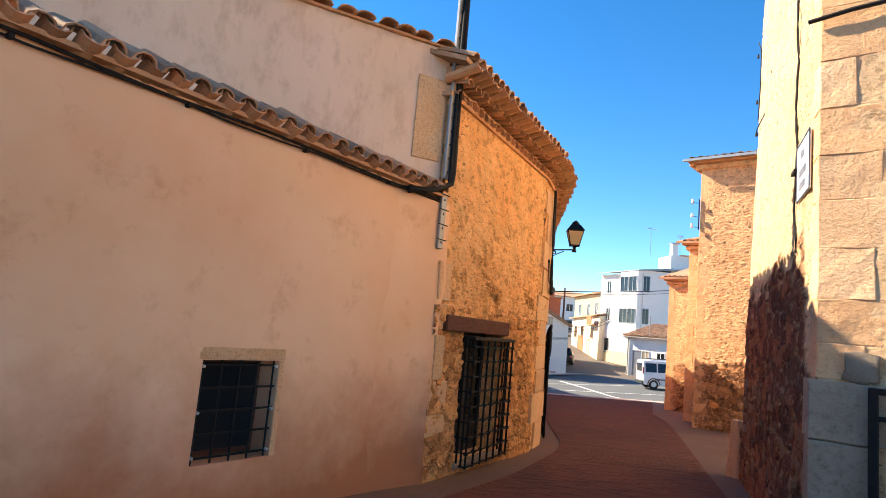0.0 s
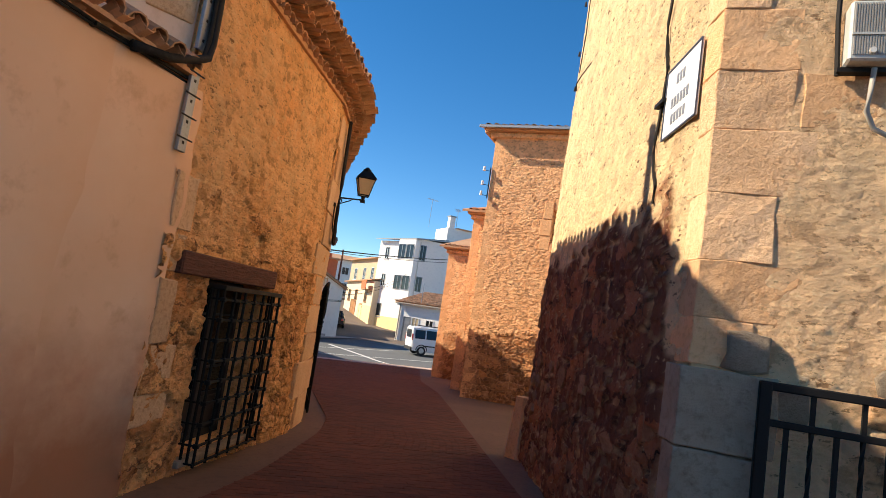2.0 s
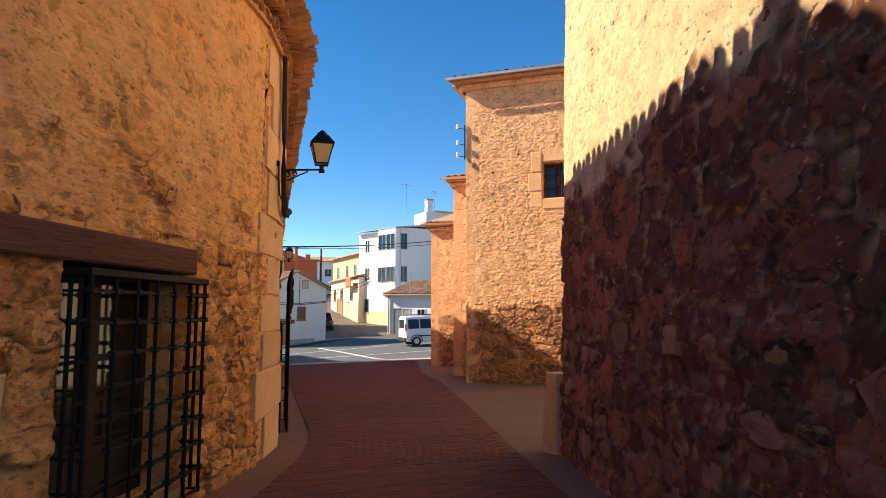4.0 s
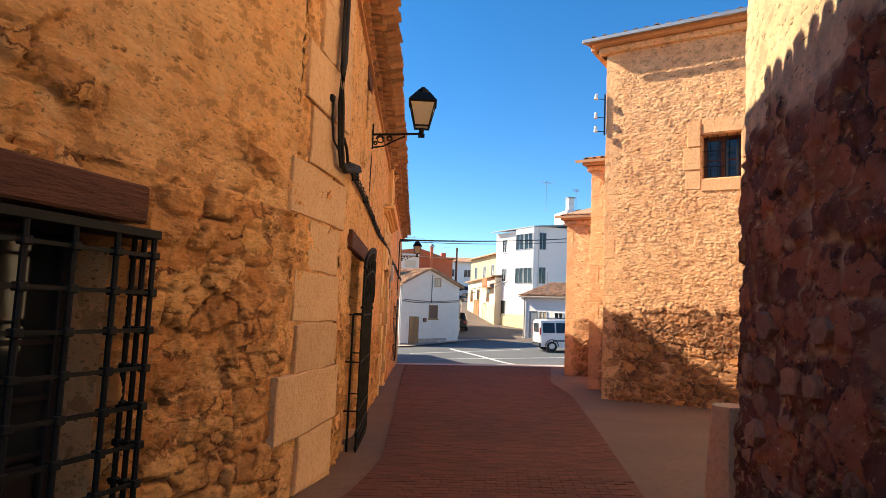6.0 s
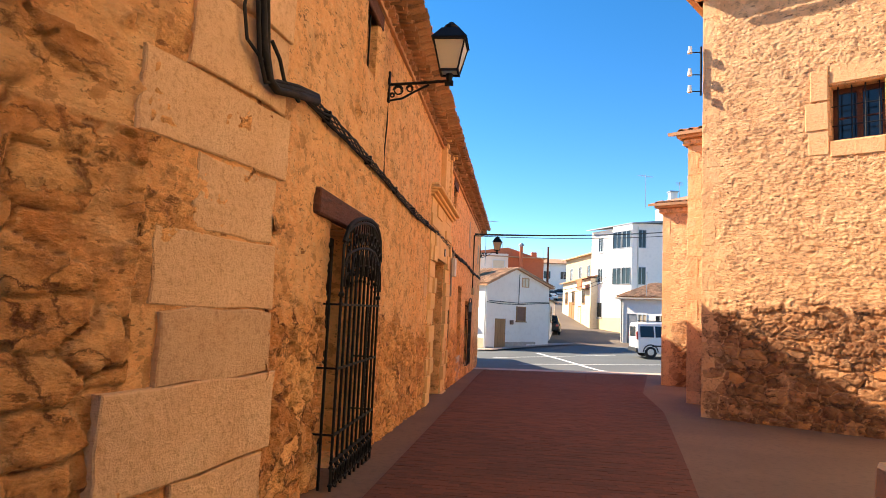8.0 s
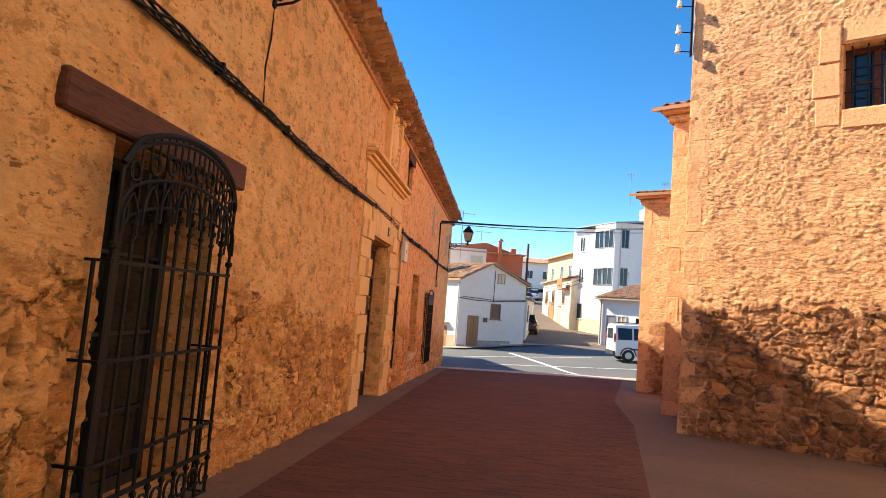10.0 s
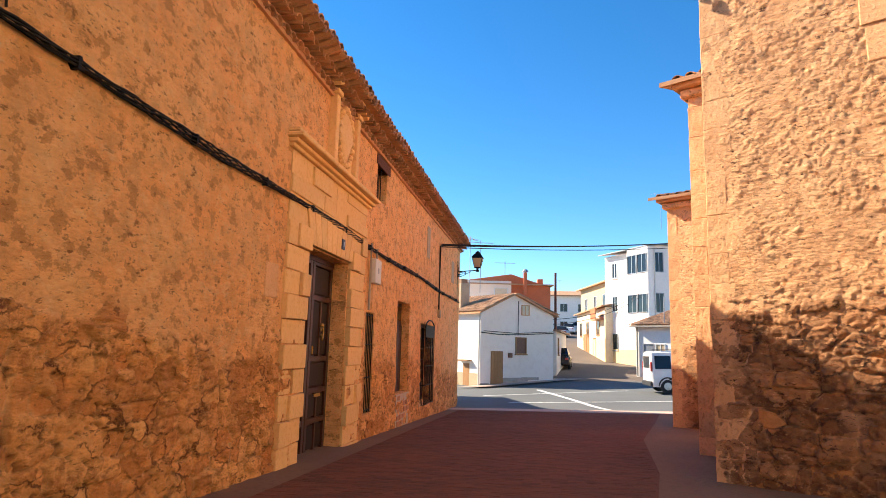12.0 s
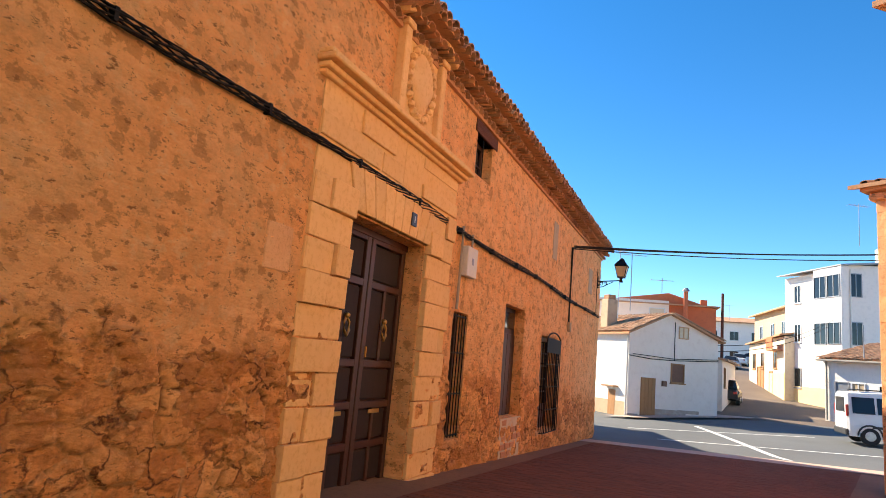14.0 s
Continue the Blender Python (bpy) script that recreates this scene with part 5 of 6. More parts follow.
part("wire", tube([(0.02, -0.02, 1.6), (0.20, 0.0, 1.4), (0.22, 0.0, 0.8), (0.18, -0.02, 0.2)], 0.009, 5), CABLE, wires)
for z in (0.0, 0.55, 1.35):
    part("insulator", rod(bmesh.new(), (-0.02, -0.02, z), (-0.02, -0.02, z + 0.07), 0.020, 8, 0.012), CABLE, wires)

# iron railing in front of the rubble face
RAIL = FM @ pose(0.36, -0.16, 0)
rail = thing("railing", "black painted iron railing with twisted and plain bars", "railing", RAIL)
RLEN = 4.2
for u in (0.0, 1.13, 2.26, 3.39):
    part("post", boxed(u - 0.03, u + 0.03, -0.03, 0.03, 0.35, 1.47, 0.006), IRON, rail)
part("top_rail", boxed(-0.03, RLEN, -0.025, 0.025, 1.43, 1.475, 0.006), IRON, rail)
part("mid_rail", boxed(0, RLEN, -0.018, 0.018, 1.25, 1.285, 0.004), IRON, rail)
part("low_rail", boxed(0, RLEN, -0.018, 0.018, 0.46, 0.495, 0.004), IRON, rail)
k = 0
u = 0.11
while u < RLEN:
    if min(abs(u - p) for p in (0.0, 1.13, 2.26, 3.39)) > 0.05:
        if k % 2:
            bm = bmesh.new()
            prev = None
            for s in range(17):
                z, a = 0.48 + s * 0.05, s * 0.7
                ring = [bm.verts.new((u + 0.013 * math.cos(a + q * math.pi / 2), 0.013 * math.sin(a + q * math.pi / 2), z)) for q in range(4)]
                if prev:
                    for q in range(4):
                        bm.faces.new((prev[q], prev[(q + 1) % 4], ring[(q + 1) % 4], ring[q]))
                prev = ring
            part("twisted_bar", bm, IRON, rail)
            part("bar", boxed(u - 0.011, u + 0.011, -0.011, 0.011, 1.28, 1.44), IRON, rail)
        else:
            part("bar", boxed(u - 0.012, u + 0.012, -0.012, 0.012, 0.48, 1.26), IRON, rail)
    u += 0.112
    k += 1
terrace = part("terrace", boxed(0.30, 7.4, -0.34, 0.05, -0.6, 0.42, 0.01), CONCRETE, None, m=FM)
tagged(terrace, "raised grey concrete strip below the railing", "terrace", kind="structure")

# ---- church ----
church = thing("church", "tall rough-rendered ochre church with cut stone edges and tiled eaves", "church")
C_DIR = Vector((0.81, -0.586)).normalized()
K1, K2, K3 = (6.20, 20.62), (6.74, 23.5), (7.56, 29.2)


def off(p, d, n):
    return (p[0] + d[0] * n, p[1] + d[1] * n)


C1M = facing(K1, off(K1, C_DIR, 9.0))
holeC = [(2.16, 2.95, 4.32, 5.30)]
# bare stones low down, whose dark tone also carries the wall's shade
bare_shadeC = lambda u, z: 0.85 * step(1.7, 0.9, z - 0.06 * u)
wallC = rough_wall("wall", 9.0, -1.4, 7.55, 0.020, holeC, masonry(bare_shadeC, 41, 0.36, 0.22, 0.05, 0.019, 0.055, lambda u, z: 0.3 + 0.7 * step(0.12, 0.5, u + 0.5 * (fbm(u * 2, z * 2, 3) - 0.5))), CHURCH, church, C1M, "coarse lumpy ochre render over rubble", 0.6)
S_DIR = Vector((-C_DIR.y, C_DIR.x))
side1 = facing(off(K1, (S_DIR.x, S_DIR.y), 9.0), K1)
rough_wall("wall", 9.0, -1.6, 7.55, 0.12, [], masonry(bare_shadeC, 42, 0.36, 0.22, 0.05, 0.02, 0.09, lambda u, z: 0.2 + 0.8 * step(8.8, 8.3, u)), CHURCH, church, side1)
rq = random.Random(12)


def corner_column(K, z, top, seed):
    k = 0
    while z < top:
        h = rq.uniform(0.36, 0.62)
        corner_stone(church, K, Vector((-S_DIR.x, -S_DIR.y)), C_DIR, z, min(z + h, top), rq.uniform(0.2, 0.45), rq.choice((0.24, 0.32, 0.42, 0.52)), CHURCH_STONE, seed + k, 0.012)
        z, k = z + h, k + 1


corner_column(K1, -1.2, 7.5, 400)
blocks("window_stone", [(1.82, 2.14, 4.08, 4.5), (1.78, 2.14, 4.52, 5.02), (1.86, 2.14, 5.04, 5.58), (2.97, 3.3, 4.08, 4.7), (2.97, 3.25, 4.72, 5.3), (2.16, 2.95, 4.02, 4.30), (2.16, 3.25, 5.32, 5.66)], CHURCH_STONE, wallC, 0.045, 0.25, 73, 0.006)
cw = casement(church, C1M, 2.16, 2.95, 4.32, 5.30, 0.26, BEAM, 2, True, 0.0, "dark barred church window")
for k in range(4):
    part("grille_bar", rod(bmesh.new(), (2.26 + k * 0.2, 0.12, 4.32), (2.26 + k * 0.2, 0.12, 5.30), 0.012), IRON, cw)
for z in (4.6, 4.95):
    part("grille_bar", rod(bmesh.new(), (2.16, 0.12, z), (2.95, 0.12, z), 0.012), IRON, cw)


def church_eave(m, length, z, seed, objs=True, over=0.32):
    """A stone cavetto cornice, a gutter edge and a course of tiles."""
    e = part("eave", boxed(-over * 0.55, length, -over * 0.45, 0.3, z - 0.26, z - 0.10, 0.03), CHURCH, church, "moulded stone eave under clay tiles", m)
    part("eave_slab", boxed(-over, length, -over, 0.3, z - 0.09, z + 0.02, 0.02), MORTAR, e)
    tile_row(e, -over, length, -over - 0.06, z + 0.03, 16, 0.24, seed, whole=True)
    tile_row(e, -over + 0.12, length, -over - 0.02, z + 0.10, 16, 0.24, seed + 1, flip=True, whole=True)
    return e


e1 = church_eave(C1M, 9.0, 7.80, 91)
part("gutter", boxed(-0.46, 9.0, -0.50, -0.44, 7.74, 7.83, 0.01), STEEL, e1)
church_eave(side1, 9.0, 7.80, 94, over=0.42)
slab("roof", [(-0.5, -0.4, 7.85), (9, -0.4, 7.85), (9, 9, 10.4), (-0.5, 9, 10.4)], 0.08, TILE_MANY, church, C1M)
# two lower wings behind
for K, top, d, seed in ((K2, 5.32, 4.5, 101), (K3, 4.58, 5.0, 105)):
    M = facing(K, off(K, C_DIR, d))
    w = rough_wall("wall", d, -1.6, top, 0.07, [], masonry(lambda u, z: 0.85 * step(1.4, 0.7, z), seed, 0.36, 0.22, 0.045, 0.025, 0.08, lambda u, z: 0.2 + 0.8 * step(0.2, 0.7, u)), CHURCH, church, M)
    sm = facing(off(K, (S_DIR.x, S_DIR.y), 5.0), K)
    rough_wall("wall", 5.0, -1.6, top, 0.12, [], masonry(bare_shadeC, seed + 1, calm=lambda u, z: 0.2 + 0.8 * step(4.8, 4.3, u)), CHURCH, church, sm)
    corner_column(K, -1.5, top, seed * 10)
    church_eave(M, d, top + 0.25, seed + 2, over=0.22)
    church_eave(sm, 5.0, top + 0.25, seed + 3, over=0.22)
    slab("roof", [(-0.4, -0.3, top + 0.3), (d, -0.3, top + 0.3), (d, 5, top + 1.6), (-0.4, 5, top + 1.6)], 0.08, TILE_MANY, church, M)
# insulators on the corner
ins = thing("insulator_bracket", "iron bracket with white porcelain insulators on the church corner", "insulators", pose(K1[0] - 0.05, K1[1] - 0.02, 5.55))
part("rail", boxed(-0.02, 0.01, -0.02, 0.02, 0, 1.0), IRON, ins)
for z in (0.08, 0.42, 0.88):
    part("arm", rod(bmesh.new(), (0, 0, z), (-0.22, 0, z), 0.01), IRON, ins)
    part("insulator", rod(bmesh.new(), (-0.22, 0, z - 0.02), (-0.22, 0, z + 0.12), 0.05, 8, 0.03), SIGN_WHITE, ins)

# unseen wall between corner building and church, added to reflect sunlight across the street
bounce = part("bounce_wall", boxed(0, 10.5, 0, 0.4, -1.2, 7.5, 0.02), CREAM_WALL, None, m=facing((9.9, 17.4), (9.9, 6.9)))
tagged(bounce, "unseen cream wall added to reflect sunlight onto the long house", "wall", kind="structure")


# ---- houses round the square ----
def opening(house, m, u0, u1, z0, z1, depth=0.10, frame_mat=None, cols=2, rows=1, sill=True, mat=None, name="window", label=""):
    """A window or door in a plain wall: dark recess box, frame, panes and sill, proud of the wall by a little."""
    f = frame_mat or WIN_FRAME
    w = part(name, boxed(u0, u1, -0.012, 0.02, z0, z1), mat or GLASS, house, label, m)
    fr = bmesh.new()
    t = 0.05
    for a, b, c, d in ((u0 - t, u0, z0 - t, z1 + t), (u1, u1 + t, z0 - t, z1 + t), (u0, u1, z1, z1 + t), (u0, u1, z0 - t, z0)):
        box(fr, a, b, -0.05, 0.02, c, d)
    part("frame", fr, f, w)
    for k in range(1, cols):
        u = u0 + (u1 - u0) * k / cols
        part("mullion", boxed(u - 0.025, u + 0.025, -0.035, -0.0125, z0, z1), f, w)
    for k in range(1, rows):
        z = z0 + (z1 - z0) * k / rows
        part("transom", boxed(u0, u1, -0.034, -0.0125, z - 0.02, z + 0.02), f, w)
    if sill:
        part("sill", boxed(u0 - 0.1, u1 + 0.1, -0.10, 0.0, z0 - 0.11, z0 - 0.052, 0.006), f, w)
    return w


def body(house, m, width, depth, z0, z1, mat, name="wall", gable=None):
    """The four walls of a plain house; gable: (u, height) of a peak in the front wall."""
    bm = bmesh.new()
    if gable:
        pts = [(0, z0), (width, z0), (width, gable[2]), (gable[0], gable[1]), (0, z1)]
    else:
        pts = [(0, z0), (width, z0), (width, z1), (0, z1)]
    fr, bk = [bm.verts.new((x, 0, z)) for x, z in pts], [bm.verts.new((x, depth, z)) for x, z in pts]
    bm.faces.new(fr)
    bm.faces.new(bk[::-1])
    n = len(pts)
    for k in range(n):
        bm.faces.new((fr[(k + 1) % n], fr[k], bk[k], bk[(k + 1) % n]))
    return part(name, bm, mat, house, m=m)


# white house at the fork
WM = facing((1.42, 46.06), (5.38, 49.65))
WL = span((1.42, 46.06), (5.38, 49.65))
white_house = thing("white_house", "small whitewashed house with a low gable and old tiled roof", "house")
body(white_house, WM, WL, 7.0, -1.8, 2.80, WHITEWASH, gable=(2.3, 3.85, 2.85))
part("plinth_stain", boxed(1.55, 3.4, -0.012, 0.0, -1.02, -0.72), WORN_BASE, white_house, "peeling patch near the ground", WM)
part("plinth_stain", boxed(2.9, 4.2, -0.010, 0.0, -0.86, -0.70), WORN_BASE, white_house, m=WM)
part("plinth_stain", boxed(0.0, 0.6, -0.011, 0.0, -1.5, -1.0), WORN_BASE, white_house, m=WM)
wd = part("door", boxed(0.72, 1.56, -0.03, 0.03, -1.15, 0.70), WOOD_BROWN, white_house, "plain brown wooden door", WM)
for k in range(4):
    part("board", boxed(0.74 + k * 0.205, 0.93 + k * 0.205, -0.045, -0.03, -1.12, 0.68), WOOD_BROWN, wd)
part("door_handle", rod(bmesh.new(), (1.48, -0.06, -0.25), (1.48, -0.06, -0.15), 0.015), IRON, wd)
part("doorstep", boxed(0.5, 1.8, -0.35, 0.0, -1.7, -1.16, 0.02), CONCRETE, white_house, m=WM)
opening(white_house, WM, 2.50, 3.20, 0.62, 1.44, frame_mat=WOOD_BROWN, mat=SHUTTER, cols=1, sill=True, label="square window with a brown shutter")
opening(white_house, WM, 2.92, 3.42, 2.76, 3.26, frame_mat=QUOIN, mat=CREAM_WALL, cols=2, sill=False, label="small attic window")
part("meter_box", boxed(1.92, 2.18, -0.10, 0.0, 0.36, 0.62, 0.01), SHUTTER, white_house, "brown meter box", WM)
part("wire", tube([(0, -0.03, 1.68), (1.2, -0.03, 1.60), (2.6, -0.03, 1.62), (WL, -0.03, 1.80)], 0.022), CABLE, white_house, m=WM)
part("wire", tube([(0.2, -0.03, 1.76), (2.6, -0.03, 1.70), (WL, -0.03, 1.88)], 0.018), CABLE, white_house, m=WM)
part("wire", tube([(2.62, -0.03, 1.62), (2.64, -0.03, 3.5)], 0.018), CABLE, white_house, m=WM)
for a, za, b, zb in ((-0.25, 2.74, 2.3, 3.92), (WL + 0.25, 2.80, 2.3, 3.92)):
    slab("roof", [(a, -0.25, za), (b, -0.25, zb), (b, 7.2, zb), (a, 7.2, za)], 0.08, MORTAR, white_house, WM)
    run, rise = b - a, zb - za
    L, ang = math.hypot(run, rise), math.atan2(abs(rise), abs(run))
    base = WM @ pose(a, 0, za) @ pose(0, 0, 0, 0, 0, -90 if run > 0 else 90)
    joined_tiles("roof_tiles", [pose(-7.2 if run > 0 else -0.3, 0, 0.03) @ p for p in roof_tiles(7.5, L, math.degrees(ang), 0.22, 120)], white_house, base)
ch = part("chimney", boxed(0.25, 0.85, 2.2, 2.8, 2.6, 4.5, 0.02), TAN_WALL, white_house, "squat plastered chimney", WM)
part("cap", boxed(0.33, 0.77, 2.28, 2.72, 4.5, 4.75, 0.02), TILE, ch)
LM = facing((0.05, 47.55), (1.42, 46.06))
left_annex = part("side_wall", boxed(-4, span((0.05, 47.55), (1.42, 46.06)), 0, 0.3, -1.9, 2.72), WHITE_WALL, white_house, m=LM)
part("downpipe", tube([(1.98, -0.06, 2.6), (1.98, -0.06, -1.4)], 0.045, 8), WHITE_BOX, white_house, m=LM)
part("side_door", boxed(0.55, 1.1, -0.02, 0.02, -1.6, 0.0), WOOD_BROWN, white_house, m=LM)
part("side_awning", boxed(0.3, 1.3, -0.3, 0.0, 0.12, 0.2, 0.01), TILE, white_house, m=LM)
part("plinth", boxed(-4, 1.95, -0.015, 0.0, -1.9, -0.5), TAN_WALL, white_house, m=LM)
kerb = sheet("far_kerb", np.linspace(0, 1, 3), np.linspace(45.0, 50.5, 10), PALE_BAND, 0.10, "low pale concrete kerb before the white house", edge=lambda y: (np.interp(y, (45.0, 50.5), (0.4, 5.4)), np.interp(y, (45.0, 50.5), (1.8, 7.2))))

# plain house behind the long one: only its shade on the square is seen
rear = thing("rear_house", "plain ochre house hidden behind the long stone house", "house")
RRM = facing((-3.6, 36.9), (-5.6, 42.5))
part("wall", boxed(0, 5.9, 0, 6.0, -2.0, 4.75), TAN_WALL, rear, m=RRM)
slab("roof", [(-0.1, -0.1, 4.9), (6.0, -0.1, 4.9), (6.0, 6.0, 5.6), (-0.1, 6.0, 5.6)], 0.14, TILE_MANY, rear, RRM)

# orange house behind
orange = thing("orange_house", "taller orange-red rendered house behind the white one", "house")
OM = facing((-2.5, 58.0), (5.6, 59.0))
body(orange, OM, 8.1, 6, -1, 5.5, ORANGE_WALL, gable=(5.2, 6.3, 5.4))
part("pale_gable", boxed(0.8, 5.2, -0.25, -0.01, 0, 5.75), WHITEWASH, orange, m=OM)
opening(orange, OM @ pose(0, -0.26, 0), 4.0, 4.9, 4.6, 5.2, cols=1, sill=False, mat=CREAM_WALL)
part("roof", boxed(-0.2, 8.3, -0.35, 6, 5.5, 5.58), TILE_MANY, orange, m=OM)
fl = part("flue", rod(bmesh.new(), (6.2, -0.4, 4.4), (6.2, -0.4, 6.4), 0.14, 8), ORANGE_WALL, orange, "round metal flue", OM)
part("flue_cap", rod(bmesh.new(), (6.2, -0.4, 6.45), (6.2, -0.4, 6.65), 0.26, 8, 0.10), STEEL, fl)
part("chimney", boxed(7.3, 7.7, 1, 1.5, 5.4, 6.1), ORANGE_WALL, orange, m=OM)
pole = thing("utility_pole", "dark wooden utility pole", "pole", pose(5.95, 60, gz(5.95, 60)))
part("shaft", rod(bmesh.new(), (0, 0, 0), (0, 0, 7.0), 0.11, 8, 0.08), BEAM, pole)

# white building with corner bays
bay = thing("white_apartment_house", "bright white three-storey house with glazed corner bays", "house")
BF = facing((10.5, 67.6), (13.5, 62.0))
body(bay, BF, span((10.5, 67.6), (13.5, 62.0)), 12, -1.0, 8.9, WHITE_WALL)
BS = facing((13.5, 62.0), (22.95, 63.6))
body(bay, BS, 9.5, 4.6, -1.0, 9.1, WHITE_WALL)
bay_u = span((10.5, 67.6), (13.5, 62.0))
part("bay", boxed(bay_u - 2.6, bay_u + 0.02, -0.55, 0.02, 2.9, 9.05, 0.03), WHITE_WALL, bay, "projecting glazed bay", BF)
for z0, z1 in ((3.95, 5.30), (7.05, 8.45)):
    for a, b in ((bay_u - 2.45, bay_u - 1.40), (bay_u - 1.20, bay_u - 0.15)):
        opening(bay, BF @ pose(0, -0.56, 0), a, b, z0, z1, frame_mat=STEEL, cols=2, sill=False)
    opening(bay, BS, 0.10, 0.70, z0, z1 + 0.05, frame_mat=STEEL, cols=2, sill=False)
opening(bay, BF, 1.0, 1.7, 1.0, 2.3, frame_mat=STEEL, cols=1)
opening(bay, BF, 1.1, 1.7, 4.2, 5.4, frame_mat=WIN_FRAME, cols=2)
opening(bay, BF, 1.1, 1.7, 7.0, 8.2, frame_mat=WIN_FRAME, cols=2)
opening(bay, BF, 0.2, 0.7, -0.2, 2.0, frame_mat=WIN_FRAME, cols=1, mat=WOOD_BROWN, sill=False, name="door")
part("yellow_plinth", boxed(0, bay_u, -0.03, 0.0, -1.0, 1.05), YELLOW_WALL, bay, "yellow painted plinth", BF)
slab("roof", [(-0.1, -0.62, 9.06), (bay_u + 0.1, -0.62, 9.10), (bay_u + 0.2, 5, 9.9), (-0.3, 5, 9.9)], 0.07, STEEL, bay, BF)
slab("roof", [(-0.3, -0.3, 9.12), (9.6, -0.3, 10.0), (9.6, 5, 10.2), (-0.3, 5, 9.4)], 0.10, STEEL, bay, BS)
pent = part("penthouse", boxed(3.2, 6.5, 1.0, 4.0, 9.2, 11.0), WHITE_WALL, bay, m=BS)
part("chimney", boxed(3.4, 4.0, 1.2, 1.8, 11.0, 12.2), WHITE_WALL, bay, m=BS)
part("chimney_cap", boxed(3.32, 4.08, 1.12, 1.88, 12.2, 12.32), STEEL, bay, m=BS)
part("red_roof_edge", boxed(4.2, 6.8, 0.8, 4.2, 11.0, 11.12), TILE, bay, m=BS)
part("downpipe", tube([(0.06, -0.06, 8.8), (0.06, -0.06, -0.4)], 0.05, 8), WHITE_BOX, bay, m=BS)

# low white house before it
low = thing("low_white_house", "single-storey white house with a clay tile roof", "house")
LW = facing((10.7, 53.7), (16.05, 49.7))
body(low, LW, 6.7, 6, -1.2, 2.50, WHITE_WALL)
slab("roof", [(-0.25, -0.35, 2.50), (6.9, -0.35, 2.62), (6.9, 6, 3.95), (-0.25, 6, 3.85)], 0.10, MORTAR, low, LW)
joined_tiles("roof_tiles", [pose(-0.25, -0.42, 2.55) @ p for p in roof_tiles(7.1, 6.2, 12, 0.22, 160)], low, LW)
opening(low, LW, 0.55, 1.15, -0.7, 1.35, frame_mat=STEEL, mat=STEEL, cols=1, sill=False, name="door", label="grey metal door")
opening(low, LW, 1.35, 1.90, 0.55, 1.35, frame_mat=WIN_FRAME, cols=2, mat=TAN_WALL)
opening(low, LW, 2.6, 3.2, 0.5, 1.3, frame_mat=WIN_FRAME, cols=2)
part("downpipe", tube([(0.12, -0.08, 2.4), (0.12, -0.08, -0.6)], 0.05, 8), PIPE_GREY, low, m=LW)
part("gutter", boxed(-0.25, 6.9, -0.46, -0.36, 2.40, 2.50, 0.02), PIPE_GREY, low, m=LW)
part("roof_post", rod(bmesh.new(), (2.0, -0.2, 2.4), (2.0, -0.2, 4.3), 0.03), STEEL, low, m=LW)

# cream and tan houses up the far street
row = thing("cream_house", "cream rendered house with a yellow plinth up the street", "house")
YM = facing((8.9, 78.0), (10.35, 66.6))
yl = span((8.9, 78.0), (10.35, 66.6))
body(row, YM, yl, 8, -0.8, 4.55, CREAM_WALL)
slab("roof", [(-0.2, -0.35, 4.5), (yl + 0.05, -0.35, 4.7), (yl + 0.05, 8, 6.2), (-0.2, 8, 6.0)], 0.12, TILE_MANY, row, YM)
part("yellow_plinth", boxed(yl * 0.55, yl, -0.03, 0, -0.8, 1.9), YELLOW_WALL, row, m=YM)
for a in (1.5, 4.5, 8.5):
    opening(row, YM, a, a + 0.9, 2.3, 3.5, frame_mat=WOOD_BROWN, cols=2)
opening(row, YM, 3.2, 5.4, 0.2, 2.4, frame_mat=WOOD_BROWN, mat=WOOD_BROWN, cols=2, sill=False, name="door", label="brown garage door")
opening(row, YM, 7.2, 8.1, -0.2, 2.0, frame_mat=WOOD_BROWN, mat=WOOD_BROWN, cols=1, sill=False, name="door")
bal = part("balcony", boxed(yl - 2.4, yl - 0.6, -0.7, 0, 3.5, 3.62), TILE, row, "small red balcony", YM)
part("balcony_front", boxed(yl - 2.4, yl - 0.6, -0.72, -0.66, 3.62, 4.5), ORANGE_WALL, bal)
tan = thing("tan_house", "tall tan house with a chimney further up the street", "house")
TM = facing((9.0, 84.0), (10.9, 73.0))
tl = span((9.0, 84.0), (10.9, 73.0))
body(tan, TM @ pose(0, 0.8, 0), tl, 8, 0, 7.6, TAN_WALL)
slab("roof", [(-0.4, 0.3, 7.6), (tl + 0.4, 0.3, 7.6), (tl + 0.4, 8, 8.8), (-0.4, 8, 8.8)], 0.14, TILE_MANY, tan, TM)
part("chimney", boxed(tl - 2.5, tl - 1.5, 2.0, 3.0, 8.0, 9.4, 0.02), BRICK, tan, m=TM)
for a in (2.0, 5.5, 8.5):
    opening(tan, TM @ pose(0, 0.8, 0), a, a + 0.9, 5.0, 6.4, frame_mat=WIN_FRAME, cols=2)
far = thing("far_white_building", "long white two-storey building across the top of the street", "building")
FMm = facing((4.0, 114.0), (22.0, 114.0))
body(far, FMm, 18.0, 8, 2.0, 9.6, WHITE_WALL)
slab("roof", [(-0.4, -0.5, 9.6), (18.4, -0.5, 9.6), (18.4, 8, 11.0), (-0.4, 8, 11.0)], 0.15, TILE_MANY, far, FMm)
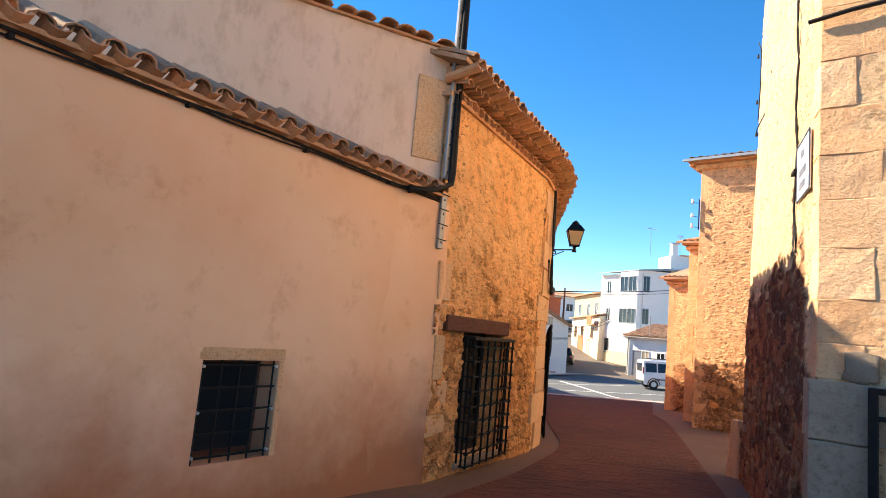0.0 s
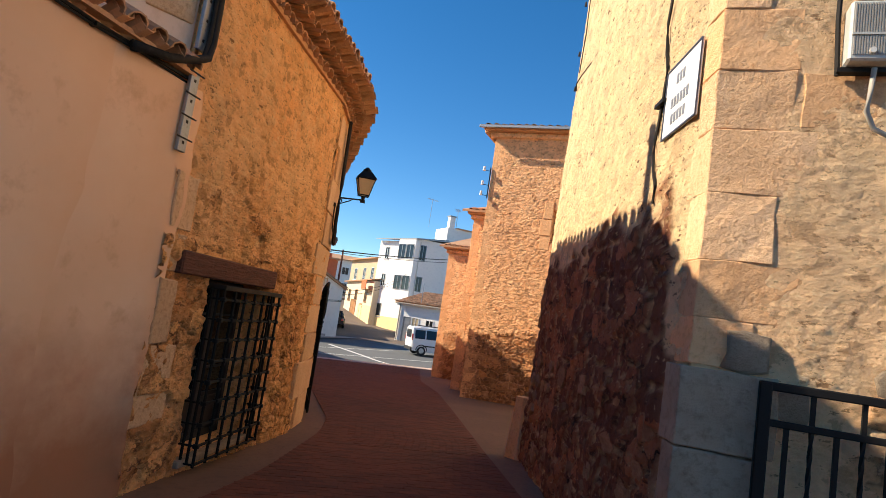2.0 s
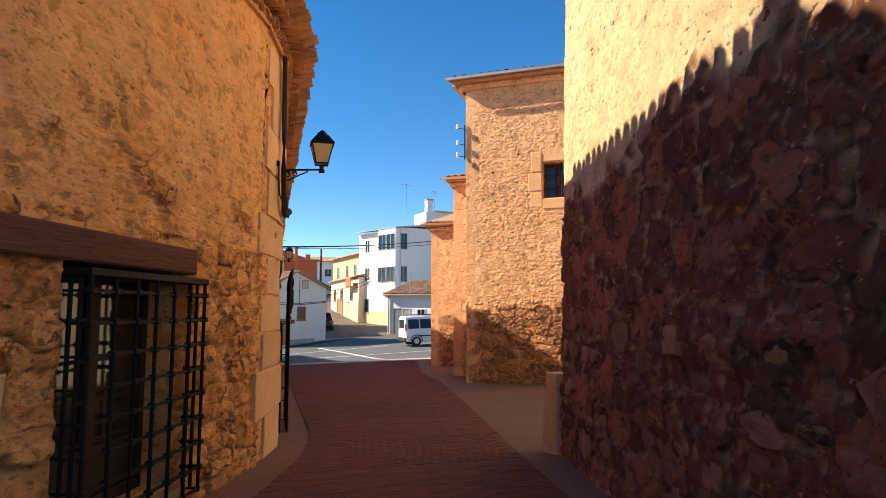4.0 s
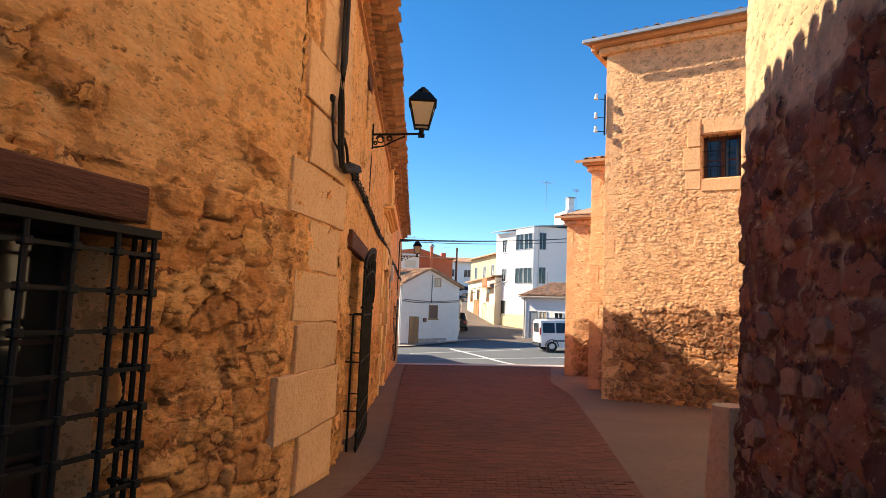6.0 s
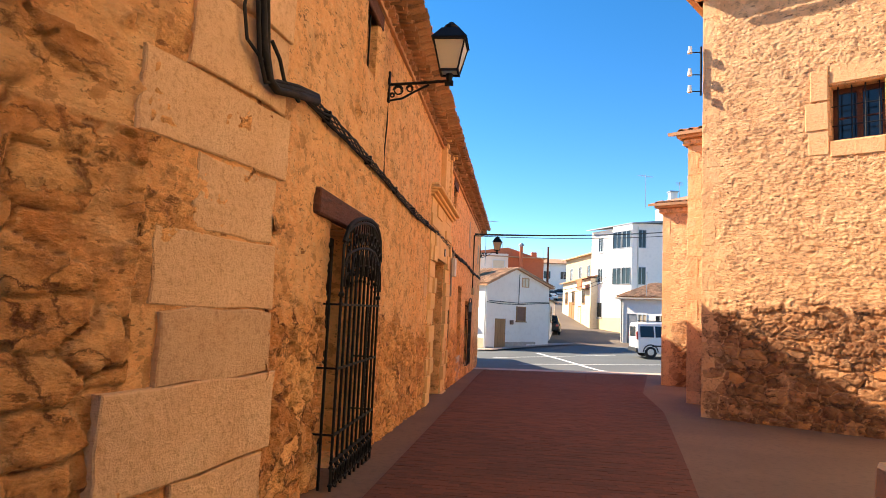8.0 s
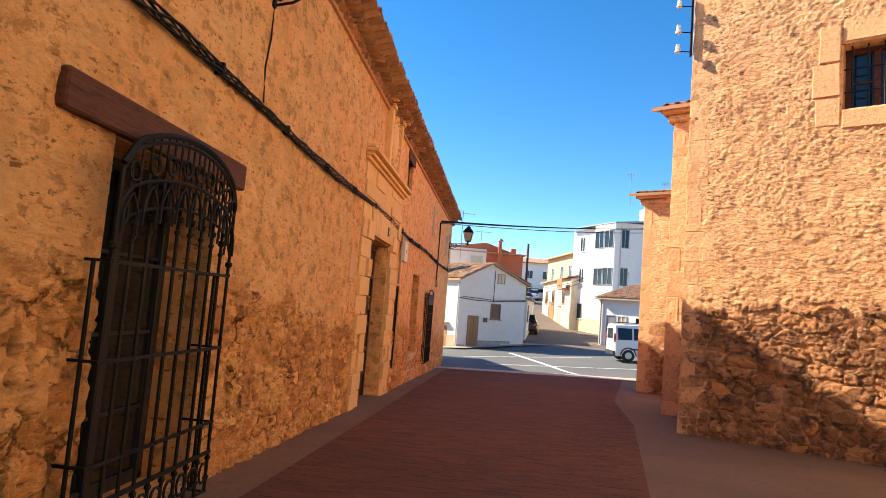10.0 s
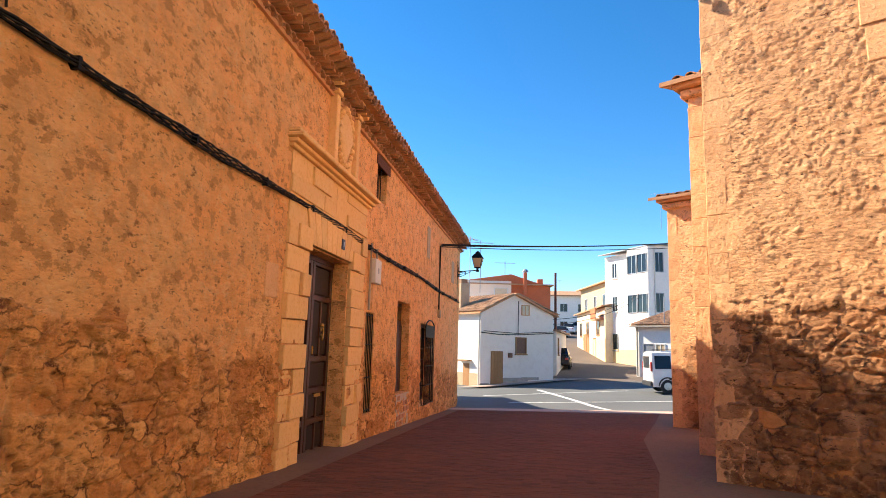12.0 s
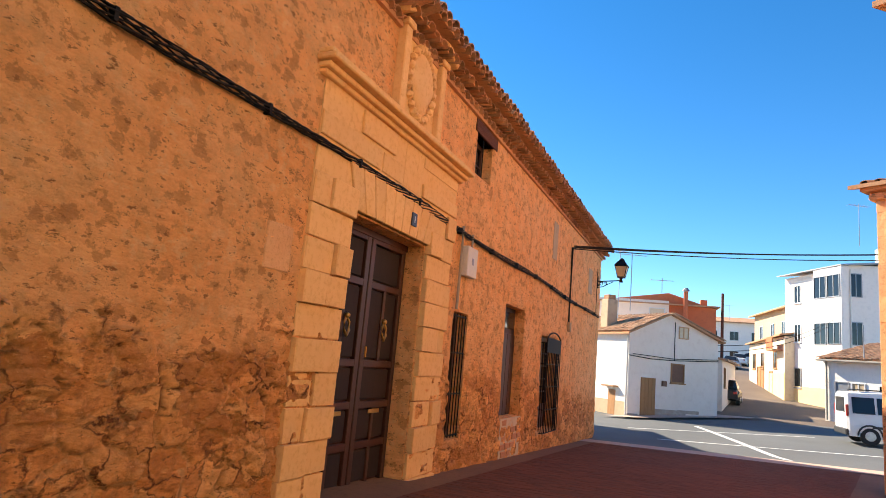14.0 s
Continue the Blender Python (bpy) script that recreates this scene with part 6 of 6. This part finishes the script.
for a in (2.2, 5.0, 7.8, 10.6, 13.4):
    opening(far, FMm, a, a + 1.1, 7.0, 8.2, frame_mat=WIN_FRAME, cols=2)
    opening(far, FMm, a, a + 1.1, 4.2, 5.4, frame_mat=WIN_FRAME, cols=2)
second = thing("white_side_house", "white house beside the climbing street", "house")
SMm = facing((5.6, 50.2), (8.2, 74.0))
body(second, SMm @ pose(3.0, 0.2, 0), 12.0, 5, -1.5, 2.1, WHITEWASH)
slab("roof", [(2.8, -0.1, 2.1), (15.2, -0.1, 2.2), (15.2, 5.4, 2.9), (2.8, 5.4, 2.8)], 0.12, TILE_MANY, second, SMm)
opening(second, SMm @ pose(0, 0.2, 0), 4.2, 5.0, 0.6, 1.6, frame_mat=WOOD_BROWN, cols=1)


# ---- vehicles ----
def wheel(parent, x, y, r=0.31, w=0.2):
    t = bmesh.new()
    s = -1 if y < 0 else 1
    bmesh.ops.create_cone(t, cap_ends=True, segments=20, radius1=r, radius2=r, depth=w, matrix=pose(x, y, r, 90))
    bmesh.ops.bevel(t, geom=[e for e in t.edges if len(e.link_faces) == 2 and e.calc_face_angle(0) > 1], offset=0.03, segments=2, affect="EDGES")
    wob = part("wheel", t, RUBBER, parent, smooth=False)
    part("rim", rod(bmesh.new(), (x, y + s * (w / 2 - 0.02), r), (x, y + s * (w / 2 + 0.012), r), r * 0.62, 14, r * 0.5), CHROME, wob)


def loft(sections):
    """A car body from cross-sections (x, half width low, half width high, z low, z mid, z top)."""
    bm = bmesh.new()
    rings = []
    for x, wl, wh, z0, z1, z2 in sections:
        pts = [(-wl, z0), (-wl - 0.02, (z0 + z1) / 2), (-wl, z1), (-wh, z2 - 0.06), (-wh + 0.12, z2), (wh - 0.12, z2), (wh, z2 - 0.06), (wl, z1), (wl + 0.02, (z0 + z1) / 2), (wl, z0)]
        rings.append([bm.verts.new((x, y, z)) for y, z in pts])
    for a, b in zip(rings, rings[1:]):
        for k in range(10):
            bm.faces.new((a[k], a[(k + 1) % 10], b[(k + 1) % 10], b[k]))
    bm.faces.new(rings[0][::-1])
    bm.faces.new(rings[-1])
    bmesh.ops.recalc_face_normals(bm, faces=bm.faces)
    return bm


def van(m, paint, label):
    """A small high-roofed van, its rear at x = 0, its side windows dark."""
    v = thing("van", label, "van", m)
    part("body", loft([(0.0, 0.80, 0.68, 0.40, 1.0, 1.72), (0.08, 0.86, 0.74, 0.28, 1.0, 1.80), (1.3, 0.87, 0.75, 0.25, 1.0, 1.84), (2.35, 0.87, 0.74, 0.25, 1.0, 1.80), (2.75, 0.87, 0.70, 0.25, 1.0, 1.60), (3.25, 0.87, 0.80, 0.25, 0.98, 1.12), (3.9, 0.84, 0.72, 0.26, 0.85, 0.97), (4.12, 0.74, 0.62, 0.32, 0.66, 0.80)]), paint, v, smooth=False)
    for s in (-1, 1):
        for a, b in ((0.18, 0.86), (0.94, 1.62), (1.74, 2.50)):
            bm = bmesh.new()
            top = 1.62
            pts = [(a, 1.06), (b + (0.18 if b > 2 else 0), 1.06), (b - (0.12 if b > 2 else 0), top), (a, top)]
            y0, y1 = s * 0.875, s * 0.775
            q = [bm.verts.new((x, (y0 if z < 1.3 else y1) + s * 0.012, z)) for x, z in pts]
            bm.faces.new(q)
            w = part("side_window", bm, GLASS, v)
            sm = w.modifiers.new("thick", "SOLIDIFY")
            sm.thickness = 0.01
        part("door_seam", boxed(1.66, 1.675, s * 0.885 - 0.006, s * 0.885 + 0.006, 0.35, 1.05), TRIM_BLACK, v)
        part("trim_strip", boxed(0.75, 3.1, s * 0.89 - 0.012, s * 0.89 + 0.012, 0.58, 0.66), TRIM_BLACK, v)
        part("tail_lamp", boxed(-0.01, 0.07, s * 0.80 - 0.05, s * 0.80 + 0.05, 0.95, 1.35, 0.01), RED_LAMP, v)
        part("mirror", boxed(2.66, 2.80, s * 0.98 - 0.08, s * 0.98 + 0.08, 1.05, 1.25, 0.02), TRIM_BLACK, v)
        part("roof_bar", boxed(0.4, 2.3, s * 0.62 - 0.02, s * 0.62 + 0.02, 1.86, 1.90, 0.006), TRIM_BLACK, v)
        part("headlight", boxed(3.86, 4.02, s * 0.62 - 0.14, s * 0.62 + 0.14, 0.70, 0.86, 0.02), CHROME, v)
        for x in (0.68, 3.36):
            wheel(v, x, s * 0.80)
            part("wheel_arch", tube([(x + 0.37 * math.cos(math.pi * k / 10), s * 0.885, 0.31 + 0.37 * math.sin(math.pi * k / 10)) for k in range(11)], 0.03, 5), TRIM_BLACK, v)
    part("bumper", boxed(-0.06, 0.10, -0.84, 0.84, 0.30, 0.52, 0.03), TRIM_BLACK, v)
    part("front_bumper", boxed(4.02, 4.18, -0.78, 0.78, 0.28, 0.50, 0.03), TRIM_BLACK, v)
    part("windscreen", boxed(-0.01, 0.01, -0.66, 0.66, 0, 0.72, 0.004, m=pose(2.98, 0, 1.07, 0, -40, 0)), GLASS, v)
    part("rear_window", boxed(-0.012, 0.012, -0.60, 0.60, 1.08, 1.60, 0.004), GLASS, v)
    return v


def saloon(m, paint, label):
    c = thing("parked_car", label, "car", m, "parked cars")
    part("body", loft([(0.0, 0.74, 0.66, 0.35, 0.62, 0.86), (0.3, 0.84, 0.74, 0.25, 0.80, 0.98), (1.2, 0.86, 0.78, 0.22, 0.82, 0.98), (3.0, 0.86, 0.78, 0.22, 0.82, 0.96), (3.9, 0.82, 0.72, 0.25, 0.70, 0.82), (4.15, 0.70, 0.60, 0.32, 0.55, 0.66)]), paint, c)
    part("cabin", loft([(0.25, 0.70, 0.60, 0.94, 1.0, 1.06), (0.75, 0.74, 0.58, 0.94, 1.05, 1.42), (1.8, 0.74, 0.58, 0.94, 1.05, 1.46), (2.9, 0.72, 0.62, 0.92, 0.96, 1.0)]), GLASS, c)
    part("roof_panel", boxed(0.8, 1.85, -0.56, 0.56, 1.43, 1.48, 0.02), paint, c)
    for s in (-1, 1):
        part("tail_lamp", boxed(-0.02, 0.06, s * 0.6 - 0.1, s * 0.6 + 0.1, 0.66, 0.80, 0.01), RED_LAMP, c)
        part("headlight", boxed(3.98, 4.1, s * 0.56 - 0.12, s * 0.56 + 0.12, 0.55, 0.68, 0.01), CHROME, c)
        for x in (0.75, 3.3):
            wheel(c, x, s * 0.76)
    return c


van(pose(9.28, 42.15, gz(10.5, 42.2), 0, -1.5, 2), CAR_WHITE, "white high-roofed van parked side-on beside the church")
saloon(pose(6.0, 57.6, gz(6.0, 59), 2, 0, 84), CAR_DARK, "black car parked beside the climbing street")
saloon(pose(8.0, 94.0, gz(8.0, 95), 2, 0, 80), CAR_GREY, "silver car parked far up the street")
saloon(pose(12.6, 106.0, gz(10.5, 106), 0, 0, 180), CAR_GREY, "pale car parked across the top of the street")
saloon(pose(9.4, 101.0, gz(9.4, 102), 2, 0, 84), CAR_WHITE, "white car parked far up the street")


# ---- street lamps ----
def street_lamp(m, reach=0.72):
    """A four-sided lantern on a scrolled iron wall bracket; the wall at y = 0, the arm towards -y."""
    l = thing("street_lamp", "black iron lantern with frosted panes on a scrolled wall bracket", "street lamp", m, "street lamps")
    part("wall_plate", boxed(-0.025, 0.025, -0.03, 0.0, -0.22, 0.16, 0.004), IRON, l)
    part("arm", tube([(0, -0.02, 0.0), (0, -reach * 0.5, 0.02), (0, -reach, 0.05)], 0.018, 6), IRON, l)
    part("brace", tube([(0, -0.02, -0.20), (0, -0.18, -0.17), (0, -0.34, -0.08), (0, -0.50, 0.0)], 0.013, 6), IRON, l)
    for y, z, r in ((-0.13, -0.07, 0.065), (-0.27, -0.05, 0.045), (-0.06, -0.13, 0.03)):
        part("scroll", tube([(0, y + r * (1 - k / 40) * math.cos(k * 0.55), z + r * (1 - k / 40) * math.sin(k * 0.55)) for k in range(19)], 0.010, 5), IRON, l)
    part("socket", rod(bmesh.new(), (0, -reach, 0.0), (0, -reach, 0.13), 0.03, 8, 0.045), IRON, l)
    part("knob", rod(bmesh.new(), (0, -reach - 0.05, 0.02), (0, -reach + 0.05, 0.02), 0.035, 8), IRON, l)
    z0, z1, w0, w1 = 0.15, 0.50, 0.105, 0.185
    for sx in (-1, 1):
        for sy in (-1, 1):
            part("corner_bar", rod(bmesh.new(), (sx * w0, -reach + sy * w0, z0), (sx * w1, -reach + sy * w1, z1), 0.011, 5), IRON, l)
    for z, w in ((z0, w0), (z1, w1)):
        for s in (-1, 1):
            part("edge_bar", boxed(-w - 0.012, w + 0.012, -reach + s * w - 0.012, -reach + s * w + 0.012, z - 0.012, z + 0.012), IRON, l)
            part("edge_bar", boxed(s * w - 0.0118, s * w + 0.0118, -reach - w, -reach + w, z - 0.0115, z + 0.0115), IRON, l)
    for k in range(4):
        bm = bmesh.new()
        a = pose(0, -reach, 0, 0, 0, 90 * k)
        q = [(-w0 + 0.01, -w0 + 0.004, z0 + 0.012), (w0 - 0.01, -w0 + 0.004, z0 + 0.012), (w1 - 0.01, -w1 + 0.004, z1 - 0.012), (-w1 + 0.01, -w1 + 0.004, z1 - 0.012)]
        v = [bm.verts.new(a @ Vector(p)) for p in q] + [bm.verts.new(a @ (Vector(p) + Vector((0, 0.008, 0)))) for p in q]
        for f in ((0, 1, 2, 3), (7, 6, 5, 4), (0, 4, 5, 1), (1, 5, 6, 2), (2, 6, 7, 3), (3, 7, 4, 0)):
            bm.faces.new([v[i] for i in f])
        part("pane", bm, LAMP_GLASS, l, "frosted cream pane")
    t = bmesh.new()
    bmesh.ops.create_cone(t, cap_ends=True, segments=4, radius1=0.30, radius2=0.15, depth=0.15, matrix=pose(0, -reach, z1 + 0.09, 0, 0, 45))
    part("hood", t, IRON, l)
    part("vent", rod(bmesh.new(), (0, -reach, z1 + 0.16), (0, -reach, z1 + 0.22), 0.09, 8), IRON, l)
    part("finial", rod(bmesh.new(), (0, -reach, z1 + 0.22), (0, -reach, z1 + 0.27), 0.075, 8, 0.03), IRON, l)
    return l


lamp1 = street_lamp(BM @ pose(yb(15.38), -0.02, 3.78), 0.74)
copy_thing(lamp1, BM @ pose(yb(35.4), -0.02, 3.62))

# ---- cables on the long front ----
rngw = random.Random(21)
run = thing("cable_bundle", "thick bundle of black cables slung along the house front", "cables", BM)
sag = lambda u: 2.62 + 0.025 * math.sin(u * 0.9) - 0.006 * u
for k in range(7):
    ph, r = k * math.tau / 7, (0.014, 0.011, 0.009, 0.013, 0.008, 0.010, 0.008)[k]
    pts = [(0.35 + 0.14 * i, -0.06 + 0.026 * math.sin(i * 0.55 + ph) - 0.006 * rngw.random(), sag(0.35 + 0.14 * i) + (0.034 + 0.012 * math.sin(i * 0.21)) * math.cos(i * 0.55 + ph) + rngw.uniform(-0.006, 0.006)) for i in range(int((BL - 0.4) / 0.14))]
    part("cable", tube(pts, r * 0.78, 5), CABLE, run, smooth=True)
for k in range(16):
    part("clip", boxed(0.9 + 1.45 * k, 0.93 + 1.45 * k, -0.094, 0.0, sag(0.9 + 1.45 * k) - 0.045, sag(0.9 + 1.45 * k) + 0.045), IRON, run)
drop = thing("cable_drop", "thick black cables coming down the corner of the house", "cables", QM)
for k, (r, dx) in enumerate(((0.028, 0.0), (0.022, 0.05), (0.014, -0.045))):
    part("cable", tube([(0.78 + dx, -0.09, 4.4), (0.76 + dx, -0.10, 3.9), (0.71 + dx, -0.12, 3.35 + 0.08 * k), (0.70 + dx, -0.12, 3.0), (0.76 + dx * 0.8, -0.12, 2.68 - 0.04 * k), (0.84 + dx * 0.6, -0.115, 2.50 - 0.02 * k), (0.95, -0.11, 2.46 + 0.03 * k), (QL + 0.10, -0.10, 2.52 + 0.03 * k), (QL + 0.42, -0.07, 2.59 + 0.02 * k)], r, 8), CABLE, drop, smooth=True)
part("loop", tube([(0.62, -0.08, 3.0), (0.585, -0.09, 2.85), (0.62, -0.10, 2.66), (0.76, -0.12, 2.58)], 0.011, 6), CABLE, drop)
part("loop", tube([(0.84, -0.12, 2.74), (0.94, -0.12, 2.66), (1.02, -0.11, 2.55), (QL + 0.12, -0.10, 2.48)], 0.014, 6), CABLE, drop)
part("junction", boxed(0.56, 0.62, -0.10, -0.03, 3.0, 3.06, 0.01), CABLE, drop)
feed = thing("lamp_feed", "thin brown wire from the lamp down to the cables", "cable", BM)
part("wire", tube([(yb(15.38), -0.03, 3.9), (yb(15.40), -0.03, 3.3), (yb(15.34), -0.03, 3.0), (yb(15.38), -0.03, 2.68)], 0.009, 5), CABLE, feed)
part("wire", tube([(yb(35.3), -0.03, 4.0), (yb(35.32), -0.03, 2.5)], 0.009, 5), CABLE, feed)
riser = thing("cable_riser", "iron tube on the wall from which cables cross the street", "cable", BM @ pose(yb(31.1), -0.05, 1.75))
part("tube", tube([(0, 0, 0), (0, 0, 2.12), (0.25, -0.02, 2.16)], 0.028, 8), CABLE, riser)
part("junction", boxed(-0.05, 0.14, -0.05, 0.04, -0.06, 0.18, 0.01), TAN_WALL, riser)
over = thing("overhead_cables", "black cables slung across the street to the houses opposite", "cables")
for k, (dz, end) in enumerate(((0.0, (22.0, 46.0, 7.9)), (0.04, (22.0, 46.2, 8.0)), (-0.04, (22.0, 46.1, 7.82)))):
    a, b = Vector((1.27, 31.3, 3.92 + dz)), Vector(end)
    part("cable", tube([a.lerp(b, i / 24) - Vector((0, 0, (0.50 + 0.06 * k) * 4 * (i / 24) * (1 - i / 24))) for i in range(25)], 0.022 - 0.004 * k, 5), CABLE, over)
lowc = thing("overhead_cables", "thin black cables between the white houses", "cables")
for k in range(2):
    a, b = Vector((5.2, 49.6, 2.3 + 0.3 * k)), Vector((12.6, 61.9, 5.2 + 0.25 * k))
    part("cable", tube([a.lerp(b, i / 14) - Vector((0, 0, 0.5 * 4 * (i / 14) * (1 - i / 14))) for i in range(15)], 0.018, 5), CABLE, lowc)
mbox = thing("meter_box", "narrow white plastic meter box beside the portal", "box", BM @ pose(yb(23.36), -0.04, 1.93))
part("case", boxed(0, 0.40, -0.10, 0.0, 0, 0.44, 0.01), WHITE_BOX, mbox)
part("label_bar", boxed(0.16, 0.24, -0.103, -0.1005, 0.18, 0.28), STEEL, mbox)
part("pipe", tube([(-0.10, -0.03, 0.70), (-0.10, -0.03, 0.25), (-0.11, -0.03, -0.5)], 0.022, 6), PIPE_GREY, mbox)
part("pipe", tube([(0.30, -0.03, 0.46), (0.30, -0.03, 0.66)], 0.018, 6), PIPE_GREY, mbox)

# ---- aerials ----
def aerial(x, y, z, h, yaw, n=7):
    a = thing("tv_aerial", "thin metal television aerial on a mast", "aerial", pose(x, y, z, 0, 0, yaw), "aerials")
    part("mast", rod(bmesh.new(), (0, 0, 0), (0, 0, h), 0.022, 5), STEEL, a)
    part("boom", rod(bmesh.new(), (-0.75, 0, h - 0.15), (0.75, 0, h - 0.15), 0.014, 5), STEEL, a)
    for k in range(n):
        x0 = -0.7 + 1.4 * k / (n - 1)
        part("rod", rod(bmesh.new(), (x0, -0.28, h - 0.15), (x0, 0.28, h - 0.15), 0.008, 4), STEEL, a)


aerial(1.15, 48.6, 4.0, 3.1, 20)
aerial(0.45, 49.5, 3.6, 3.9, 60)
aerial(2.2, 58.8, 5.4, 1.9, 10)
aerial(14.6, 64.2, 10.8, 3.0, 30)
aerial(17.5, 64.2, 10.0, 3.2, 70)
aerial(9.0, 116, 9.7, 2.6, 0)


# ---- stones, pavers and other pieces ----
scatter_stones(wallA, FIELD, [(0.05, 0.72, -0.1, 1.55), (2.8, AL - 0.2, -0.35, 1.7), (2.8, AL - 0.2, -0.35, 1.7), (0.2, AL - 0.3, 1.85, 2.6)], 45, 201, (0.12, 0.34), 0.018)
scatter_stones(wallB1, FIELD, [(0.05, 1.2, -0.5, 2.0), (2.9, 7.35, -0.75, 0.9), (2.9, 7.35, -0.75, 0.6)], 100, 202, (0.08, 0.28), 0.018)
scatter_stones(wallB2, FIELD, [(2.9, 3.15, -0.95, 0.5), (3.9, 5.6, -1.0, 0.3), (7.15, 8.25, -1.1, 0.0), (8.4, 10.0, -1.2, -0.75), (10.2, 15.6, -1.45, -0.3)], 120, 203, (0.10, 0.30), 0.018)
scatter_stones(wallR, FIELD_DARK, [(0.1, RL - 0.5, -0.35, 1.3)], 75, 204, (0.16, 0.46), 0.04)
scatter_stones(wallF, QUOIN_GREY, [(1.5, 3.6, 0.7, 1.9)], 7, 205, (0.24, 0.36), 0.05)
scatter_stones(wallC, FIELD, [(0.5, 6.5, -0.9, 0.9)], 100, 207, (0.14, 0.40), 0.03)

# street pavers in running bond: the nearest are objects, the rest joined
PAV = boxed(-0.098, 0.098, -0.048, 0.048, -0.03, 0.004, 0.004)
pm = bpy.data.meshes.new("paver")
PAV.to_mesh(pm)
PAV.free()
pm.materials.append(PAVER)
bv = [(-0.098, -0.048), (0.098, -0.048), (0.098, 0.048), (-0.098, 0.048)]
V, F = [], []
rp = random.Random(77)
yy, rown = -1.0, 0
while yy < END_Y - 0.1:
    x0, x1 = float(LEFT_EDGE(yy)) + 0.1, float(RIGHT_EDGE(yy)) - 0.1
    xx = x0 + (0.1 if rown % 2 else 0.0)
    while xx < x1:
        dz = rp.uniform(-0.0012, 0.0015)
        z = gz(xx, yy) + 0.017 + dz
        if 10.4 <= yy < 12.2 and 1.6 < xx < 4.3:
            link("paver", pm, road, pose(xx, yy, z, -2.3 + rp.uniform(-0.6, 0.6), rp.uniform(-0.6, 0.6), rp.uniform(-0.8, 0.8)))
        else:
            b = len(V)
            V += [(xx + a, yy + c, z - 0.041 * c) for a, c in bv] + [(xx + a * 1.02, yy + c * 1.04, z - 0.02 - 0.041 * c) for a, c in bv]
            F += [(b, b + 1, b + 2, b + 3)] + [(b + k, b + 4 + k, b + 4 + (k + 1) % 4, b + (k + 1) % 4) for k in range(4)]
        xx += 0.2
    yy += 0.1
    rown += 1
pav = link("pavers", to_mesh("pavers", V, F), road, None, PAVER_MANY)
tagged(pav, kind="stuff")
